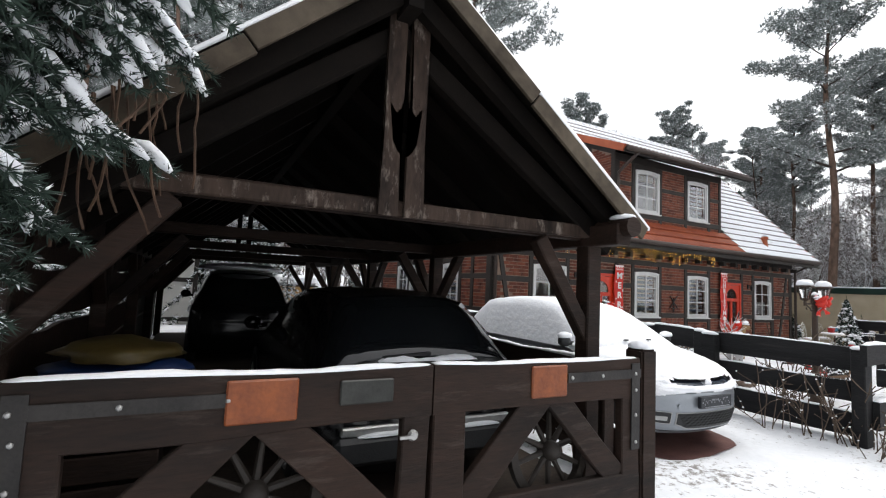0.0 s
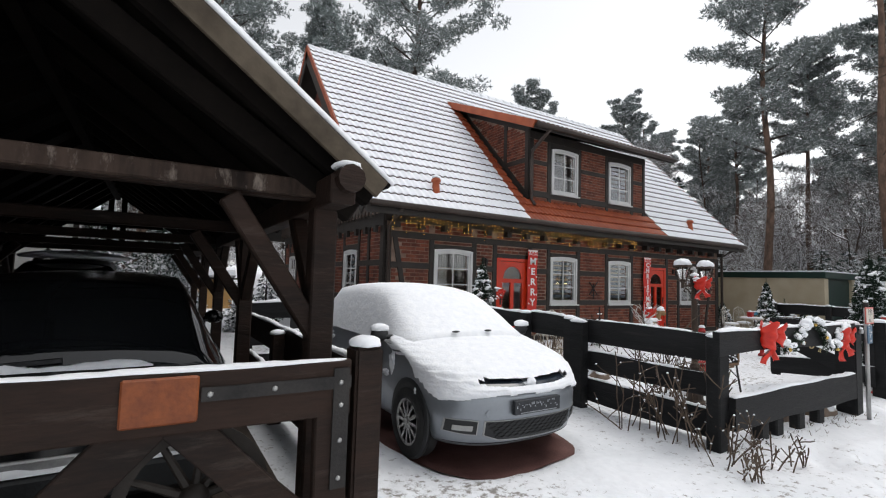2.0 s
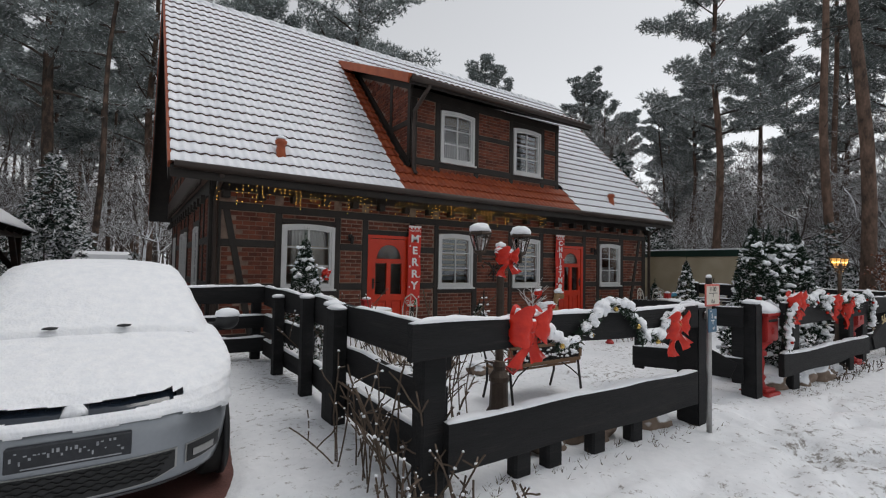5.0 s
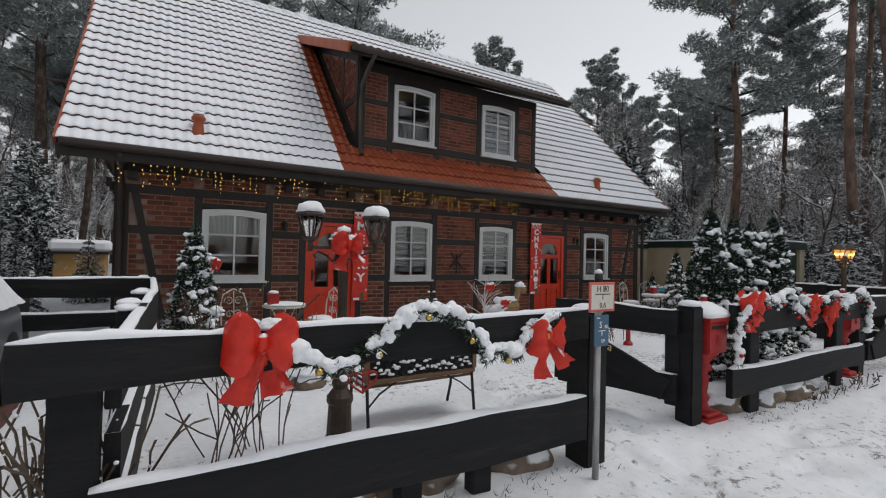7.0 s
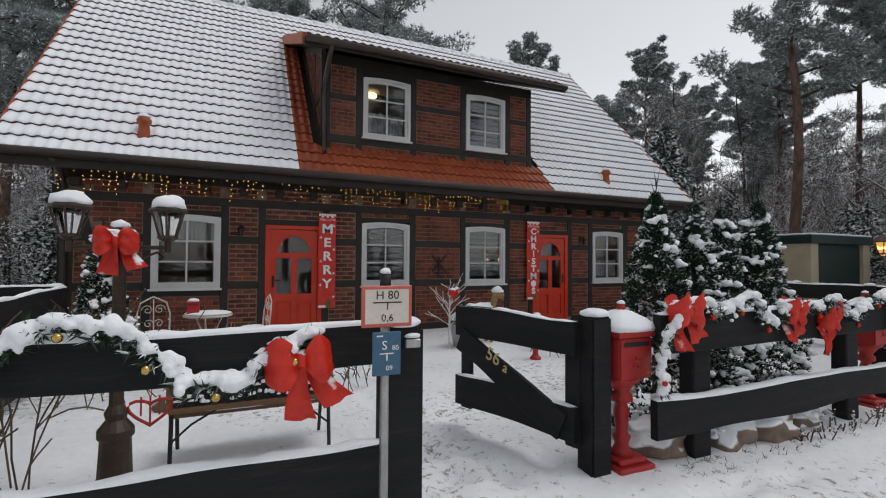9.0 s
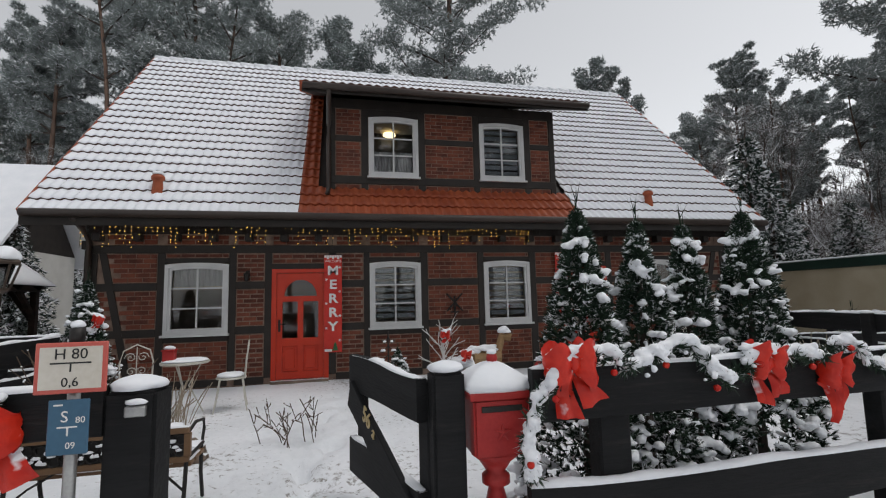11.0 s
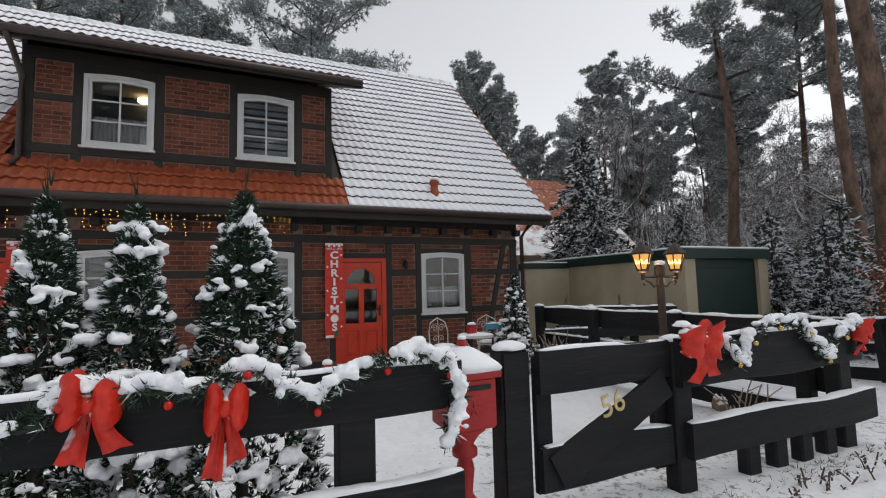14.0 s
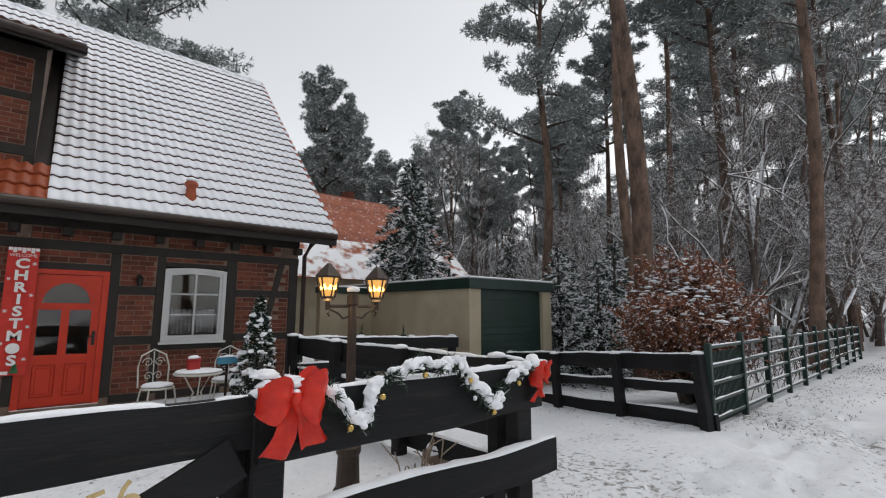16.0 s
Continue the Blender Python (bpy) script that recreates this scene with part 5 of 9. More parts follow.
wagon_wheel(0.32, 2.46, 0.47, 0.33, 0)
wagon_wheel(2.14, 2.46, 0.46, 0.32, 0)

# ---- trees ----
def fast_mesh(name, verts, tris, mat, parent=None, label=""):
    """A mesh from arrays of corners and triangles."""
    me = bpy.data.meshes.new(name)
    verts, tris = np.asarray(verts, dtype=np.float32), np.asarray(tris, dtype=np.int32)
    me.vertices.add(len(verts))
    me.vertices.foreach_set("co", verts.ravel())
    me.loops.add(tris.size)
    me.loops.foreach_set("vertex_index", tris.ravel())
    me.polygons.add(len(tris))
    k = tris.shape[1]
    me.polygons.foreach_set("loop_start", np.arange(0, tris.size, k, dtype=np.int32))
    me.materials.append(mat)
    me.update(calc_edges=True)
    ob = new(name, me)
    if parent is not None:
        ob.parent = parent
    return tagged(ob, label)


def unit(a):
    return a / np.maximum(np.linalg.norm(a, axis=-1, keepdims=True), 1e-9)


def blades(rng, centres, dirs, spread, length, width, per):
    """Slim triangles fanning out of each centre, roughly along its direction."""
    c = np.repeat(centres, per, 0)
    d = unit(np.repeat(dirs, per, 0) + rng.normal(0, spread, (len(c), 3)))
    s = unit(np.cross(d, rng.normal(0, 1, (len(c), 3))))
    L = length * rng.uniform(0.6, 1.25, (len(c), 1))
    w = width * rng.uniform(0.7, 1.3, (len(c), 1))
    v = np.stack([c - s * w, c + s * w, c + d * L], 1).reshape(-1, 3)
    return v, np.arange(len(v)).reshape(-1, 3)


def limb(bm, rng, p, d, length, r, steps=5, droop=0.0, wobble=0.25, sides=5):
    pts, radii = [], []
    p, d = Vector(p), Vector(d).normalized()
    for i in range(steps + 1):
        pts.append(p.copy())
        radii.append(max(0.006, r * (1 - 0.75 * i / steps)))
        d = (d + Vector(rng.normal(0, wobble, 3)) * 0.5 + Vector((0, 0, -droop))).normalized()
        p = p + d * length / steps
    tube(bm, pts, radii, sides, False)
    return pts


def pine(seed, h, start, spread, r, lean=(0, 0), pads=26, tuft=0.34):
    rng = np.random.default_rng(seed)
    t = thing("pine_tree", 0, 0, 0, "tall pine with a bare orange-brown trunk and frosted, haze-pale crown", "tree", "pines")
    bm = bmesh.new()
    n = 12
    pts = [(lean[0] * (i / n) ** 1.3 + 0.12 * math.sin(i * 0.7 + seed), lean[1] * (i / n) ** 1.3 + 0.12 * math.cos(i * 0.9 + seed), h * i / n - 0.3) for i in range(n + 1)]
    tube(bm, pts, [r * (1 - 0.72 * i / n) * (1.18 if i == 0 else 1) for i in range(n + 1)], 10, False)
    part("trunk", bm, PINEBARK, t, smooth=True)
    bm = bmesh.new()
    cs, ds = [], []
    for k in range(pads):
        f = (k + rng.random()) / pads
        z = start + (h - start) * f ** 0.9
        i = min(n - 1, int(z / h * n))
        a = Vector(pts[i]).lerp(Vector(pts[i + 1]), z / h * n - i)
        ang = k * 2.4 + rng.normal(0, 0.4)
        out = spread * (0.35 + 0.65 * math.sin(math.pi * min(1, 0.25 + 0.72 * f))) * rng.uniform(0.55, 1.1)
        q = limb(bm, rng, a, (math.cos(ang), math.sin(ang), 0.35 + 0.5 * f), out, 0.07 * (1.3 - f), 5)
        for e in list(q[2:]) + [q[-1] + Vector((rng.normal(0, 0.5), rng.normal(0, 0.5), 0.3))]:
            m = 54
            size = np.array((0.16, 0.16, 0.075)) * spread * rng.uniform(0.7, 1.25)
            ball = unit(rng.normal(0, 1, (m, 3))) * rng.random((m, 1)) ** 0.4
            cs.append(np.array(e) + ball * size + np.array((0, 0, 0.12)))
            ds.append(ball * np.array((0.5, 0.5, 0.5)) + np.array((0, 0, 0.4)))
    for k in range(6):
        z = start * rng.uniform(0.6, 1.0)
        i = min(n - 1, int(z / h * n))
        ang = rng.uniform(0, 6.28)
        limb(bm, rng, pts[i], (math.cos(ang), math.sin(ang), 0.1), rng.uniform(0.6, 1.8), 0.03, 4)
    tagged(part("limb", bm, BARK, t, "bare branches"), kind="stuff")
    v, f = blades(rng, np.concatenate(cs), np.concatenate(ds), 0.65, tuft * 0.8, 0.032, 8)
    fast_mesh("crown", v, f, NEEDLES, t, "frosted grey-green needles paled for haze")
    return t


def bare_tree(seed, h, r, levels=5, snow=True):
    rng = np.random.default_rng(seed)
    t = thing("bare_tree", 0, 0, 0, "leafless tree with snow-dusted twigs", "tree", "bare trees")
    bm = bmesh.new()
    twigs_c, twigs_d = [], []

    def grow(p, d, length, rad, lev):
        pts = limb(bm, rng, p, d, length, rad, 4, -0.02, 0.22, 6 if lev > 3 else 4 if lev > 1 else 3)
        if lev == 0:
            for q in pts[1:]:
                twigs_c.append(np.array(q))
                twigs_d.append(np.array(d))
            return
        for k in range(3 if lev < levels else 5):
            q = pts[rng.integers(2, 5)] if lev < levels else pts[rng.integers(1, 5)]
            dd = (Vector(d) + Vector(rng.normal(0, 0.62, 3)) + Vector((0, 0, 0.12))).normalized()
            grow(q, dd, length * rng.uniform(0.5, 0.72), max(0.008, rad * 0.48), lev - 1)
    grow((0, 0, -0.2), (rng.normal(0, 0.06), rng.normal(0, 0.06), 1), h * 0.5, r, levels)
    part("branch", bm, TWIG, t)
    c, d = np.array(twigs_c), np.array(twigs_d)
    v, f = blades(rng, c, d, 0.8, 0.5, 0.008, 4)
    fast_mesh("twig", v, f, TWIG, t, "fine snowy twigs")
    return t


def fir(seed, h, r, dense=1.0, label="snow-laden fir with drooping branches", mat=FIR):
    rng = np.random.default_rng(seed)
    t = thing("fir_tree", 0, 0, 0, label, "tree", "firs")
    bm = bmesh.new()
    tube(bm, [(0, 0, -0.2), (0, 0, h * 0.5), (0, 0, h)], [0.035 * h * 0.5 + 0.03, 0.02 * h * 0.5 + 0.02, 0.008], 7, False)
    part("trunk", bm, BARK, t)
    cs, ds = [], []
    rows = int(11 * dense * max(1, h / 3))
    for k in range(rows):
        f = (k + 0.3) / rows
        z = h * (0.06 + 0.92 * f)
        L = r * (1 - f) ** 0.85 + 0.06
        nb = max(5, int(11 * (1 - f) + 4))
        for j in range(nb):
            a = j * math.tau / nb + k * 1.3 + rng.normal(0, 0.2)
            l = L * rng.uniform(0.7, 1.12)
            steps = max(3, int(l / 0.11))
            for s in range(steps):
                q = (s + 1) / steps
                cs.append((math.cos(a) * l * q, math.sin(a) * l * q, z + 0.12 * l * q - 0.42 * l * q * q + rng.normal(0, 0.02)))
                ds.append((math.cos(a), math.sin(a), -0.12 * q))
    cs, ds = np.array(cs), np.array(ds)
    v, f = blades(rng, cs, ds, 0.62, 0.055 * h ** 0.5 + 0.06, 0.016 + 0.004 * h, 8)
    fast_mesh("needles", v, f, mat, t)
    # snow lying along the branches
    pick = rng.random(len(cs)) < 0.5
    c2, d2 = cs[pick] + np.array((0, 0, 0.03)), ds[pick]
    v, f = blades(rng, c2, d2, 0.5, 0.10 + 0.02 * h, 0.028 + 0.006 * h, 2)
    tagged(fast_mesh("snow", v, f, SNOW_FINE, t, "white snow on the boughs"), kind="stuff")
    return t


def place(master, spots, used):
    for k, (x, y, s, a) in enumerate(spots):
        m = Matrix.Translation((x, y, ground_z(x, y) - 0.05)) @ Matrix.Rotation(a, 4, "Z") @ Matrix.Diagonal((s, s, s, 1))
        if not used[0]:
            master.matrix_basis = m
            used[0] = True
        else:
            c = copy_thing(master, Matrix())
            c.matrix_basis = m


# pines: the ones that stand out, then the wood around them
P1 = pine(1, 26, 9.5, 5.6, 0.34, pads=46)
P2 = pine(2, 19, 10, 3.4, 0.24, (0.8, 0.3))
P3 = pine(3, 24, 13.5, 3.4, 0.19, (-1.2, 0.4), 15)
P4 = pine(4, 20, 12, 2.6, 0.22, (0.3, -0.6))
P5 = pine(5, 21, 9.5, 4.6, 0.26, (0.2, 0.2), 22)
wood = random.Random(11)
S1 = [(17.9, 31, 1.12, 0.3), (1.0, 31, 0.95, 2.0), (-3.5, 34, 0.9, 4.0), (5.6, 36, 0.88, 1.0), (24, 46, 0.95, 5.0)]
S2 = [(30, 30.5, 0.98, 1.2), (10, 29, 0.98, 0.2), (33, 33, 0.9, 3.0), (37, 38, 0.95, 2.2), (14, 40, 0.9, 1.7), (48, 34, 0.98, 5.2)]
S3 = [(28.8, 7.0, 1.0, 0.4), (30.5, 2.9, 0.98, 2.4), (-1.5, 27, 0.9, 1.1), (3.2, 27.5, 0.85, 3.6), (38, 9.5, 1.0, 0.9), (44, 5.5, 1.0, 2.9), (27.2, -6.5, 1.0, 5.0), (48, 4.6, 0.95, 1.0), (60, 4.8, 1.0, 2.0), (40, 3.4, 0.9, 4.0)]
S4 = [(42.5, 31.5, 1.04, 0.5), (56, 35, 1.05, 2.5), (35.2, 6.3, 1.0, 4.4), (40, 14, 0.95, 1.4), (46, 22, 0.95, 0.1), (52, 27, 1.0, 3.3), (-6, 30, 0.95, 2.9), (-9, 33, 0.95, 0.7)]
S5 = [(33.4, 13.6, 1.0, 0.0), (43, 7.6, 0.9, 1.0), (54, 6.2, 0.95, 3.0), (68, 3.6, 0.95, 2.0), (74, 8, 1.0, 5.0), (50, 12, 1.0, 2.0), (58, 19, 0.95, 4.0), (62, 8, 0.95, 1.0), (47, 40, 0.9, 3.0)]
for k in range(44):
    a = radians(wood.uniform(4, 62))
    d = wood.uniform(42, 84)
    wood.choice((S2, S4, S5, S3)).append((12 + d * math.cos(a), 2 + d * math.sin(a), wood.uniform(0.6, 0.84), wood.uniform(0, 6.28)))
for k in range(30):
    wood.choice((S2, S4, S3)).append((wood.uniform(-30, 6), wood.uniform(38, 70), wood.uniform(0.75, 1.0), wood.uniform(0, 6.28)))
for k in range(12):
    wood.choice((S2, S4, S5)).append((-14 + k * 3.6 + wood.uniform(-1, 1), wood.uniform(-22, -13), wood.uniform(0.75, 1.0), wood.uniform(0, 6.28)))
for k in range(9):
    b = radians(25 + k * 2.3 + wood.uniform(-0.8, 0.8))
    d = wood.uniform(48, 58)
    (S5, S2)[k % 2].append((10.6 + d * math.sin(b), d * math.cos(b), wood.uniform(0.78, 0.95), wood.uniform(0, 6.28)))
for P, S in ((P1, S1), (P2, S2), (P3, S3), (P4, S4), (P5, S5)):
    place(P, S, [False])
PB = pine(7, 25, 15, 3.6, 0.235, (-1.0, 0.3), 12)
tagged(PB, "thick-stemmed pine with flaking orange bark")
place(PB, [(25.2, 4.95, 1.0, 0.0), (31.5, 1.2, 0.9, 2.0)], [False])

B1, B2, B3 = bare_tree(21, 13, 0.16), bare_tree(22, 11, 0.13), bare_tree(23, 15, 0.2)
SB = {0: [], 1: [], 2: []}
for k in range(64):
    a = radians(wood.uniform(6, 52))
    d = wood.uniform(24, 60)
    x, y = 13 + d * math.cos(a), 1 + d * math.sin(a)
    if x < 37 and 8 < y < 26 and x > 20:
        continue
    SB[k % 3].append((x, y, wood.uniform(0.65, 1.0), wood.uniform(0, 6.28)))
for k in range(22):
    SB[k % 3].append((wood.uniform(-16, 12), wood.uniform(25, 48), wood.uniform(0.6, 0.95), wood.uniform(0, 6.28)))
for k in range(26):
    SB[k % 3].append((wood.uniform(30, 60), wood.uniform(3.2, 9), wood.uniform(0.55, 0.9), wood.uniform(0, 6.28)))
SB[2].append((33.5, 5.6, 0.8, 1.0))
for B, k in ((B1, 0), (B2, 1), (B3, 2)):
    place(B, SB[k], [False])

F1, F2 = fir(31, 5.6, 1.9, 1.2), fir(32, 3.4, 1.1)
place(F1, [(2.3, 22.6, 1.0, 0.0), (0.1, 17.2, 0.8, 1.2), (-2.6, 15.6, 0.9, 2.2), (-2.7, 11.8, 0.72, 0.2), (-2.5, 8.2, 0.66, 1.9), (-2.6, 5.2, 0.62, 4.1), (26.3, 15.2, 1.45, 1.0), (25.0, 13.2, 1.0, 2.2), (-2.5, 24, 1.1, 3.0), (44, 16, 1.1, 0.5), (38, 20, 1.2, 2.0), (47, 11, 1.0, 4.0)], [False])
place(F2, [(25.35, 7.3, 1.05, 0.0), (25.1, 6.0, 0.92, 2.0), (26.6, 6.4, 1.1, 1.1), (27.2, 8.2, 0.9, 0.0), (25.8, 8.8, 0.8, 1.0), (29, 9.5, 1.15, 2.0), (32, 8.5, 1.05, 3.0), (3.9, 13.2, 0.5, 0.4), (4.9, 15.5, 0.52, 1.4), (2.8, 17, 0.6, 2.0), (1.6, 19.5, 0.8, 5.0), (36, 12, 1.1, 3.4), (24.9, 7.9, 0.75, 0.3)], [False])

# far woods: thin stems and twig haze, joined
rng = np.random.default_rng(77)
bm = bmesh.new()
cs, ds = [], []
for k in range(720):
    a = radians(rng.uniform(-24, 128))
    d = rng.uniform(55, 110)
    x, y = 10 + d * math.cos(a), d * math.sin(a)
    h = rng.uniform(9, 15)
    z = 0.02 * max(0, y - 25) + 0.01 * max(0, x - 40) - 0.3
    tube(bm, [(x, y, z), (x + rng.normal(0, 0.5), y, z + h)], [rng.uniform(0.1, 0.2), 0.03], 4, False)
    m = 26
    cs.append(np.array((x, y, z)) + rng.normal(0, 1, (m, 3)) * np.array((1.8, 1.8, 0)) + np.stack([np.zeros(m), np.zeros(m), h * rng.uniform(0.15, 1.0, m)], 1))
    ds.append(np.tile((0, 0, 0.8), (m, 1)))
fw = part("far_woods", bm, TWIG)
tagged(fw, "distant bare snowy woodland behind the houses", "woods", kind="stuff")
v, f = blades(rng, np.concatenate(cs), np.concatenate(ds), 0.8, 1.6, 0.05, 9)
fast_mesh("twig_haze", v, f, TWIG, fw)


# ---- clipped thujas with snow clumps ----
def thuja(seed, h, r, spots, label, clumps=1.0):
    rng = np.random.default_rng(seed)
    t = thing("thuja", 0, 0, 0, label, "shrub", "thujas")
    bm = bmesh.new()
    tube(bm, [(0, 0, -0.1), (0, 0, h * 0.8)], [0.04, 0.015], 7, False)
    part("trunk", bm, BARK, t)
    n = int(3400 * h * r)
    f = rng.random(n) ** 0.75
    z = 0.03 + f * (h - 0.05)
    prof = r * np.clip(1 - f, 0, 1) ** 0.78 * (0.85 + 0.15 * np.minimum(1, f * 8))
    a = rng.random(n) * math.tau
    bumps = 1 + 0.13 * np.sin(a * 3 + z * 7 + seed) + 0.09 * np.sin(a * 7 - z * 11)
    q = prof * bumps * (1 - 0.28 * rng.random(n) ** 2)
    c = np.stack([np.cos(a) * q, np.sin(a) * q, z], 1)
    d = np.stack([np.cos(a) * 0.75, np.sin(a) * 0.75, np.full(n, 0.55)], 1)
    v, fc = blades(rng, c, d, 0.5, 0.048, 0.0085, 9)
    v2, fc2 = blades(rng, np.array([(0, 0, h - 0.12), (0, 0, h - 0.02), (0.01, 0, h + 0.06)]), np.tile((0, 0, 1.0), (3, 1)), 0.22, 0.14, 0.005, 6)
    fast_mesh("foliage", np.concatenate([v, v2]), np.concatenate([fc, fc2 + len(v)]), THUJA, t)
    lit = rng.random(n) < 0.12 + 0.14 * np.sin(a * 4 + z * 9) * np.sin(z * 13 - a * 2)
    v, fc = blades(rng, c[lit] * np.array((1.03, 1.03, 1.0)) + np.array((0, 0, 0.012)), d[lit], 0.6, 0.034, 0.008, 6)
    tagged(fast_mesh("frost", v, fc, SNOW_FINE, t, "flakes of snow on the sprays"), kind="stuff")
    bm = bmesh.new()
    k = int(190 * h * r ** 0.5 * clumps)
    for i in range(k):
        ff = rng.random() ** 0.9 * 0.97
        rr = r * (1 - ff) ** 0.78
        aa = rng.random() * math.tau
        s = rng.choice((0.014, 0.02, 0.027, 0.036, 0.046)) * rng.uniform(0.8, 1.15) * (1 - 0.35 * ff)
        bump = 1 + 0.13 * math.sin(aa * 3 + (0.06 + ff * h) * 7 + seed)
        p = (math.cos(aa) * rr * bump, math.sin(aa) * rr * bump, 0.06 + ff * (h - 0.08))
        for q in range(3 + int(s > 0.03)):
            o = (rng.normal(0, s * 0.75), rng.normal(0, s * 0.75), rng.normal(-0.004, s * 0.35))
            z_ = s * rng.uniform(0.65, 1.05)
            lump(bm, (p[0] + o[0] + math.cos(aa) * 0.012 * q, p[1] + o[1] + math.sin(aa) * 0.012 * q, p[2] + o[2] - 0.006 * q), (z_ * rng.uniform(0.9, 1.3), z_ * rng.uniform(0.9, 1.3), z_ * rng.uniform(0.6, 0.85)), i + q * 0.3, 2, 0.55, False)
    melt(tagged(part("snow", bm, SNOW_FINE, t, "clumps of white snow", smooth=True), kind="stuff"), 0.011, 2)
    place(t, spots, [False])
    return t


TL_ = "dark green conical thuja dotted with clumps of snow"
thuja(41, 2.04, 0.43, [(11.715, 2.83, 1.0, 0.0)], TL_)
thuja(42, 1.97, 0.35, [(12.165, 2.82, 1.0, 1.0)], TL_)
thuja(43, 1.95, 0.33, [(12.54, 2.82, 1.0, 2.0)], TL_)
thuja(44, 2.04, 0.46, [(13.06, 2.82, 1.0, 0.4)], TL_)
thuja(45, 1.72, 0.36, [(17.36, 6.79, 1.0, 0.0), (6.97, 6.85, 1.06, 2.0)], "clipped conical thuja by the house wall with snow on it")
thuja(46, 0.85, 0.28, [(20.9, 9.9, 1.4, 0.0), (20.5, 7.6, 1.5, 1.0), (11.1, 7.9, 0.8, 1.0)], "small round thuja bush under snow", 0.8)

# ---- copper beech at the drive's corner ----
rng = np.random.default_rng(9)
beech = thing("beech_bush", 23.45, 3.3, -0.05, "large beech bush with dry copper leaves under snow", "shrub")
bm = bmesh.new()
ends = []
for k in range(26):
    a = rng.uniform(0, 6.28)
    e = limb(bm, rng, (rng.normal(0, 0.12), rng.normal(0, 0.12), 0), (math.cos(a) * 0.5, math.sin(a) * 0.4, 1), rng.uniform(1.2, 2.2), 0.05, 6)
    for q in e[2:]:
        for j in range(2):
            e2 = limb(bm, rng, q, (rng.normal(0, 1), rng.normal(0, 1), 0.3), rng.uniform(0.4, 0.9), 0.012, 4, 0.02, 0.25, 3)
            ends += e2[1:]
part("branch", bm, BARK, beech)
n = 5200
u = rng.normal(0, 1, (n, 3))
u = unit(u) * (rng.random((n, 1)) ** 0.25)
cl = u * np.array((1.36, 1.05, 1.2)) * (1 + 0.3 * np.sin(u[:, :1] * 6 + u[:, 2:] * 5) + 0.1 * np.sin(u[:, 1:2] * 17)) + np.array((0, 0, 1.6))
cl = cl[cl[:, 2] > 0.35]
allc = np.concatenate([cl, np.array([tuple(e) for e in ends])])
v, f = blades(rng, allc, np.tile((0, 0, -0.25), (len(allc), 1)), 0.9, 0.075, 0.021, 8)
fast_mesh("leaves", v, f, BEECH, beech, "dry copper-brown leaves")
bm = bmesh.new()
for i in range(620):
    w = unit(rng.normal(0, 1, (1, 3)))[0]
    if w[2] < -0.1:
        continue
    s = rng.uniform(0.022, 0.055)
    lump(bm, w * np.array((1.3, 1.0, 1.15)) * rng.uniform(0.75, 1.08) + np.array((0, 0, 1.6)), (s * 1.6, s * 1.4, s * 0.5), i, 2, 0.8)
tagged(part("snow", bm, SNOW_FINE, beech, "tufts of snow", smooth=True), kind="stuff")

beech.scale = (0.84, 0.84, 0.86)

# ---- parked cars ----
def loft(bm, stations, section, mirror=True, cap=True):
    """A smooth hull over stations along y; section(station) gives the half outline from low outside to top middle."""
    rings = []
    for s in stations:
        half = section(s)
        pts = [(x, s[0], z) for x, z in half]
        pts += [(-x, y, z) for x, y, z in reversed(pts[:-1])]
        rings.append([bm.verts.new(p) for p in pts])
    for a, b in zip(rings, rings[1:]):
        for k in range(len(a) - 1):
            bm.faces.new((a[k], a[k + 1], b[k + 1], b[k]))
    if cap:
        bm.faces.new(rings[0][::-1])
        bm.faces.new(rings[-1])
    return rings


CABIN = [(0.92, 0.66, 0.97), (1.12, 0.67, 1.08), (1.4, 0.655, 1.24), (1.7, 0.62, 1.38), (2.0, 0.595, 1.435), (2.5, 0.585, 1.455), (3.0, 0.575, 1.44), (3.4, 0.57, 1.40), (3.62, 0.58, 1.27), (3.82, 0.63, 1.06), (3.9, 0.68, 0.95)]


# hull levels: height, half width, nose, tail, depth of the rounded corners in front
HULL = [(0.17, 0.70, 0.14, 3.80, 0.50), (0.19, 0.75, 0.07, 3.86, 0.56), (0.225, 0.785, 0.02, 3.90, 0.60), (0.28, 0.805, 0.0, 3.93, 0.62), (0.36, 0.825, -0.015, 3.96, 0.63),
        (0.45, 0.838, -0.03, 3.97, 0.64), (0.54, 0.842, -0.03, 3.97, 0.64), (0.60, 0.842, -0.02, 3.96, 0.64), (0.65, 0.84, 0.01, 3.95, 0.62), (0.69, 0.838, 0.06, 3.95, 0.58),
        (0.73, 0.836, 0.135, 3.94, 0.52), (0.77, 0.832, 0.24, 3.93, 0.46), (0.81, 0.828, 0.38, 3.92, 0.42), (0.85, 0.822, 0.55, 3.90, 0.40), (0.89, 0.81, 0.74, 3.87, 0.38),
        (0.925, 0.79, 0.90, 3.84, 0.36), (0.955, 0.75, 1.04, 3.80, 0.34)]
SEG = 40


def level(z):
    """Half width, nose, tail and corner depth of the hull at a height."""
    z = max(HULL[0][0], min(HULL[-1][0], z))
    for a, b in zip(HULL, HULL[1:]):
        if z <= b[0]:
            f = (z - a[0]) / (b[0] - a[0])
            f = f * f * (3 - 2 * f) * 0.35 + f * 0.65
            return [a[k] + (b[k] - a[k]) * f for k in range(1, 5)]


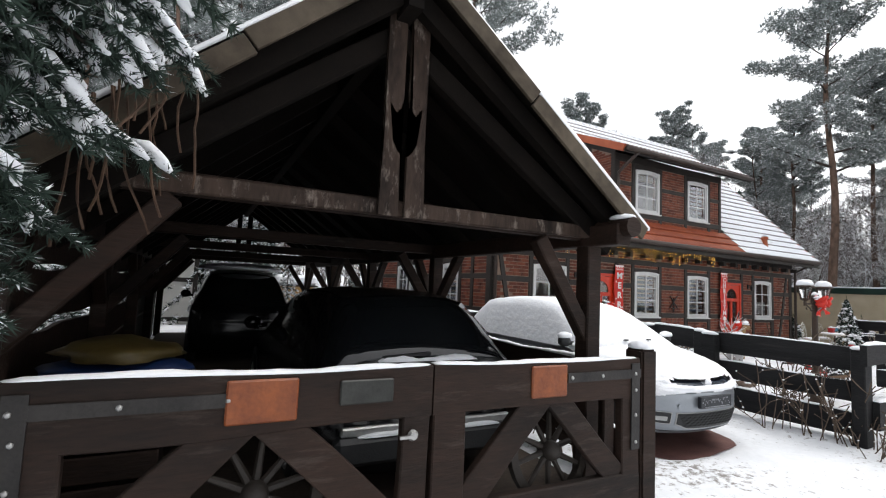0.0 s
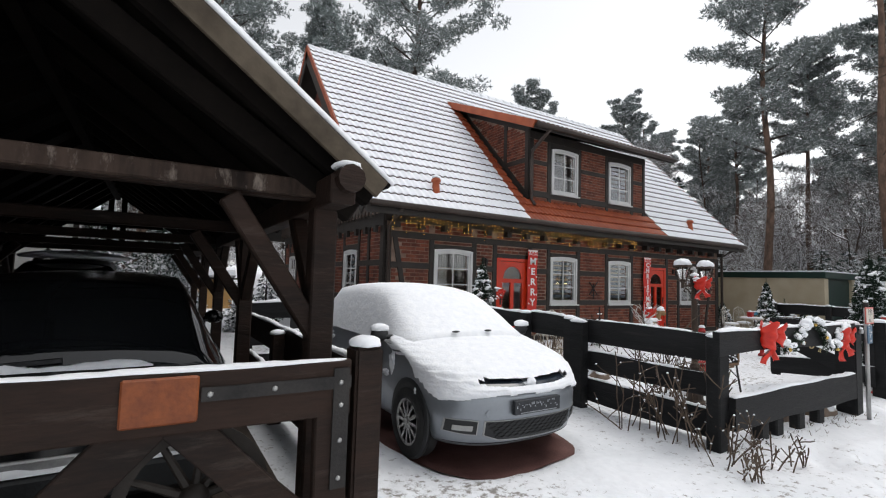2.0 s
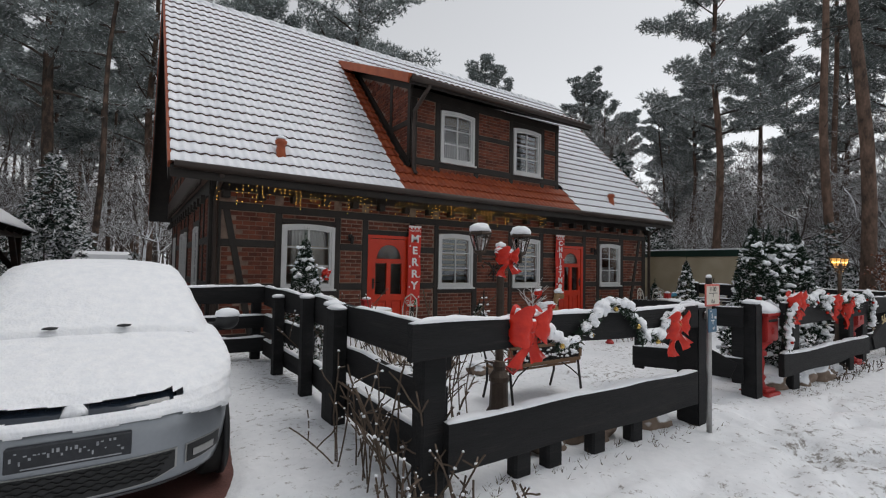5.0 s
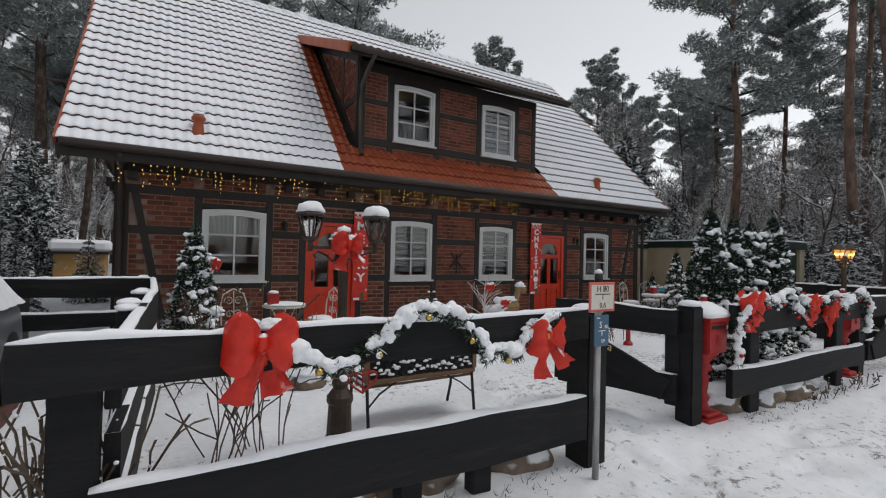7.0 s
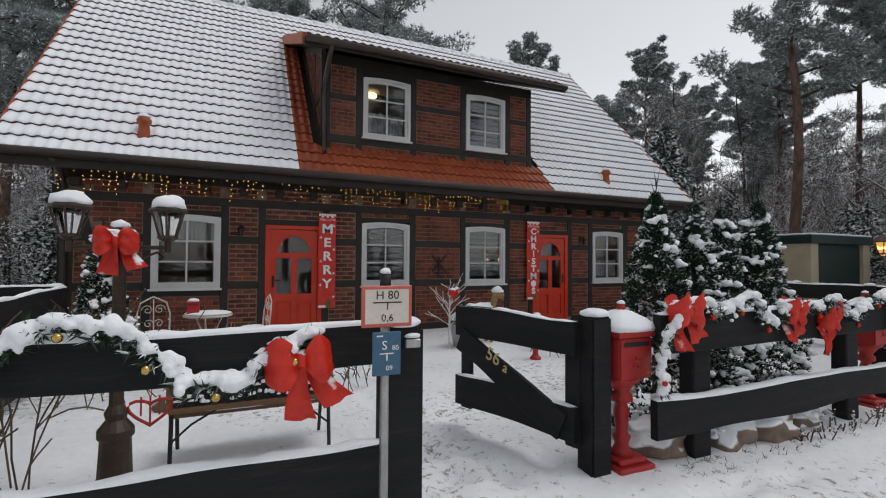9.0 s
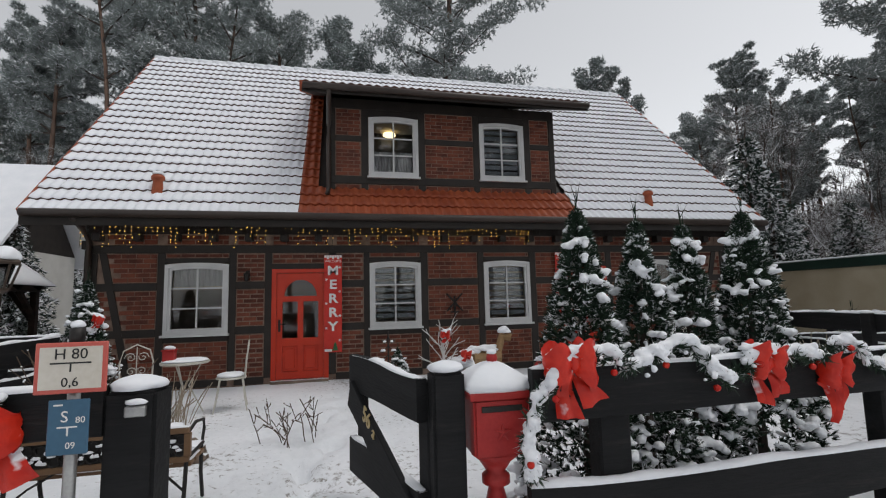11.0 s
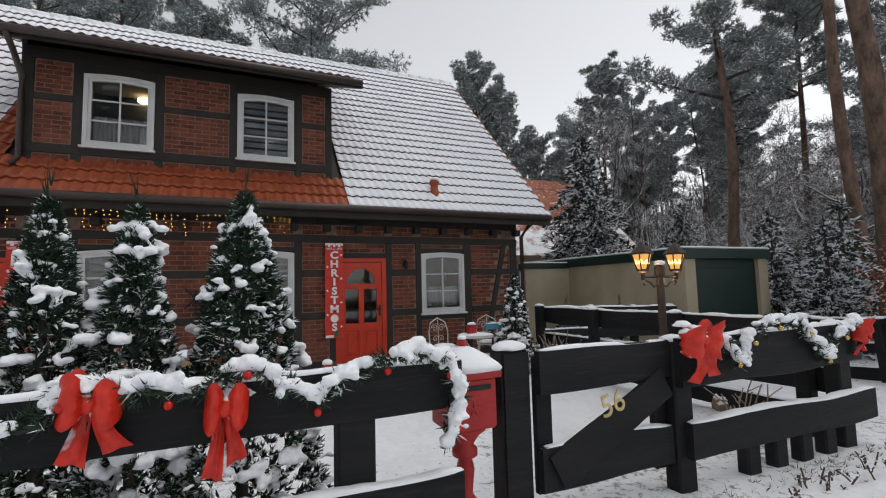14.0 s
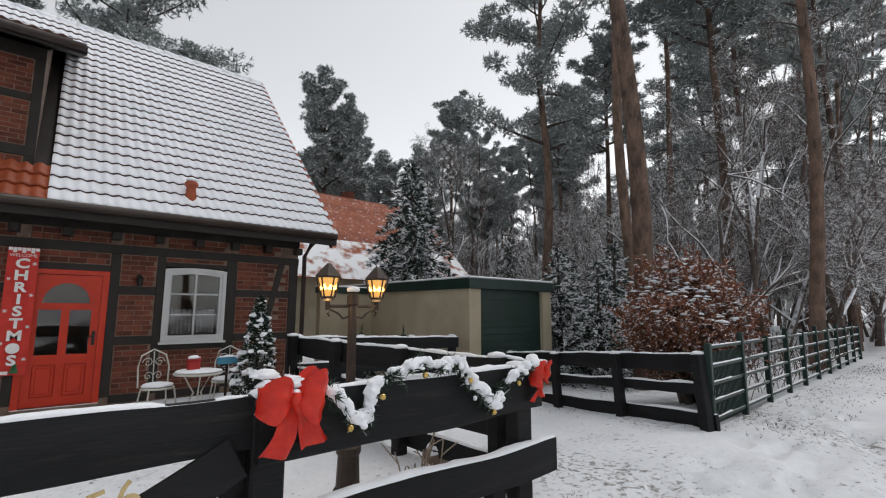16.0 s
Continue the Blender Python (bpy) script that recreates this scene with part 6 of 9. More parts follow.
def hull_ring(z):
    w, y0, y1, dp = level(z)
    e = 2 / 2.6
    pts = []
    for k in range(SEG + 1):
        a = -math.pi / 2 + math.pi * k / SEG
        c, q = math.cos(a), math.sin(a)
        pts.append((w * math.copysign(abs(q) ** e, q), y0 + dp * (1 - max(0.0, c) ** e), z))
    pts += [(w, y0 + dp + (y1 - 0.4 - y0 - dp) * k / 12, z) for k in range(1, 12)]
    for k in range(17):
        a = math.pi / 2 - math.pi * k / 16
        c, q = math.cos(a), math.sin(a)
        pts.append((w * math.copysign(abs(q) ** e, q), y1 - 0.4 * (1 - max(0.0, c) ** e), z))
    pts += [(-w, y1 - 0.4 + (y0 + dp - y1 + 0.4) * k / 12, z) for k in range(1, 12)]
    return pts


def nose(x, z, out=0.0):
    """A point on the front of the hull."""
    w, y0, y1, dp = level(z)
    return (x, y0 + dp * (1 - (1 - min(1, abs(x) / w) ** 2.6) ** (1 / 2.6)) - out, z)


def hull_mesh(bm):
    zs = sorted({round(a[0] + (b[0] - a[0]) * k / 3, 4) for a, b in zip(HULL, HULL[1:]) for k in range(4)})
    rings = [[bm.verts.new(p) for p in hull_ring(z)] for z in zs]
    n = len(rings[0])
    for a, b in zip(rings, rings[1:]):
        for k in range(n):
            bm.faces.new((a[k], a[(k + 1) % n], b[(k + 1) % n], b[k]))
    bm.faces.new(rings[0][::-1])
    bm.faces.new(rings[-1])


def nose_patch(name, x0, x1, low, high, out, mat, label="", n=20, m=4):
    """A plate that follows the rounded nose between two edge lines."""
    bm = bmesh.new()
    front, back = [], []
    for i in range(n + 1):
        x = x0 + (x1 - x0) * i / n
        za, zb = low(x), high(x)
        front.append([bm.verts.new(nose(x, za + (zb - za) * j / m, out)) for j in range(m + 1)])
        back.append([bm.verts.new(nose(x, za + (zb - za) * j / m, -0.02)) for j in range(m + 1)])
    for i in range(n):
        for j in range(m):
            bm.faces.new((front[i][j], front[i + 1][j], front[i + 1][j + 1], front[i][j + 1]))
        for j in (0, m):
            bm.faces.new((front[i][j], back[i][j], back[i + 1][j], front[i + 1][j]))
    for i in (0, n):
        for j in range(m):
            bm.faces.new((front[i][j], front[i][j + 1], back[i][j + 1], back[i][j]))
    return part(name, bm, mat, car, label, smooth=False)


def snow_edge(x, y):
    """The lower rim of the snow on the car's front and wings."""
    a = abs(x)
    ragged = 0.022 * noise.noise(Vector((x * 7, y * 7, 1))) + 0.014 * noise.noise(Vector((x * 23, y * 23, 4)))
    if y < 0.34:
        return 0.603 - 0.055 * max(0, (a - 0.42) / 0.36) ** 1.5 + ragged
    f = min(1, (y - 0.34) / 0.75)
    return 0.55 + 0.28 * f ** 0.8 + ragged * 1.6


def slot_gap(x, z):
    a = abs(x)
    mid = 0.683 + 0.035 * a
    return 0.075 < a < 0.47 and abs(z - mid) < 0.021 * min(1, (a - 0.06) / 0.06) * min(1, (0.49 - a) / 0.1)


def snow_shell(bm):
    zs = [0.50 + 0.455 * k / 110 for k in range(111)]
    rows = []
    for z in zs:
        ring = hull_ring(z)
        row = []
        for k in range(len(ring)):
            p, q, o = Vector(ring[k]), Vector(ring[(k + 1) % len(ring)]), Vector(ring[k - 1])
            t = (q - o).normalized()
            side = Vector((t.y, -t.x, 0))
            steep = 0.35 if p.y < 0.15 else 0.9
            nrm = (side + Vector((0, 0, steep if z > 0.62 else 0.15))).normalized()
            d = z - snow_edge(p.x, p.y) if p.y < 1.25 else -1
            if p.y < 0.4 and slot_gap(p.x, z):
                d = -1
            thick = 0.03 + 0.03 * min(1, max(0, (z - 0.66) / 0.1))
            lumpy = 1 + 0.35 * noise.noise(p * 16) * (1 if z < 0.75 else 0.1) + 0.18 * noise.noise(p * 40) * (1 if z < 0.72 else 0.05)
            row.append((p + nrm * (0.004 + thick * lumpy * min(1, max(0, d) / 0.03) ** 0.5), d > 0))
        rows.append(row)
    made = {}

    def vert(i, k):
        if (i, k) not in made:
            made[(i, k)] = bm.verts.new(rows[i][k][0])
        return made[(i, k)]
    n = len(rows[0])
    for i in range(len(rows) - 1):
        for k in range(n):
            c = ((i, k), (i, (k + 1) % n), (i + 1, (k + 1) % n), (i + 1, k))
            if all(rows[a][b][1] for a, b in c):
                bm.faces.new([vert(*q) for q in c])


def cabin_section(s, grow=0.0):
    y, w, zt = s
    base = 0.80 if 1.0 < y < 3.75 else 0.74
    lo = min(0.91, zt - 0.05)
    k = lambda f: base + (w - base) * f
    h = zt - lo
    return [(base + grow, lo), (k(0.5) + grow, lo + h * 0.45), (k(0.9) + grow, lo + h * 0.8), (w * 0.93 + grow, zt - 0.03 * min(1, h * 3) + grow * 0.7), (w * 0.7, zt - 0.006 + grow), (w * 0.35, zt + 0.008 + grow), (0, zt + 0.012 + grow)]


def wheel(parent, x, y, r, side, rim_mat):
    w = new("wheel")
    w.parent = parent
    w.matrix_basis = pose(x, y, r - 0.03, 0, 90 * side, 0)
    bm = bmesh.new()
    lathe(bm, [(r * 0.66, -0.09), (r * 0.96, -0.09), (r, -0.06), (r, 0.06), (r * 0.96, 0.09), (r * 0.68, 0.095), (r * 0.64, 0.06)], 28)
    part("tyre", bm, TYRE, w, smooth=True)
    bm = bmesh.new()
    lathe(bm, [(r * 0.66, 0.075), (r * 0.66, 0.09), (r * 0.60, 0.085), (r * 0.58, 0.05)], 28)
    lathe(bm, [(r * 0.14, 0.05), (r * 0.16, 0.085), (r * 0.10, 0.095)], 14)
    for k in range(12):
        a = k * math.tau / 12
        m = Matrix.Rotation(a, 4, "Z")
        box(bm, r * 0.12, r * 0.62, -0.013, 0.013, 0.06, 0.085, m)
    part("rim", bm, rim_mat, w, "grey multi-spoke wheel trim")
    return w


def car_shell(label, paint, x, y, turn, snowy):
    c = thing("car", x, y, 0, label, "car", turn=turn)
    bm = bmesh.new()
    hull_mesh(bm)
    ob = part("body", bm, paint, c, smooth=True)
    bm = bmesh.new()
    loft(bm, CABIN, cabin_section)
    part("cabin", bm, DARKGLASS, c, "dark glazed cabin", smooth=True)
    bm = bmesh.new()
    rr = [s for s in CABIN if 1.85 < s[0] < 3.5]
    loft(bm, rr, lambda s: [(q[0] * 1.004, q[1] + 0.006) for q in cabin_section(s)[3:]], cap=False)
    part("roof", bm, paint, c, smooth=True)
    for wy in (0.74, 3.2):
        for s in (-1, 1):
            bm = bmesh.new()
            lathe(bm, [(0.35, -0.02), (0.35, 0.012), (0.30, 0.014)], 28)
            bmesh.ops.transform(bm, matrix=pose(s * 0.836, wy, 0.31, 0, 90 * s, 0), verts=bm.verts[:])
            part("wheel_arch", bm, PLASTIC, c, smooth=True)
            wheel(c, s * 0.775, wy, 0.305, s, STEEL)
    for s in (-1, 1):
        bm = bmesh.new()
        lump(bm, (s * 0.95, 1.22, 1.0), (0.10, 0.06, 0.075), 2, 2, 0.1, False)
        box(bm, min(s * 0.8, s * 0.92), max(s * 0.8, s * 0.92), 1.2, 1.26, 0.95, 0.99)
        part("mirror", bm, paint if not snowy else PLASTIC, c, smooth=True)
    return c


car = car_shell("silver hatchback caked in snow on a bare patch of paving", SILVER, 4.62, 2.93, 0, True)
car.scale = (0.915, 0.95, 0.955)
# snow over bonnet, windscreen, roof and side windows
bm = bmesh.new()
def snow_cabin(s):
    h = cabin_section(s, 0.035)
    return [(x + 0.012 * noise.noise(Vector((x * 9, s[0] * 8, z * 9))), z + 0.012 * noise.noise(Vector((x * 7, s[0] * 6, 3)))) for x, z in h[:-1]] + [h[-1]]
fine = []
for a, b in zip(CABIN, CABIN[1:]):
    for k in range(4):
        fine.append(tuple(a[i] + (b[i] - a[i]) * k / 4 for i in range(3)))
fine.append(CABIN[-1])
loft(bm, fine, snow_cabin)
part("snow_cover", bm, SNOW_FINE, car, "thick snow over windscreen, roof and side windows", smooth=True)
bm = bmesh.new()
snow_shell(bm)
part("snow_bonnet", bm, SNOW_FINE, car, "thick snow over bonnet and headlamps with a ragged rim", smooth=True)
bm = bmesh.new()
for y, z, a, b in ((1.25, 0.62, 0.07, 0.03), (1.5, 0.52, 0.13, 0.025), (2.1, 0.6, 0.08, 0.04), (1.12, 0.74, 0.05, 0.10), (0.62, 0.5, 0.03, 0.09), (3.0, 0.8, 0.1, 0.05)):
    lump(bm, (-0.842, y, z), (0.016, a, b), y, 3, 0.9, False)
tagged(part("snow_patch", bm, SNOW_FINE, car, "patches of stuck snow", smooth=True), kind="stuff")
# glossy black whose blue tint is sky reflection put into the base colour
GLOSSBLACK = material("sky_tinted_black_trim", (0.012, 0.018, 0.028), (0.022, 0.03, 0.044), 5.0, 0.12, 0.05, 60.0, spec=0.6)
for s in (-1, 1):
    bm = bmesh.new()
    lump(bm, (s * 0.95, 1.215, 1.055), (0.105, 0.07, 0.05), 5)
    part("snow_cap", bm, SNOW, car, smooth=True)
    nose_patch("grille_slot", s * 0.06, s * 0.49, lambda x: 0.655 + 0.035 * abs(x), lambda x: 0.71 + 0.035 * abs(x), 0.006, GLOSSBLACK, "narrow glossy black grille slot, tinted blue for reflected sky")
    nose_patch("fog_rim", s * 0.545, s * 0.765, lambda x: 0.30 + 0.10 * max(0, abs(x) - 0.62), lambda x: 0.425 - 0.10 * max(0, 0.62 - abs(x)), 0.008, STEEL, "bright rim of the fog lamp bay")
    nose_patch("fog_housing", s * 0.555, s * 0.757, lambda x: 0.307 + 0.10 * max(0, abs(x) - 0.62), lambda x: 0.419 - 0.10 * max(0, 0.62 - abs(x)), 0.012, PLASTIC, "grey-black fog lamp bay")
    nose_patch("fog_lamp", s * 0.59, s * 0.72, lambda x: 0.335, lambda x: 0.378, 0.020, STEEL, "clear fog lamp")
    bm = bmesh.new()
    lathe(bm, [(0.028, 0), (0.03, 0.003), (0.027, 0.005)], 18)
    bmesh.ops.transform(bm, matrix=Matrix.Translation(nose(s * 0.47, 0.475, 0.0)) @ Matrix.Rotation(radians(90), 4, "X"), verts=bm.verts[:])
    if s < 0:
        part("tow_cap", bm, SILVER, car, "round cover of the towing eye")
    else:
        bm.free()
nose_patch("grille_rim", -0.50, 0.50, lambda x: 0.243 + 0.05 * x * x + 0.30 * max(0, abs(x) - 0.36), lambda x: 0.418, 0.008, STEEL, "bright rim of the lower grille", 40)
nose_patch("lower_grille", -0.488, 0.488, lambda x: 0.253 + 0.05 * x * x + 0.30 * max(0, abs(x) - 0.36), lambda x: 0.410, 0.014, PLASTIC, "black honeycomb lower grille", 40)
for k in range(5):
    zc = 0.285 + k * 0.027
    half = 0.40 + 0.018 * k
    nose_patch("grille_bar", -half, half, lambda x: zc - 0.003 + 0.006 * math.sin(x * 95 + k * 3.14), lambda x: zc + 0.005 + 0.006 * math.sin(x * 95 + k * 3.14), 0.022, TYRE, "", 120, 1)
nose_patch("bumper_seam", -0.80, 0.80, lambda x: 0.222, lambda x: 0.229, 0.003, PLASTIC, "", 48, 1)
bm = bmesh.new()
lump(bm, nose(0, 0.685, 0.03), (0.055, 0.02, 0.05), 2, 3, 0.35, False)
part("badge", bm, SNOW_FINE, car, "round badge caked with snow", smooth=True)
PLATE = material("dark_number_plate", (0.012, 0.014, 0.018), (0.024, 0.027, 0.033), 20.0, 0.4, 0.1, 60.0)
PALE = material("pale_print", (0.2, 0.21, 0.23), (0.34, 0.35, 0.37), 20.0, 0.6, 0.0, 60.0)
boxed("number_plate", -0.265, 0.265, -0.07, -0.03, 0.462, 0.578, PLATE, car, "dark number plate with unreadable marks", bevel=0.004)
rr = random.Random(4)
for k in range(26):
    x = -0.245 + k * 0.0185
    z = rr.choice((0.495, 0.515, 0.535, 0.55))
    boxed("plate_mark", x, x + rr.uniform(0.007, 0.015), -0.073, -0.0695, z, z + rr.choice((0.006, 0.012, 0.02)), PALE, car)
boxed("plate_mark", -0.2, 0.22, -0.0735, -0.0695, 0.472, 0.478, PALE, car)
for k in (-0.22, 0.2):
    bm = bmesh.new()
    lump(bm, (k, 0.915, 1.035), (0.05, 0.02, 0.012), 3, 1, 0.2, False)
    part("wiper", bm, PLASTIC, car)
# bare paving under the car
pts = []
for k in range(64):
    a = k * math.tau / 64
    c, s = math.cos(a), math.sin(a)
    e = 1 / (abs(c / 0.88) ** 4 + abs(s / 1.98) ** 4) ** 0.25
    e *= 1 + 0.05 * noise.noise(Vector((c * 3, s * 3, 8)))
    pts.append((4.66 + c * e, 4.9 + s * e, -0.034))
bm = bmesh.new()
bm.faces.new([bm.verts.new(p) for p in pts])
tagged(part("paving", bm, PAVING), "bare red-brown paving under the parked car", "paving", kind="structure")

# black hatchback in the carport, its tail to the lane
dark = car_shell("black hatchback parked in the dark carport", BLACKCAR, 1.55, 6.98, 180, False)
boxed("rear_wiper", -0.06, 0.30, 3.86, 3.90, 1.0, 1.02, PLASTIC, dark, m=Matrix.Rotation(0.06, 4, "Y"))
boxed("number_plate", -0.26, 0.26, 3.95, 3.985, 0.62, 0.73, PALE, dark, "pale number plate", bevel=0.004)
boxed("bumper_trim", -0.66, 0.66, 3.94, 3.99, 0.50, 0.56, STEEL, dark, "bright bumper strip", bevel=0.01)
boxed("bumper", -0.7, 0.7, 3.9, 4.03, 0.32, 0.50, PLASTIC, dark, bevel=0.03)
bm = bmesh.new()
snow_ridge(bm, 1.1, 0.09, 0.03, 3, Matrix.Translation((-0.55, 3.98, 0.5)))
part("snow_line", bm, SNOW, dark, "line of blown snow", smooth=True)
bm = bmesh.new()
snow_ridge(bm, 0.8, 0.10, 0.05, 5, Matrix.Translation((-0.4, 3.87, 0.965)))
part("snow_line", bm, SNOW, dark, smooth=True)
# a second dark vehicle farther in
van = car_shell("black off-roader with a snowy roof rack behind the hatchback", BLACKCAR, 0.75, 12.6, 180, False)
van.scale = (1.0, 1.0, 1.12)
bm = bmesh.new()
lump(bm, (0, 2.6, 1.5), (0.75, 0.9, 0.09), 2, 3, 0.1)
part("snow_slab", bm, SNOW, van, "slab of snow on the roof", smooth=True)
# crate with folded tarpaulins by the carport's side
crate = thing("crate", -0.42, 3.45, 0, "dark wooden crate with blue and yellow tarpaulins folded on it", "crate")
for k in range(5):
    boxed("slat", -0.24, 0.3, -0.3, -0.27, 0.02 + k * 0.17, 0.16 + k * 0.17, BROWN, crate, bevel=0.006)
boxed("body", -0.24, 0.3, -0.265, 0.35, 0.0, 0.86, ROOFWOOD, crate)
TARPB = material("blue_tarpaulin", (0.003, 0.014, 0.06), (0.008, 0.03, 0.11), 4.0, 0.5, 0.5, 20.0)
TARPY = material("yellow_tarpaulin", (0.06, 0.042, 0.012), (0.10, 0.07, 0.02), 4.0, 0.5, 0.5, 20.0)
for nm, m_, z, w in (("blue_fold", TARPB, 0.92, 0.36), ("yellow_fold", TARPY, 1.02, 0.32)):
    bm = bmesh.new()
    lump(bm, (0.05, 0, z), (w, 0.32, 0.08), z * 9, 3, 0.35)
    part(nm, bm, m_, crate, smooth=True)

# ---- garage, neighbour's house and the green fence ----
garage = thing("garage", 21.62, 6.85, -0.25, "flat-roofed cream garage with dark green door and fascia", "garage")
GW, GD, GH = 2.75, 6.2, 2.36
boxed("wall", 0, 0.2, 0, GD, 0, GH - 0.18, PLASTER, garage, "cream plastered wall")
boxed("wall", GW - 0.2, GW, 0, GD, 0, GH - 0.18, PLASTER, garage)
boxed("wall", 0.2, GW - 0.2, GD - 0.2, GD, 0, GH - 0.18, PLASTER, garage)
boxed("wall", 0.2, 0.33, 0, 0.2, 0, GH - 0.18, PLASTER, garage)
boxed("wall", GW - 0.33, GW - 0.2, 0, 0.2, 0, GH - 0.18, PLASTER, garage)
gdoor = boxed("door", 0.33, GW - 0.33, 0.10, 0.13, 0.0, GH - 0.18, GREEN, garage, "dark green ribbed garage door")
for k in range(14):
    z = 0.02 + k * 0.15
    boxed("slat", 0.34, GW - 0.34, 0.08, 0.10, z, z + 0.142, GREEN, gdoor)
boxed("fascia", -0.06, GW + 0.06, -0.06, GD + 0.06, GH - 0.18, GH + 0.04, GREEN, garage, "dark green fascia", bevel=0.01)
boxed("snow_cover", -0.05, GW + 0.05, -0.05, GD + 0.05, GH + 0.042, GH + 0.085, SNOW, garage, "thin snow on the flat roof", bevel=0.02)
# long wall continuing the garage towards the back
yard = thing("yard_wall", 20.15, 10.6, -0.1, "cream yard wall with a green coping beside the garage", "wall")
bm = bmesh.new()
box(bm, 0, 1.5, 0, 0.2, 0, 2.0)
part("face", bm, PLASTER, yard)
boxed("coping", -0.03, 1.52, -0.04, 0.24, 2.0, 2.15, GREEN, yard, "green coping")
boxed("snow_cover", -0.03, 1.52, -0.04, 0.24, 2.152, 2.185, SNOW, yard, bevel=0.01)

house2 = thing("neighbour_house", 30.0, 25.0, 0, "cream neighbouring house with a half-snowy orange tile roof", "house")
hx0, hx1, hy0, hy1, hz, hr = -6.5, 3.6, -5.2, 5.2, 3.3, 8.3
bm = bmesh.new()
box(bm, hx0, hx1, hy0, hy1, -0.3, hz)
part("wall", bm, PLASTER, house2, "cream rendered wall")
for xx, nm in ((hx0, 0), (hx1 - 0.3, 1)):
    bm = bmesh.new()
    pts = [(hy0, hz + 0.002), (hy1, hz + 0.002), (0, hr - 0.25)]
    a = [bm.verts.new((xx, y, z)) for y, z in pts]
    b = [bm.verts.new((xx + 0.3, y, z)) for y, z in pts]
    bm.faces.new(a[::-1])
    bm.faces.new(b)
    for k in range(3):
        bm.faces.new((a[k], a[(k + 1) % 3], b[(k + 1) % 3], b[k]))
    part("gable", bm, PLASTER, house2)
ROOF2 = material("orange_tiles_dusted", (0.20, 0.05, 0.026), (0.32, 0.10, 0.05), 2.0, 0.8, 0.5, 20.0, vary=0.3, snow=-0.02, snow_scale=6.0)
ROOF3 = material("snowed_orange_tiles", (0.24, 0.06, 0.03), (0.36, 0.11, 0.05), 2.0, 0.8, 0.5, 20.0, snow=0.2, snow_scale=1.6)
for sgn in (-1, 1):
    L = math.hypot(5.7, hr - hz + 0.4)
    a = math.atan2(hr - hz + 0.4, 5.7)
    for r in range(15):
        bm = bmesh.new()
        m = Matrix.Translation((0, sgn * 5.7, hz - 0.4)) @ Matrix.Rotation(a if sgn < 0 else -a, 4, "X")
        y0, y1 = r * L / 15, (r + 1) * L / 15 + 0.02
        if sgn > 0:
            y0, y1 = -y1, -y0
        box(bm, hx0 - 0.5, hx1 + 0.6, y0, y1, 0.0, 0.05, m)
        part("roof_course", bm, ROOF2 if r > 5 else ROOF3, house2, "orange tiles dusted with snow" if r > 5 else "tiles under patchy snow")
for x, z in ((-4.5, 1.2), (-1.5, 1.2), (1.6, 1.2)):
    w = boxed("window", x - 0.55, x + 0.55, hy0 - 0.03, hy0 + 0.1, z, z + 1.2, WHITE, house2, "white-framed window")
    boxed("pane", x - 0.46, x + 0.46, hy0 - 0.045, hy0 - 0.028, z + 0.09, z + 1.1, DARKGLASS, w)
boxed("chimney", -1.2, -0.6, 0.4, 1.0, hr - 1.0, hr + 0.6, BRICKS, house2, "brick chimney")

# small yellow shed and low house behind the garden on the west
shed = thing("garden_shed", 3.95, 21.6, 0, "small yellow wooden shed with a snowy roof", "shed")
YELLOW = material("yellow_boards", (0.36, 0.2, 0.07), (0.46, 0.28, 0.11), 3.0, 0.8, 0.4, 30.0)
for k in range(6):
    boxed("board", -0.75, 0.75, -0.03, 0.0, 0.02 + k * 0.2, 0.205 + k * 0.2, YELLOW, shed)
boxed("body", -0.75, 0.75, 0.0, 1.4, 0.0, 1.22, YELLOW, shed)
boxed("roof", -0.9, 0.9, -0.2, 1.6, 1.225, 1.3, TIMBER, shed)
boxed("snow_cover", -0.9, 0.9, -0.2, 1.6, 1.302, 1.75, SNOW, shed, "thick snow on the roof", bevel=0.12)

# dark green steel fence along the wood
gf = thing("green_fence", 21.5, 2.36, -0.05, "dark green steel fence with posts and rails along the wood", "fence")
gf.matrix_basis = run_matrix(21.5, 2.32, 36, 2.75, -0.05)
for k in range(11):
    boxed("post", k * 1.35 - 0.04, k * 1.35 + 0.04, -0.04, 0.04, 0, 1.22 if k % 2 else 1.12, GREEN, gf, bevel=0.01)
for z in (1.04, 0.8, 0.58, 0.36, 0.14):
    boxed("rail", 0, 13.5, -0.02, 0.02, z, z + 0.045, GREEN, gf, bevel=0.008)
    bm = bmesh.new()
    snow_ridge(bm, 13.5, 0.045, 0.018, z * 7, Matrix.Translation((0, 0, z + 0.045)), 0, 0, 0.35)
    part("snow_line", bm, SNOW, gf, smooth=True)
for k in range(26):
    boxed("bar", 0.1 + k * 0.05, 0.11 + k * 0.05, -0.006, 0.006, 0.1, 1.0, GREEN, gf)

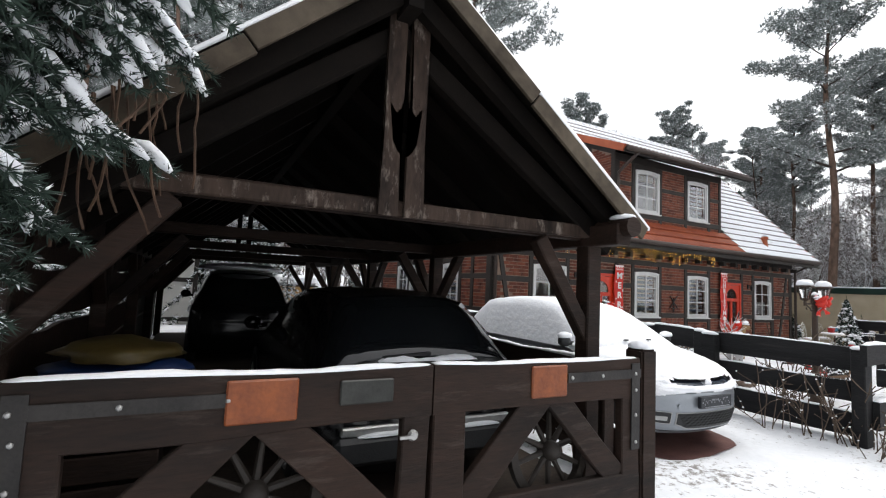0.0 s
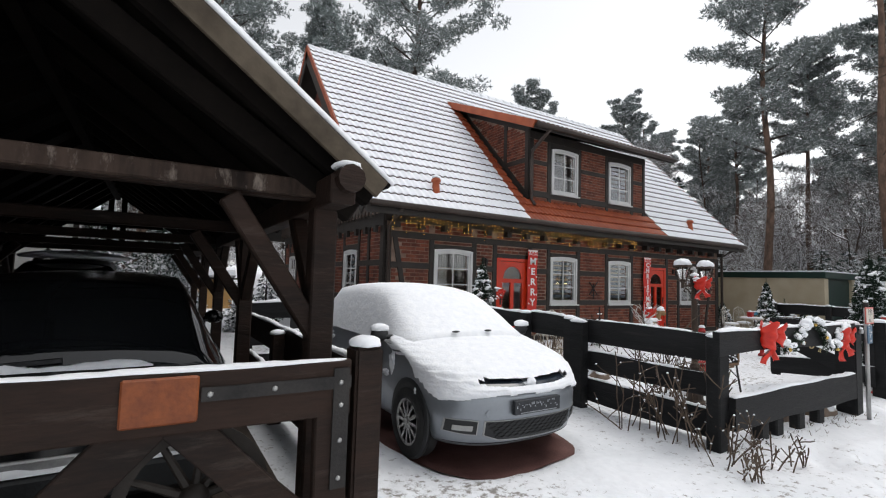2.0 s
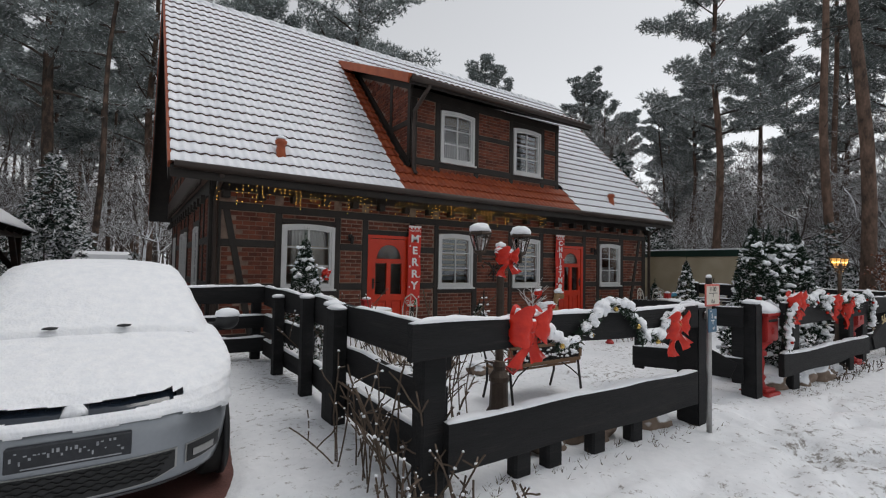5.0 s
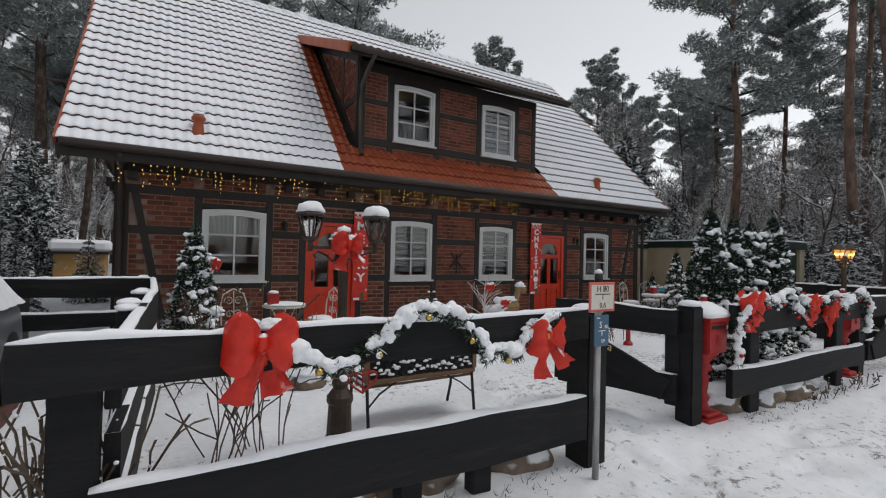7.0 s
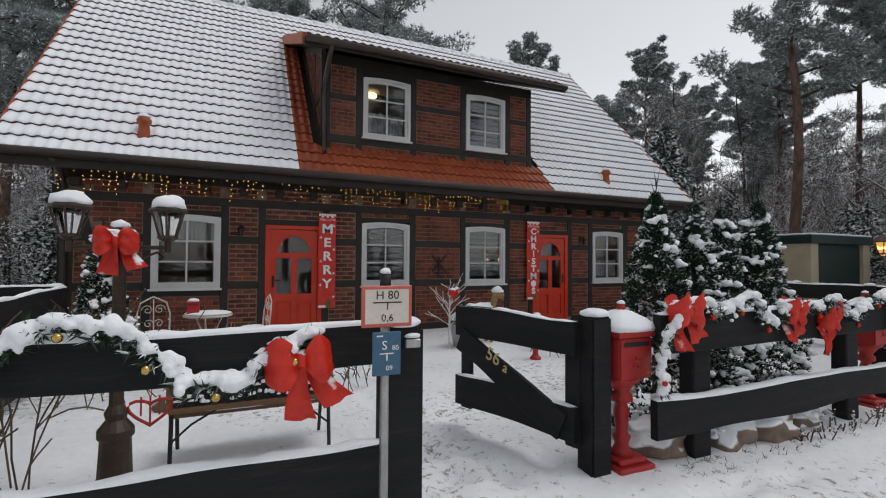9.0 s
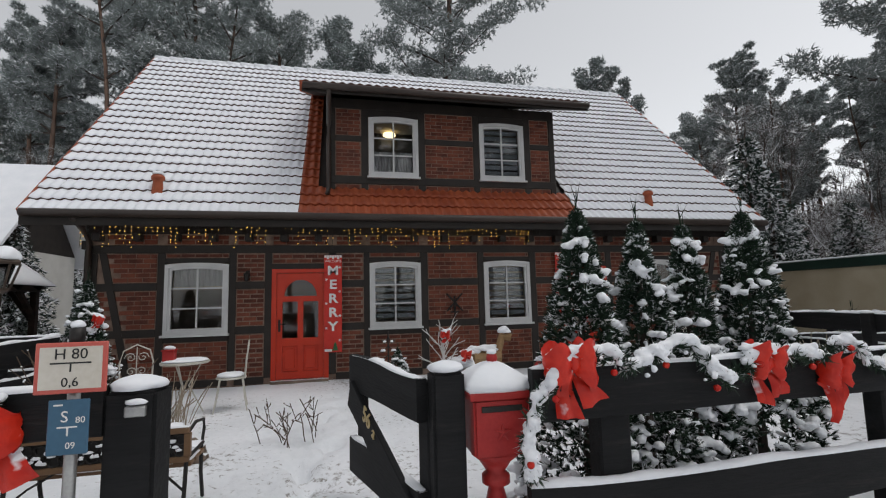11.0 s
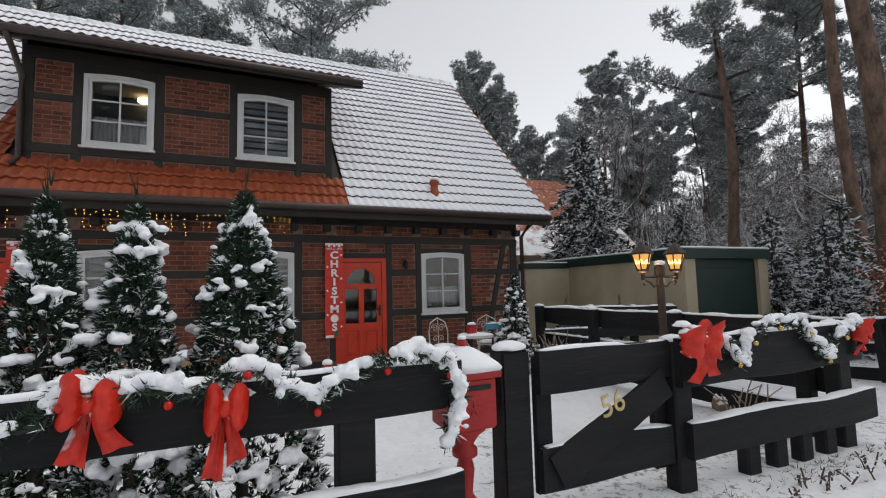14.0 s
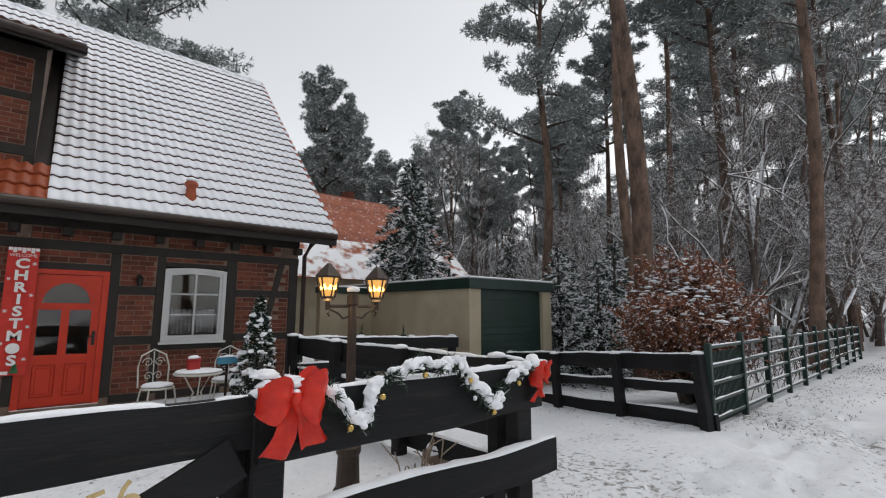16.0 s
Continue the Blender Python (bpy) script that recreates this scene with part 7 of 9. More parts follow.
# white half-timbered outbuilding beyond the carport
ob_ = thing("outbuilding", -3.4, 18.6, 0, "white half-timbered outbuilding with a snow-covered roof", "house")
WHITEWALL = material("white_render", (0.5, 0.49, 0.46), (0.6, 0.59, 0.56), 2.0, 0.9, 0.3, 40.0)
boxed("wall", -3.4, 3.4, -2.3, 2.3, -0.2, 3.4, WHITEWALL, ob_, "white rendered wall")
for x in (-3.4, -2.1, -0.8, 0.5, 1.9, 3.28):
    boxed("timber", x, x + 0.13, -2.33, -2.28, 0.0, 3.4, TIMBER, ob_)
for z in (0.1, 1.3, 2.4, 3.27):
    boxed("timber", -3.4, 3.4, -2.332, -2.282, z, z + 0.13, TIMBER, ob_)
for s in (-1, 1):
    bm = bmesh.new()
    pts = [(s * 2.9, 3.0), (0, 6.35), (0, 6.5), (s * 2.9, 3.15)]
    a = [bm.verts.new((-3.9, y, z)) for y, z in pts]
    b = [bm.verts.new((3.9, y, z)) for y, z in pts]
    bm.faces.new(a)
    bm.faces.new(b[::-1])
    for k in range(4):
        bm.faces.new((a[k], b[k], b[(k + 1) % 4], a[(k + 1) % 4]))
    part("roof_slope", bm, TSNOW, ob_, "snow-covered roof slope")
for x in (-3.4, 3.1):
    bm = bmesh.new()
    pts = [(-2.3, 3.41), (2.3, 3.41), (0, 6.2)]
    a = [bm.verts.new((x, y, z)) for y, z in pts]
    b = [bm.verts.new((x + 0.3, y, z)) for y, z in pts]
    bm.faces.new(a)
    bm.faces.new(b[::-1])
    for k in range(3):
        bm.faces.new((a[k], b[k], b[(k + 1) % 3], a[(k + 1) % 3]))
    part("gable", bm, TIMBER, ob_, "dark boarded gable")

# ---- fairy lights under the eaves ----
rng = np.random.default_rng(3)
lights = thing("fairy_lights", 6.0, 8.62, 2.8, "icicle fairy lights, the western half glowing warm yellow", "fairy lights")
lights.matrix_basis = Matrix()
bv, bf, wv, wf = [], [], [], []


def bulb(p, r):
    k = len(bv)
    bv.extend([(p[0] + r, p[1], p[2]), (p[0] - r, p[1], p[2]), (p[0], p[1] + r, p[2]), (p[0], p[1] - r, p[2]), (p[0], p[1], p[2] + r * 1.4), (p[0], p[1], p[2] - r * 1.4)])
    bf.extend([(k, k + 2, k + 4), (k + 2, k + 1, k + 4), (k + 1, k + 3, k + 4), (k + 3, k, k + 4), (k + 2, k, k + 5), (k + 1, k + 2, k + 5), (k + 3, k + 1, k + 5), (k, k + 3, k + 5)])


def wire(a, b, r=0.0035):
    k = len(wv)
    for p in (a, b):
        wv.extend([(p[0] - r, p[1], p[2]), (p[0] + r, p[1], p[2]), (p[0], p[1] - r, p[2])])
    wf.extend([(k, k + 1, k + 4, k + 3), (k + 1, k + 2, k + 5, k + 4), (k + 2, k, k + 3, k + 5)])


x = 6.0
while x < 18.6:
    y, top = 8.66, 2.80 + 0.02 * math.sin(x * 3)
    n = int(rng.integers(1, 7))
    drop = 0.03 + n * 0.065
    wire((x, y, top), (x + 0.1, y, top + 0.01))
    wire((x, y, top), (x + rng.normal(0, 0.01), y, top - drop))
    if x < 13.9:
        for j in range(n):
            if rng.random() < 0.3:
                continue
            bulb((x + rng.normal(0, 0.008), y - 0.006, top - 0.04 - j * 0.065 + rng.normal(0, 0.008)), 0.0066)
    x += 0.095 + rng.normal(0, 0.014)
tagged(mesh_ob("bulb", bv, bf, FAIRY, lights), "warm yellow bulbs", kind="stuff")
tagged(mesh_ob("wire", wv, wf, DARKMETAL, lights), kind="stuff")


# ---- banners beside the doors ----
INK = material("white_banner_print", (0.72, 0.70, 0.68), (0.8, 0.78, 0.76), 12.0, 0.8, 0.1, 90.0)
LEAF = material("green_banner_print", (0.03, 0.12, 0.05), (0.05, 0.18, 0.07), 12.0, 0.8, 0.1, 90.0)


def banner(x0, x1, z0, z1, word, label):
    b = thing("banner", (x0 + x1) / 2, 8.88, z0, label, "banner", "christmas banners")
    w, h = x1 - x0, z1 - z0
    bm = bmesh.new()
    n = 24
    prev = None
    for i in range(n + 1):
        z = h * i / n
        y = 0.012 * math.sin(i * 0.5)
        cur = [bm.verts.new((s * w / 2, y + d, z)) for s in (-1, 1) for d in (0, 0.004)]
        if prev:
            bm.faces.new((prev[0], prev[2], cur[2], cur[0]))
            bm.faces.new((prev[3], prev[1], cur[1], cur[3]))
            bm.faces.new((prev[2], prev[3], cur[3], cur[2]))
            bm.faces.new((prev[1], prev[0], cur[0], cur[1]))
        prev = cur
    part("cloth", bm, BANNER, b, "red printed cloth")
    bm = bmesh.new()
    tube(bm, [(-w / 2 - 0.02, 0, h), (w / 2 + 0.02, 0, h)], 0.008, 8)
    tube(bm, [(-w / 2, 0, h), (0, 0.05, h + 0.14), (w / 2, 0, h)], 0.003, 4)
    part("hanger", bm, DARKMETAL, b)
    bm = bmesh.new()
    for k in range(7):
        x = -w / 2 + w * (k + 0.5) / 7
        box(bm, x - w / 16, x + w / 16, -0.016, -0.012, h - 0.05 - 0.03 * (k % 2), h - 0.008)
    part("snow_print", bm, INK, b)
    text_part("WELCOME", 0.062, INK, b, Matrix.Translation((0, -0.018, h - 0.12)) @ UP, 0.001)
    zt = h - (0.30 if len(word) < 6 else 0.24)
    zb = 0.46 if len(word) < 6 else 0.20
    for k, ch in enumerate(word):
        z = zt - (zt - zb) * k / (len(word) - 1)
        if ch == "*":
            bm = bmesh.new()
            lathe(bm, [(0.0745, -0.001), (0.075, 0.0), (0.045, 0.003)], 14)
            bmesh.ops.transform(bm, matrix=Matrix.Translation((0, -0.018, z)) @ UP, verts=bm.verts[:])
            part("ornament_print", bm, INK, b)
        else:
            t = text_part(ch, 0.235 if len(word) < 6 else 0.19, INK, b, Matrix.Translation((0, -0.02, z)) @ UP @ Matrix.Diagonal((1.15, 1, 1, 1)), 0.002, bold=0.007)
    for k in range(7):
        bm = bmesh.new()
        x, z = (-1 if k % 2 else 1) * w * 0.38, h * (0.12 + 0.125 * k)
        for a in (0, 60, 120):
            box(bm, -0.026, 0.026, -0.0035, 0.0, -0.004, 0.004, Matrix.Translation((x, -0.0165, z)) @ Matrix.Rotation(radians(a), 4, "Y"))
        part("snowflake_print", bm, INK, b)
    bm = bmesh.new()
    for k in range(3):
        z = 0.03 + k * 0.045
        vs = [bm.verts.new((0.04 + sx * (0.06 - 0.014 * k), -0.0185, z)) for sx in (-1, 1)] + [bm.verts.new((0.04, -0.0185, z + 0.075))]
        bm.faces.new(vs)
    part("tree_print", bm, LEAF, b, "small green printed tree")
    bm = bmesh.new()
    box(bm, -w / 2 + 0.01, -0.02, -0.0175, -0.0165, 0.015, 0.06)
    part("snow_print", bm, INK, b)


banner(9.87, 10.19, 0.52, 2.31, "MERRY", "red christmas banner with the word merry beside the door")
banner(14.53, 14.87, 0.55, 2.35, "CHRISTM*S", "red christmas banner with the word christmas beside the door")

# wall lamps
for x in (8.53, 16.13):
    l = thing("wall_lamp", x, YF - 0.01, 1.9, "small black iron wall lantern, unlit", "lamp", "wall lamps")
    bm = bmesh.new()
    box(bm, -0.03, 0.03, -0.035, 0.0, 0.0, 0.14)
    tube(bm, [(0, -0.03, 0.1), (0, -0.12, 0.13), (0, -0.13, 0.09)], 0.009, 6)
    part("bracket", bm, DARKMETAL, l)
    bm = bmesh.new()
    lathe(bm, [(0.03, -0.06), (0.05, 0.06), (0.06, 0.065), (0.02, 0.11)], 6, (0, -0.13, 0))
    part("lantern", bm, DARKMETAL, l)
# iron emblem on the brick
em = thing("wall_emblem", 12.37, YF - 0.028, 1.2, "dark iron cross-shaped emblem on the brickwork", "emblem")
bm = bmesh.new()
for a in ((-0.16, 0.34, 0.16, 0.0), (0.16, 0.34, -0.16, 0.0), (0.0, 0.3, 0.0, -0.12), (-0.09, -0.02, 0.09, -0.02)):
    tube(bm, [(a[0], 0, a[1]), (a[2], 0, a[3])], 0.016, 6)
part("bars", bm, DARKMETAL, em)


# ---- double-headed garden lamps ----
LAMPGLASS = glass("lamp_glass", (0.9, 0.9, 0.88), 0.15)


def garden_lamp(x, y, lit, label, reach=0.256):
    l = thing("garden_lamp", x, y, 0, label, "lamp", "garden lamps")
    bm = bmesh.new()
    lathe(bm, [(0.12, -0.1), (0.12, 0.05), (0.095, 0.09), (0.085, 0.32), (0.10, 0.34), (0.10, 0.38), (0.055, 0.44), (0.065, 0.48), (0.04, 0.53), (0.036, 1.5), (0.05, 1.52), (0.05, 1.6), (0.03, 1.62)], 14)
    part("post", bm, BRONZE, l, smooth=False)
    bm = bmesh.new()
    lump(bm, (0, 0, 1.635), (0.055, 0.055, 0.035), x)
    part("snow_cap", bm, SNOW, l, smooth=True)
    for s in (-1, 1):
        bm = bmesh.new()
        tube(bm, [(0, 0, 1.5), (s * 0.12, 0, 1.5), (s * reach, 0, 1.5)], 0.013, 8)
        tube(bm, [(s * reach, 0, 1.47), (s * reach, 0, 1.56)], 0.02, 8)
        tube(bm, [(s * 0.03, 0, 1.42), (s * 0.09, 0, 1.40), (s * 0.13, 0, 1.44), (s * 0.20, 0, 1.47), (s * 0.23, 0, 1.44), (s * 0.21, 0, 1.42)], 0.009, 6)
        part("arm", bm, BRONZE, l)
        head = new("lantern")
        head.parent = l
        head.location = (s * reach, 0, 1.56)
        for k in range(6):
            a = (k + 0.5) * math.tau / 6
            bm = bmesh.new()
            tube(bm, [(0.052 * math.cos(a), 0.052 * math.sin(a), 0.01), (0.098 * math.cos(a), 0.098 * math.sin(a), 0.17)], 0.007, 5)
            part("bar", bm, BRONZE, head)
        bm = bmesh.new()
        lathe(bm, [(0.03, -0.02), (0.06, 0.0), (0.06, 0.015), (0.03, 0.02)], 6)
        part("base", bm, BRONZE, head)
        bm = bmesh.new()
        lathe(bm, [(0.11, 0.165), (0.115, 0.18), (0.065, 0.235), (0.05, 0.25), (0.015, 0.285)], 6)
        part("cap", bm, BRONZE, head)
        bm = bmesh.new()
        lathe(bm, [(0.045, 0.02), (0.088, 0.165)], 6)
        if not lit:
            g = part("glazing", bm, LAMPGLASS, head, "clear lantern glass")
        else:
            g = part("glazing", bm, material("amber_lamp_glass", (0.5, 0.26, 0.07), (0.6, 0.34, 0.1), 8.0, 0.3, 0.1, 30.0), head, "glowing amber glass")
            b = g.data.materials[0].node_tree.nodes["Principled BSDF"]
            b.inputs["Emission Color"].default_value, b.inputs["Emission Strength"].default_value = (1.0, 0.5, 0.12, 1), 0.6
            bm = bmesh.new()
            lathe(bm, [(0.012, 0.05), (0.034, 0.075), (0.034, 0.12), (0.014, 0.145)], 10)
            bmesh.ops.scale(bm, vec=(1.9, 1.9, 1), verts=bm.verts[:])
            part("bulb", bm, WARM, head, "lit bulb")
            lamp = new("lamp_light", bpy.data.lights.new("lamp_light", "POINT"))
            lamp.data.energy, lamp.data.color, lamp.data.shadow_soft_size = 2.0, (1.0, 0.6, 0.25), 0.05
            lamp.location = (x + s * reach, y, 1.50)
        if not lit:
            bm = bmesh.new()
            lump(bm, (0, 0, 0.215), (0.10, 0.10, 0.065), x + s, 3, 0.2)
            part("snow_cap", bm, SNOW, head, "domed snow", smooth=True)
    return l


garden_lamp(7.80, 3.42, False, "unlit double-headed bronze garden lamp with snow on its lanterns")
garden_lamp(16.925, 3.38, True, "lit double-headed bronze garden lamp glowing amber", 0.23)


# ---- red ribbon bows ----
def bow(x, y, z, w, h, tilt=0.0, label="large red satin bow dusted with snow", tails=1.0, seed=0):
    b = thing("ribbon_bow", x, y, z, label, "bow", "ribbon bows")
    b.matrix_basis = pose(x, y, z, 0, tilt, 0)
    for s in (-1, 1):
        bm = bmesh.new()
        n, m = 18, 8
        grid = []
        for i in range(n + 1):
            a = i / n * math.tau
            row = []
            for j in range(m + 1):
                t = j / m
                r = (0.5 - 0.5 * math.cos(a))
                open_ = 0.14 + 0.46 * math.sin(math.pi * min(1.0, r * 0.86)) + 0.06 * math.sin(seed * 2.1 + s)
                px = s * w * 0.46 * r * (1 + 0.08 * math.sin(seed * 1.3 + s))
                pz = h * 0.12 + (t - 0.5) * h * open_ + h * (0.07 * r - 0.10 * r * r) + 0.03 * h * math.sin(seed + s * 2)
                py = -0.06 * math.sin(a) * (0.6 + 0.5 * t) - 0.045 * math.sin(math.pi * r) - 0.02 + 0.012 * math.sin(j * 1.7 + i * 0.9 + seed)
                row.append(bm.verts.new((px, py, pz)))
            grid.append(row)
        for p, q in zip(grid, grid[1:]):
            for j in range(m):
                bm.faces.new((p[j], p[j + 1], q[j + 1], q[j]))
        part("loop", bm, RIBBON, b, smooth=True)
        bm = bmesh.new()
        grid = []
        for i in range(9):
            t = i / 8
            row = []
            for j in range(5):
                k = j / 4 - 0.5
                lean = (0.34 if s > 0 else 0.12) + 0.08 * math.sin(seed * 3.3 + s)
                px = s * (0.01 + w * lean * t) + k * w * (0.13 + 0.30 * t) + 0.02 * w * math.sin(t * 4 + seed)
                pz = h * 0.1 - h * (0.66 if s < 0 else 0.54) * t * tails + h * 0.10 * k * t * (1 if s > 0 else -0.6)
                py = -0.035 - 0.025 * math.sin(t * 5 + s + seed) + 0.02 * math.cos(j * 2.1 + i * 0.5 + seed)
                row.append(bm.verts.new((px, py, pz)))
            grid.append(row)
        for p, q in zip(grid, grid[1:]):
            for j in range(4):
                bm.faces.new((p[j], p[j + 1], q[j + 1], q[j]))
        part("tail", bm, RIBBON, b, smooth=True)
    bm = bmesh.new()
    lump(bm, (0, -0.06, h * 0.12), (0.035, 0.03, 0.045), seed, 2, 0.3, False)
    part("knot", bm, RIBBON, b, smooth=True)
    rr = random.Random(seed + 5)
    for k in range(4):
        bm = bmesh.new()
        sx = rr.uniform(-0.4, 0.4)
        lump(bm, (sx * w, -0.01 + rr.uniform(-0.02, 0.02), h * (0.26 + 0.10 * abs(sx)) + rr.uniform(-0.03, 0.02)), (rr.uniform(0.04, 0.08), 0.045, rr.uniform(0.02, 0.035)), k + seed, 3, 0.45)
        part("snow_clump", bm, SNOW_FINE, b, smooth=True)
    return b


bow(7.01, 2.25, 1.0, 0.34, 0.42, 4, seed=1)
bow(8.75, 2.25, 0.92, 0.33, 0.42, -8, seed=2)
bow(11.31, 2.25, 1.05, 0.32, 0.40, -6, seed=3)
bow(12.50, 2.25, 1.00, 0.24, 0.34, 5, seed=4)
bow(12.98, 2.25, 0.92, 0.19, 0.38, 3, seed=5, tails=1.15)
bow(15.93, 2.24, 0.99, 0.36, 0.42, 6, seed=6)
bow(17.84, 2.22, 0.97, 0.16, 0.32, 2, seed=7)
bow(7.80, 3.36, 1.5, 0.27, 0.30, 0, "red bow tied to the garden lamp under snow", seed=8)
bow(7.2, 6.65, 1.28, 0.13, 0.18, 20, "small red bow on the clipped thuja", seed=9)


# ---- snowy evergreen garlands ----
GARN = material("garland_needles", (0.010, 0.028, 0.016), (0.03, 0.055, 0.032), 8.0, 0.7, 0.0, 40.0, vary=0.3, island=True, snow=0.1)


def garland(path, y, ball_mat, seed, label, ball_label):
    rng = np.random.default_rng(seed)
    g = thing("garland", path[0][0], y, path[0][1], label, "garland", "garlands")
    g.matrix_basis = Matrix()
    pts = []
    for (x0, z0), (x1, z1) in zip(path, path[1:]):
        n = max(2, int(math.hypot(x1 - x0, z1 - z0) / 0.025))
        for k in range(n):
            t = k / n
            pts.append((x0 + (x1 - x0) * t, y + rng.normal(0, 0.006), z0 + (z1 - z0) * t + 0.012 * math.sin(k * 0.6)))
    pts = np.array(pts)
    d = rng.normal(0, 1, (len(pts), 3))
    d[:, 1] -= 0.3
    v, f = blades(rng, np.repeat(pts, 3, 0) + rng.normal(0, 0.016, (len(pts) * 3, 3)), np.repeat(unit(d), 3, 0), 0.7, 0.06, 0.006, 12)
    tagged(fast_mesh("needles", v, f, GARN, g, "dark green needles"), kind="stuff")
    bm = bmesh.new()
    for k in range(len(pts)):
        full = noise.noise(Vector((k * 0.16, seed * 5.0, 0.0)))
        if full < -0.24:
            continue
        s = (0.032 + 0.018 * full) * rng.uniform(0.8, 1.2)
        p = pts[k] + np.array((rng.normal(0, 0.006), rng.normal(-0.012, 0.01), 0.026 + rng.normal(0, 0.007)))
        lump(bm, p, (s * rng.uniform(1.0, 1.35), s * rng.uniform(0.9, 1.15), s * rng.uniform(0.75, 1.0)), k * 0.37 + seed, 3, 0.3, False)
        if rng.random() < 0.4:
            r = rng.uniform(0.010, 0.02)
            lump(bm, p + np.array((rng.normal(0, 0.02), -0.03, rng.normal(-0.03, 0.022))), (r * 1.2, r, r * rng.uniform(0.8, 1.4)), k + seed, 2, 0.35, False)
    melt(tagged(part("snow", bm, SNOW_FINE, g, "lumpy white snow", smooth=True), kind="stuff"), 0.008, 2)
    for k in range(6, len(pts), 13):
        bm = bmesh.new()
        bmesh.ops.create_uvsphere(bm, u_segments=14, v_segments=10, radius=0.019)
        bmesh.ops.translate(bm, vec=tuple(pts[k] + np.array((rng.normal(0, 0.02), -0.045, -0.035 - rng.random() * 0.05))), verts=bm.verts[:])
        part("bauble", bm, ball_mat, g, ball_label, smooth=True)


REDBALL = material("red_bauble", (0.45, 0.012, 0.008), (0.55, 0.03, 0.015), 6.0, 0.15, 0.0, 30.0, metallic=0.3)
GL = "evergreen garland heaped with snow and hung with baubles"
garland([(7.1, 1.0), (7.22, 0.95), (7.34, 0.88), (7.47, 0.90), (7.58, 1.0), (7.68, 1.08), (7.81, 1.16), (8.01, 1.14), (8.17, 1.02), (8.29, 0.88), (8.51, 0.88), (8.64, 0.99), (8.84, 1.1)], 2.21, GOLD, 1, GL, "gold bauble")
garland([(11.05, 0.55), (11.05, 0.68), (11.08, 0.85), (11.2, 1.05), (11.29, 1.13), (11.46, 1.13), (11.67, 1.05), (11.85, 1.13), (11.96, 1.16), (12.06, 1.12), (12.14, 1.0), (12.24, 0.94), (12.35, 0.97), (12.46, 1.09), (12.69, 1.06), (12.89, 1.05), (13.08, 1.13), (13.22, 1.01), (13.37, 0.95), (13.56, 1.07), (13.79, 1.13), (14.0, 1.09), (14.08, 0.96), (14.08, 0.78), (14.0, 0.62)], 2.21, REDBALL, 2, GL, "shiny red bauble")
garland([(16.12, 1.03), (16.30, 0.86), (16.36, 0.86), (16.38, 1.04), (16.66, 1.13), (17.03, 1.12), (17.22, 0.93), (17.36, 0.80), (17.52, 0.97), (17.81, 1.09)], 2.20, GOLD, 3, GL, "gold bauble")


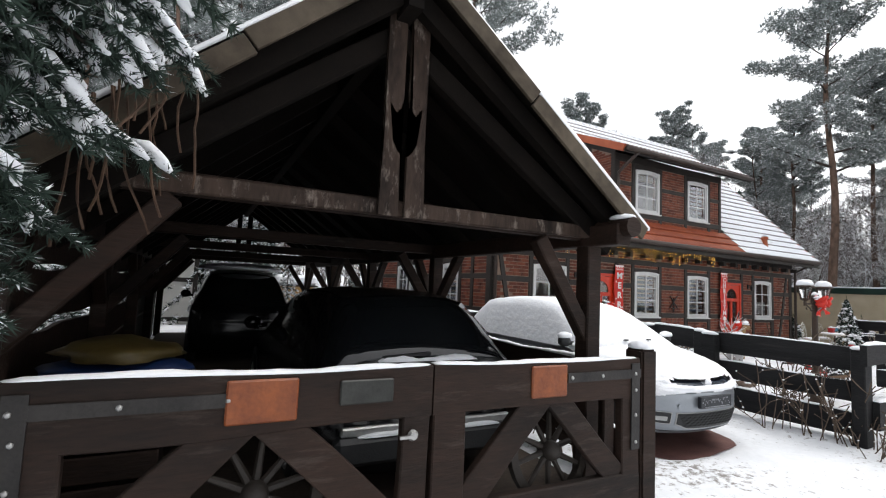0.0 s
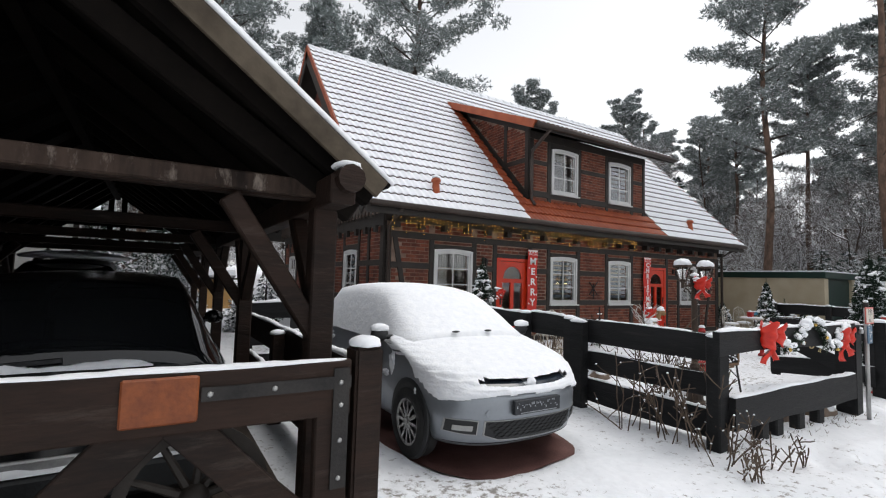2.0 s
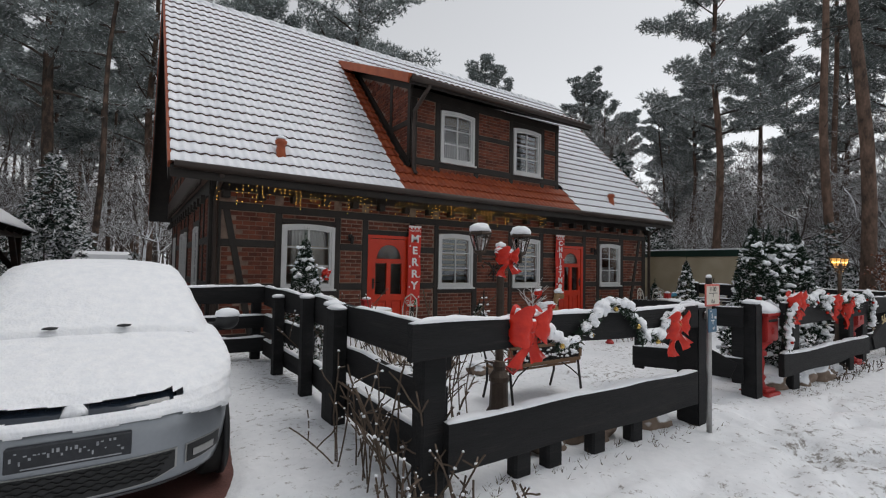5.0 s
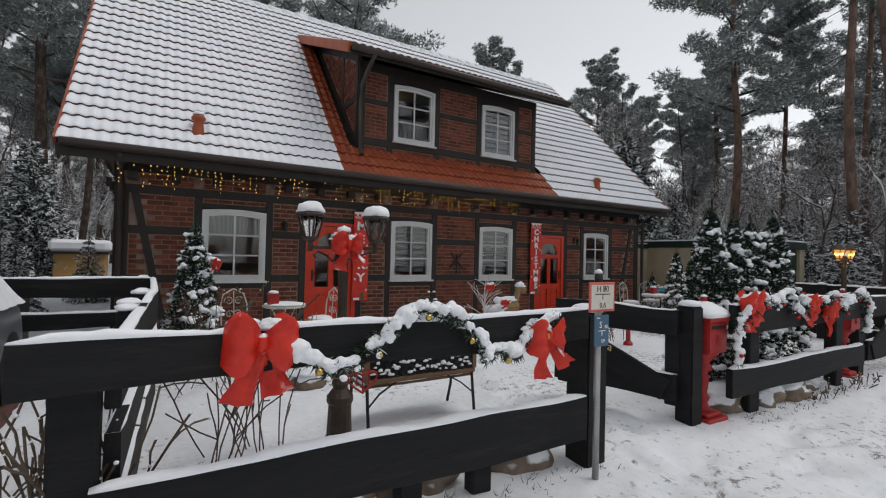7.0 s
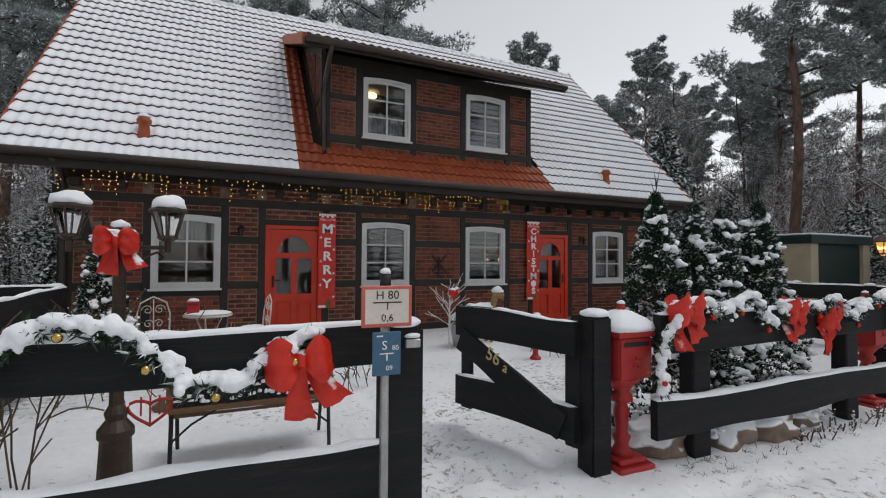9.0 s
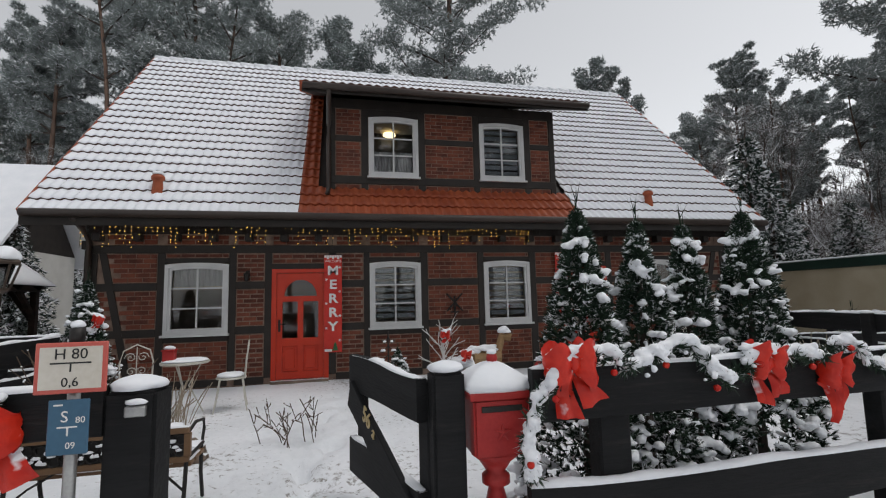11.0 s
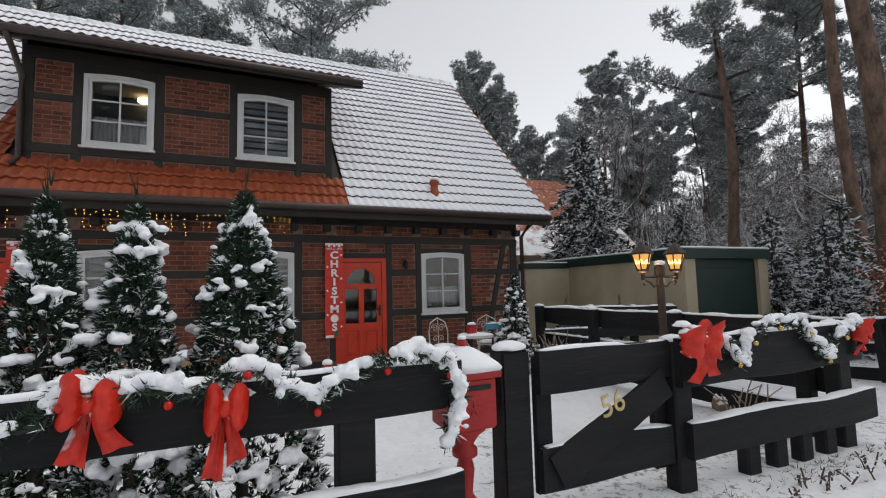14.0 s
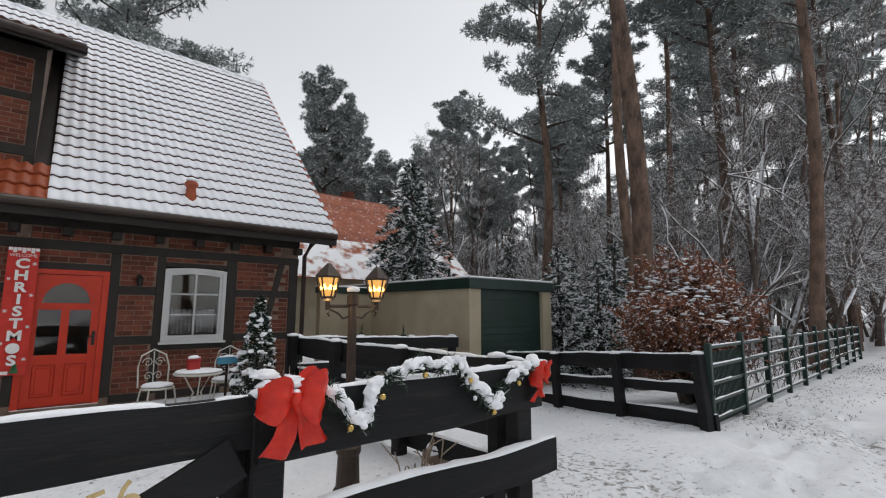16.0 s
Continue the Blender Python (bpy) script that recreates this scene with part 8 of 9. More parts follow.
# ---- red mailbox pillars ----
def mailbox(x, y, label):
    m = thing("mailbox", x, y, 0, label, "mailbox", "mailboxes")
    bm = bmesh.new()
    box(bm, -0.16, 0.16, -0.16, 0.16, -0.1, 0.05)
    box(bm, -0.12, 0.12, -0.12, 0.12, 0.05, 0.09)
    bmesh.ops.bevel(bm, geom=bm.edges[:], offset=0.012, segments=1, affect="EDGES")
    part("plinth", bm, REDPAINT, m)
    bm = bmesh.new()
    lathe(bm, [(0.09, 0.09), (0.06, 0.12), (0.045, 0.16), (0.065, 0.21), (0.04, 0.24), (0.048, 0.32), (0.055, 0.38), (0.04, 0.44), (0.075, 0.46), (0.075, 0.50), (0.05, 0.52), (0.09, 0.58), (0.13, 0.61), (0.13, 0.63)], 16)
    part("column", bm, REDPAINT, m, "turned red column", smooth=True)
    bm = bmesh.new()
    box(bm, -0.15, 0.15, -0.14, 0.14, 0.63, 0.92)
    bmesh.ops.bevel(bm, geom=bm.edges[:], offset=0.012, segments=2, affect="EDGES")
    part("box", bm, REDPAINT, m)
    boxed("slot", -0.11, 0.11, -0.148, -0.139, 0.855, 0.885, DARKMETAL, m, "dark letter slot", bevel=0.003)
    bm = bmesh.new()
    for k in range(5):
        a = k * math.tau / 5
        tube(bm, [(0, -0.142, 0.75), (0.045 * math.sin(a), -0.142, 0.75 + 0.045 * math.cos(a))], [0.012, 0.004], 6)
    part("relief", bm, REDPAINT, m)
    bm = bmesh.new()
    rings = [[bm.verts.new((sx * a, sy * b, z)) for sx, sy in ((-1, -1), (1, -1), (1, 1), (-1, 1))] for a, b, z in ((0.17, 0.16, 0.92), (0.175, 0.165, 0.95), (0.12, 0.11, 1.01), (0.03, 0.03, 1.05))]
    for p, q in zip(rings, rings[1:]):
        for k in range(4):
            bm.faces.new((p[k], p[(k + 1) % 4], q[(k + 1) % 4], q[k]))
    bm.faces.new(rings[0][::-1])
    bm.faces.new(rings[-1])
    part("lid", bm, REDPAINT, m)
    bm = bmesh.new()
    rings = [[bm.verts.new((sx * a + 0.008 * noise.noise(Vector((sx, sy, z * 9 + x))), sy * b, z)) for sx, sy in ((-1, -1), (0, -1.04), (1, -1), (1.04, 0), (1, 1), (0, 1.04), (-1, 1), (-1.04, 0))] for a, b, z in ((0.165, 0.155, 0.952), (0.178, 0.168, 0.975), (0.165, 0.155, 1.0), (0.115, 0.105, 1.045), (0.05, 0.05, 1.085), (0.02, 0.02, 1.095))]
    for p, q in zip(rings, rings[1:]):
        for k in range(8):
            bm.faces.new((p[k], p[(k + 1) % 8], q[(k + 1) % 8], q[k]))
    bm.faces.new(rings[0][::-1])
    bm.faces.new(rings[-1])
    part("snow_cap", bm, SNOW, m, "snow on the lid", smooth=True)
    bm = bmesh.new()
    bmesh.ops.create_uvsphere(bm, u_segments=12, v_segments=8, radius=0.032)
    bmesh.ops.translate(bm, vec=(0, 0, 1.11), verts=bm.verts[:])
    part("knob", bm, REDPAINT, m, smooth=True)
    bm = bmesh.new()
    lump(bm, (0, 0, 1.14), (0.03, 0.03, 0.018), 2)
    part("snow_cap", bm, SNOW, m, smooth=True)


mailbox(10.955, 2.46, "red cast-iron mailbox on a turned pillar, capped with snow")
mailbox(14.265, 2.52, "red cast-iron mailbox on a turned pillar, capped with snow")

# ---- hydrant and valve signs on a steel pole ----
pole = thing("utility_sign", 9.12, 2.12, 0, "steel pole with a white hydrant sign and a blue valve sign", "sign")
bm = bmesh.new()
tube(bm, [(0, 0, -0.1), (0, 0, 1.36)], 0.022, 14)
part("pole", bm, STEEL, pole, smooth=True)
bm = bmesh.new()
lump(bm, (0, 0, 1.372), (0.026, 0.026, 0.022), 1, 2, 0.1)
part("snow_cap", bm, SNOW, pole, smooth=True)
bm = bmesh.new()
tube(bm, [(0, 0, 1.30), (0, 0, 1.362)], 0.027, 14)
part("cap", bm, DARKMETAL, pole, smooth=True)
SIGNRED = material("faded_red_enamel", (0.5, 0.09, 0.07), (0.58, 0.13, 0.1), 6.0, 0.4, 0.05, 50.0)
SIGNWHITE = material("aged_white_enamel", (0.55, 0.5, 0.42), (0.66, 0.62, 0.55), 5.0, 0.4, 0.05, 50.0)
SIGNBLUE = material("faded_blue_enamel", (0.035, 0.095, 0.16), (0.05, 0.13, 0.21), 5.0, 0.4, 0.05, 50.0)
BLACKINK = material("black_print", (0.01, 0.01, 0.01), (0.02, 0.02, 0.02), 8.0, 0.5, 0.0, 50.0)
plate = boxed("hydrant_plate", -0.124, 0.124, -0.034, -0.024, 1.113, 1.308, SIGNRED, pole, "white plate with a red border", bevel=0.004)
boxed("face", -0.107, 0.107, -0.0365, -0.0335, 1.13, 1.291, SIGNWHITE, plate)
for w_, z_, s_ in (("H 80", 1.262, 0.058), ("0,6", 1.155, 0.05)):
    text_part(w_, s_, BLACKINK, plate, Matrix.Translation((0.0, -0.0375, z_)) @ UP, 0.0006)
boxed("print_bar", -0.07, 0.07, -0.038, -0.0366, 1.226, 1.232, BLACKINK, plate)
boxed("print_bar", -0.003, 0.003, -0.0384, -0.037, 1.195, 1.2255, BLACKINK, plate)
plate = boxed("valve_plate", -0.07, 0.07, -0.034, -0.024, 0.884, 1.09, SIGNBLUE, pole, "blue plate", bevel=0.004)
for w_, x_, z_, s_ in (("S", -0.012, 1.025, 0.06), ("80", 0.042, 1.012, 0.034), ("09", 0.012, 0.918, 0.034)):
    text_part(w_, s_, INK, plate, Matrix.Translation((x_, -0.0352, z_)) @ UP, 0.0006)
boxed("print_bar", -0.035, 0.032, -0.0358, -0.0342, 0.985, 0.99, INK, plate)
boxed("print_bar", -0.003, 0.003, -0.0362, -0.0342, 0.955, 0.9845, INK, plate)
boxed("print_bar", -0.05, -0.02, -0.0358, -0.0342, 1.068, 1.074, INK, plate)
# small grey box on the gate post
lb = thing("door_bell", 9.30, 2.238, 0.98, "small grey bell box with snow on the gate post", "bell")
boxed("case", -0.04, 0.04, -0.03, 0.0, 0.0, 0.045, STEEL, lb, bevel=0.005)
bm = bmesh.new()
lump(bm, (0, -0.015, 0.058), (0.042, 0.02, 0.018), 1)
part("snow_cap", bm, SNOW, lb, smooth=True)

# ---- bench behind the fence ----
bench = thing("garden_bench", 8.60, 3.58, 0, "iron and wood garden bench, its lattice back full of snow", "bench")
WARMWOOD = material("varnished_slat", (0.12, 0.065, 0.03), (0.2, 0.115, 0.06), 4.0, 0.55, 0.4, 30.0, stretch=(0.3, 1, 1))
boxed("back_rail", -0.54, 0.54, -0.035, 0.0, 0.575, 0.62, WARMWOOD, bench, bevel=0.006)
boxed("back_rail", -0.54, 0.54, -0.03, 0.005, 0.385, 0.425, WARMWOOD, bench, bevel=0.006)
for x in (-0.53, 0.53):
    boxed("back_stile", x - 0.02, x + 0.02, -0.032, 0.002, 0.426, 0.574, WARMWOOD, bench)
bm = bmesh.new()
for k in range(14):
    c = -0.48 + k * 0.074
    for j in range(2):
        a = [(c + 0.032 * math.cos(q * math.tau / 8), -0.018, 0.46 + j * 0.075 + 0.034 * math.sin(q * math.tau / 8)) for q in range(9)]
        tube(bm, a, 0.008, 5, False)
box(bm, -0.51, 0.51, -0.012, -0.008, 0.426, 0.574)
part("lattice", bm, DARKMETAL, bench, "black cast-iron lattice")
bm = bmesh.new()
rr = random.Random(8)
for k in range(46):
    lump(bm, (-0.48 + k * 0.0213, -0.028, 0.445 + rr.random() * 0.11), (rr.uniform(0.012, 0.03), 0.012, rr.uniform(0.01, 0.024)), k, 2, 0.6)
tagged(part("snow", bm, SNOW_FINE, bench, "snow in the lattice", smooth=True), kind="stuff")
for k in range(3):
    boxed("seat_slat", -0.54, 0.54, 0.03 + k * 0.12, 0.12 + k * 0.12, 0.34, 0.37, WARMWOOD, bench, bevel=0.005)
bm = bmesh.new()
snow_ridge(bm, 1.06, 0.36, 0.06, 4, Matrix.Translation((-0.53, 0.19, 0.37)))
part("snow_cover", bm, SNOW, bench, smooth=True)
bm = bmesh.new()
snow_ridge(bm, 1.08, 0.04, 0.025, 6, Matrix.Translation((-0.54, -0.018, 0.62)), 0, 0, 0.3)
part("snow_cap", bm, SNOW, bench, smooth=True)
for x in (-0.52, 0.52):
    bm = bmesh.new()
    tube(bm, [(x, -0.06, 0.0), (x, -0.02, 0.25), (x, 0.0, 0.4), (x, -0.02, 0.62)], 0.014, 7)
    tube(bm, [(x, 0.42, 0.0), (x, 0.36, 0.2), (x, 0.36, 0.4)], 0.014, 7)
    tube(bm, [(x, -0.02, 0.4), (x, 0.4, 0.4)], 0.012, 7)
    tube(bm, [(x, -0.02, 0.56), (x, 0.2, 0.6), (x, 0.4, 0.57), (x, 0.42, 0.5), (x, 0.38, 0.42)], 0.012, 7)
    tube(bm, [(x, -0.03, 0.2), (x + (-0.12 if x > 0 else 0.12), 0.0, 0.3), (x + (-0.3 if x > 0 else 0.3), 0.0, 0.4)], 0.008, 6)
    part("side_frame", bm, DARKMETAL, bench, "black iron side")
heart = thing("wire_heart", 7.98, 3.42, 0.32, "dark red wire heart hung beside the bench", "ornament")
bm = bmesh.new()
pts = [(0.11 * math.sin(a) ** 3 * 1.1, 0, 0.03 + 0.095 * (0.81 * math.cos(a) - 0.31 * math.cos(2 * a) - 0.12 * math.cos(3 * a)) + 0.12) for a in [k * math.tau / 24 for k in range(25)]]
tube(bm, pts, 0.010, 6, False)
for q in (-0.05, 0.0, 0.05):
    tube(bm, [(q, 0, 0.07 + abs(q)), (q, 0, 0.24)], 0.006, 5)
tube(bm, [(0, 0, 0.2), (0.0, 0.1, 0.36)], 0.003, 4)
part("wire", bm, REDPAINT, heart)


# ---- bistro tables and chairs by the doors ----
CREAM = material("cream_iron", (0.45, 0.43, 0.38), (0.58, 0.56, 0.5), 6.0, 0.5, 0.2, 60.0)


def scroll(bm, cx, cz, r, turns, y=0.0, s=1):
    tube(bm, [(cx + s * r * (1 - k / 14) * math.cos(k * turns * math.tau / 12), y, cz + r * (1 - k / 14) * math.sin(k * turns * math.tau / 12)) for k in range(13)], 0.006, 5, False)


def bistro_chair(x, y, turn, label, mat):
    c = thing("bistro_chair", x, y, 0, label, "chair", "bistro chairs", turn)
    bm = bmesh.new()
    lathe(bm, [(0.19, 0.43), (0.2, 0.44), (0.19, 0.455)], 18)
    part("seat", bm, mat, c)
    bm = bmesh.new()
    lump(bm, (0, 0, 0.475), (0.185, 0.185, 0.04), x, 3, 0.15)
    part("snow_cap", bm, SNOW, c, smooth=True)
    bm = bmesh.new()
    arc = [(-0.18, 0.17, 0.44), (-0.19, 0.19, 0.7), (-0.15, 0.21, 0.85), (0, 0.22, 0.93), (0.15, 0.21, 0.85), (0.19, 0.19, 0.7), (0.18, 0.17, 0.44)]
    tube(bm, arc, 0.011, 7)
    for s in (-1, 1):
        scroll(bm, s * 0.07, 0.76, 0.07, 1.4, 0.2, s)
        scroll(bm, s * 0.06, 0.58, 0.06, 1.3, 0.19, -s)
    tube(bm, [(0, 0.18, 0.45), (0, 0.21, 0.9)], 0.007, 6)
    part("backrest", bm, mat, c, "curled wire back")
    for a, b in ((-0.15, -0.14), (0.15, -0.14), (-0.15, 0.14), (0.15, 0.14)):
        bm = bmesh.new()
        tube(bm, [(a, b, 0.44), (a * 1.2, b * 1.25, 0.2), (a * 1.35, b * 1.5, 0.0)], 0.010, 6)
        part("leg", bm, mat, c)


def bistro_table(x, y, label, mat, h=0.70):
    t = thing("bistro_table", x, y, 0, label, "table", "bistro tables")
    bm = bmesh.new()
    lathe(bm, [(0.29, h - 0.03), (0.3, h - 0.02), (0.3, h - 0.005), (0.28, h)], 24)
    part("tabletop", bm, mat, t)
    bm = bmesh.new()
    lump(bm, (0, 0, h + 0.012), (0.285, 0.285, 0.03), x, 3, 0.08)
    part("snow_cap", bm, SNOW, t, smooth=True)
    for k in range(3):
        a = k * math.tau / 3 + 0.4
        bm = bmesh.new()
        tube(bm, [(0.2 * math.cos(a), 0.2 * math.sin(a), h - 0.03), (0.05 * math.cos(a), 0.05 * math.sin(a), 0.38), (0.24 * math.cos(a), 0.24 * math.sin(a), 0.0)], 0.011, 6)
        part("leg", bm, mat, t)


def lantern_box(x, y, z, label):
    l = thing("table_lantern", x, y, z, label, "lantern", "table lanterns")
    boxed("body", -0.07, 0.07, -0.06, 0.06, 0.0, 0.13, REDPAINT, l, bevel=0.008)
    bm = bmesh.new()
    box(bm, -0.08, 0.08, -0.07, 0.07, 0.131, 0.15)
    part("lid", bm, REDPAINT, l)
    bm = bmesh.new()
    lump(bm, (0, 0, 0.165), (0.075, 0.065, 0.035), x)
    part("snow_cap", bm, SNOW, l, smooth=True)


bistro_table(8.13, 6.91, "cream iron bistro table under snow", CREAM)
bistro_chair(8.69, 7.0, -80, "cream iron bistro chair with a curled back", CREAM)
bistro_chair(7.55, 6.9, 20, "cream iron bistro chair with a curled back", CREAM)
lantern_box(7.96, 6.83, 0.72, "red tin lantern with a snowy lid on the table")
bistro_table(16.62, 6.85, "white bistro table under snow", CREAM, 0.65)
bistro_chair(16.22, 7.2, 10, "white garden chair with a pierced back, snow on the seat", CREAM)
bistro_chair(17.1, 7.3, -25, "white garden chair with a pierced back, snow on the seat", CREAM)
lantern_box(16.55, 6.85, 0.67, "red tin lantern with a snowy lid on the table")
BLUEW = material("blue_painted_wood", (0.05, 0.2, 0.3), (0.08, 0.28, 0.4), 5.0, 0.7, 0.3, 40.0)
bs = thing("blue_sign", 17.0, 6.95, 0, "small blue wooden sign on a stake with snow", "sign")
boxed("stake", -0.015, 0.015, -0.01, 0.01, 0, 0.8, OLDWOOD, bs)
boxed("board", -0.14, 0.14, -0.03, -0.012, 0.72, 0.82, BLUEW, bs, bevel=0.005)
bm = bmesh.new()
snow_ridge(bm, 0.26, 0.04, 0.03, 2, Matrix.Translation((-0.13, -0.02, 0.82)))
part("snow_cap", bm, SNOW, bs, smooth=True)


# ---- ornaments between the doors ----
def twig_tree(x, y, h, label, mat, bowed):
    t = thing("twig_tree", x, y, 0, label, "ornament", "twig trees")
    rng = np.random.default_rng(int(x * 10))
    bm = bmesh.new()
    tube(bm, [(0, 0, -0.05), (0, 0, h * 0.7)], [0.02, 0.012], 6)
    for k in range(14):
        a = k * 2.4
        p = limb(bm, rng, (0, 0, h * (0.3 + 0.035 * k)), (math.cos(a), math.sin(a), 0.9), h * 0.38, 0.010, 4, 0.02, 0.3, 5)
        limb(bm, rng, p[2], (math.cos(a + 0.8), math.sin(a + 0.8), 0.7), h * 0.2, 0.007, 3, 0, 0.3, 4)
    tagged(part("twig", bm, mat, t), kind="stuff")
    return t


FROST = material("frosted_white_twig", (0.5, 0.48, 0.46), (0.66, 0.65, 0.64), 9.0, 0.8, 0.3, 40.0)
twig_tree(11.65, 6.85, 1.15, "frosted white twig tree with a red bow", FROST, True)
bow(11.66, 6.75, 0.90, 0.16, 0.18, 0, "small red bow on the twig tree", seed=12)
bow(11.95, 6.68, 0.62, 0.18, 0.18, 8, "small red bow on the planter", seed=13)
pl = thing("planter", 11.95, 6.95, 0, "grey zinc planter heaped with snow and sprigs", "planter")
bm = bmesh.new()
lathe(bm, [(0.16, 0.0), (0.22, 0.34), (0.24, 0.35), (0.24, 0.38), (0.19, 0.38)], 18)
part("pot", bm, STEEL, pl, smooth=False)
boxed("band", -0.1, 0.1, -0.236, -0.21, 0.2, 0.27, BLUEW, pl, "blue label")
bm = bmesh.new()
for k in range(6):
    lump(bm, (0.11 * math.cos(k), 0.11 * math.sin(k), 0.42 + 0.02 * k), (0.13, 0.12, 0.08), k, 2, 0.4)
part("snow_cap", bm, SNOW, pl, smooth=True)
wt_ = thing("wire_tree", 10.9, 7.5, 0, "flat dark iron christmas tree with snow on its arms", "ornament")
bm = bmesh.new()
tube(bm, [(0, 0, 0), (0, 0, 0.95)], 0.012, 6)
for k in range(5):
    w = 0.3 - 0.05 * k
    tube(bm, [(-w, 0, 0.25 + k * 0.14), (-w * 0.6, 0, 0.2 + k * 0.14), (0, 0, 0.3 + k * 0.14), (w * 0.6, 0, 0.2 + k * 0.14), (w, 0, 0.25 + k * 0.14)], 0.010, 5)
part("frame", bm, DARKMETAL, wt_)
bm = bmesh.new()
for k in range(5):
    w = 0.3 - 0.05 * k
    for s in (-1, 1):
        lump(bm, (s * w * 0.55, 0, 0.225 + k * 0.14), (w * 0.3, 0.03, 0.025), k, 2, 0.4)
tagged(part("snow", bm, SNOW, wt_, smooth=True), kind="stuff")
st = thing("log_figure", 12.42, 7.1, 0, "pale wooden garden figure made of logs under thick snow", "ornament")
bm = bmesh.new()
for p, q, r in (((-0.16, 0, 0), (-0.12, 0, 0.42), 0.03), ((0.16, 0, 0), (0.12, 0, 0.42), 0.03), ((-0.13, 0.14, 0), (-0.1, 0.12, 0.42), 0.03), ((0.13, 0.14, 0), (0.1, 0.12, 0.42), 0.03), ((-0.22, 0.06, 0.5), (0.22, 0.06, 0.5), 0.12), ((0.18, 0.06, 0.52), (0.26, 0.04, 0.82), 0.06), ((0.22, 0.05, 0.84), (0.4, 0.0, 0.8), 0.06)):
    tube(bm, [p, q], r, 9)
part("logs", bm, material("pale_log", (0.22, 0.13, 0.06), (0.34, 0.22, 0.11), 6.0, 0.8, 0.6, 30.0), st)
bm = bmesh.new()
for p, s in (((0, 0.06, 0.63), (0.24, 0.11, 0.07)), ((0.3, 0.03, 0.9), (0.11, 0.08, 0.07)), ((-0.2, 0.06, 0.6), (0.1, 0.1, 0.09))):
    lump(bm, p, s, p[0] * 9, 3, 0.4)
tagged(part("snow", bm, SNOW_FINE, st, smooth=True), kind="stuff")
for x, y, h in ((12.9, 6.2, 0.55), (13.5, 5.2, 0.62), (12.45, 5.6, 0.4), (14.1, 6.2, 0.5)):
    r = thing("red_lantern", x, y, 0, "small red garden lantern post with snow on top", "lantern", "red lanterns")
    bm = bmesh.new()
    lathe(bm, [(0.08, 0), (0.08, 0.04), (0.04, 0.08), (0.035, h * 0.6), (0.07, h * 0.62), (0.075, h * 0.85), (0.09, h * 0.87), (0.03, h)], 10)
    part("pillar", bm, REDPAINT, r)
    bm = bmesh.new()
    lump(bm, (0, 0, h + 0.01), (0.07, 0.07, 0.05), x)
    part("snow_cap", bm, SNOW, r, smooth=True)

# ---- boulders along the fence ----
for k, (x, y, s) in enumerate(((7.55, 2.62, 0.2), (8.05, 2.62, 0.24), (8.8, 2.6, 0.26), (11.36, 2.52, 0.22), (12.05, 2.46, 0.2), (12.5, 2.44, 0.24), (13.0, 2.5, 0.18), (8.4, 5.4, 0.2), (8.0, 5.1, 0.16), (18.1, 3.6, 0.16), (18.4, 3.2, 0.15), (8.75, 4.9, 0.14))):
    b = new("boulder")
    b.location = (x, y, s * 0.3)
    tagged(b, "rounded brown field boulder half buried in snow", "boulder", "boulders")
    bm = bmesh.new()
    lump(bm, (0, 0, 0), (s * 1.25, s * 0.85, s * 0.85), k + 1, 3, 0.45, False)
    part("stone", bm, STONE, b, smooth=True)
    bm = bmesh.new()
    lump(bm, (0, 0, s * 0.62), (s * 1.0, s * 0.7, s * 0.3), k + 1, 3, 0.5)
    part("snow_cap", bm, SNOW, b, smooth=True)


# ---- dry stalks and shrubs ----
def stalks(label, x, y, rx, ry, n, h, seed, mat, category="plant", snow=True, fork=2):
    rng = np.random.default_rng(seed)
    p = thing("dry_plant", x, y, ground_z(x, y), label, category, "dry plants")
    bm = bmesh.new()
    ends = []
    for k in range(n):
        a = (rng.uniform(-rx, rx), rng.uniform(-ry, ry), -0.03)
        q = limb(bm, rng, a, (rng.normal(0, 0.28), rng.normal(0, 0.28), 1), h * rng.uniform(0.5, 1.1), 0.0042, 5, 0.03, 0.16, 4)
        ends += q[2:]
        for j in range(fork):
            e = limb(bm, rng, q[rng.integers(2, 5)], (rng.normal(0, 0.6), rng.normal(0, 0.6), 0.7), h * rng.uniform(0.15, 0.4), 0.0035, 3, 0.03, 0.3, 3)
            ends += e[1:]
    tagged(part("stem", bm, mat, p), kind="stuff")
    if snow:
        bm = bmesh.new()
        for e in ends:
            if rng.random() < 0.28:
                s = rng.uniform(0.005, 0.013)
                lump(bm, e, (s, s, s), rng.random() * 9, 1, 0.4)
        tagged(part("snow", bm, SNOW_FINE, p, smooth=True), kind="stuff")


STEM = material("dry_brown_stem", (0.05, 0.035, 0.025), (0.13, 0.095, 0.07), 6.0, 0.9, 0.2, 40.0)
STRAW = material("pale_dry_grass", (0.24, 0.19, 0.14), (0.38, 0.32, 0.25), 6.0, 0.9, 0.1, 40.0)
DS = "clump of dry brown stalks dusted with snow"
stalks(DS, 6.25, 2.75, 0.22, 0.5, 26, 0.75, 1, STEM)
stalks(DS, 6.2, 2.2, 0.25, 0.15, 14, 0.45, 2, STEM)
stalks("leafless shrub of upright twigs behind the fence", 7.15, 3.5, 0.25, 0.2, 16, 1.15, 3, STEM, "shrub", False)
stalks("leafless shrub of upright twigs behind the fence", 7.3, 5.6, 0.5, 0.4, 14, 1.2, 4, STEM, "shrub", True)
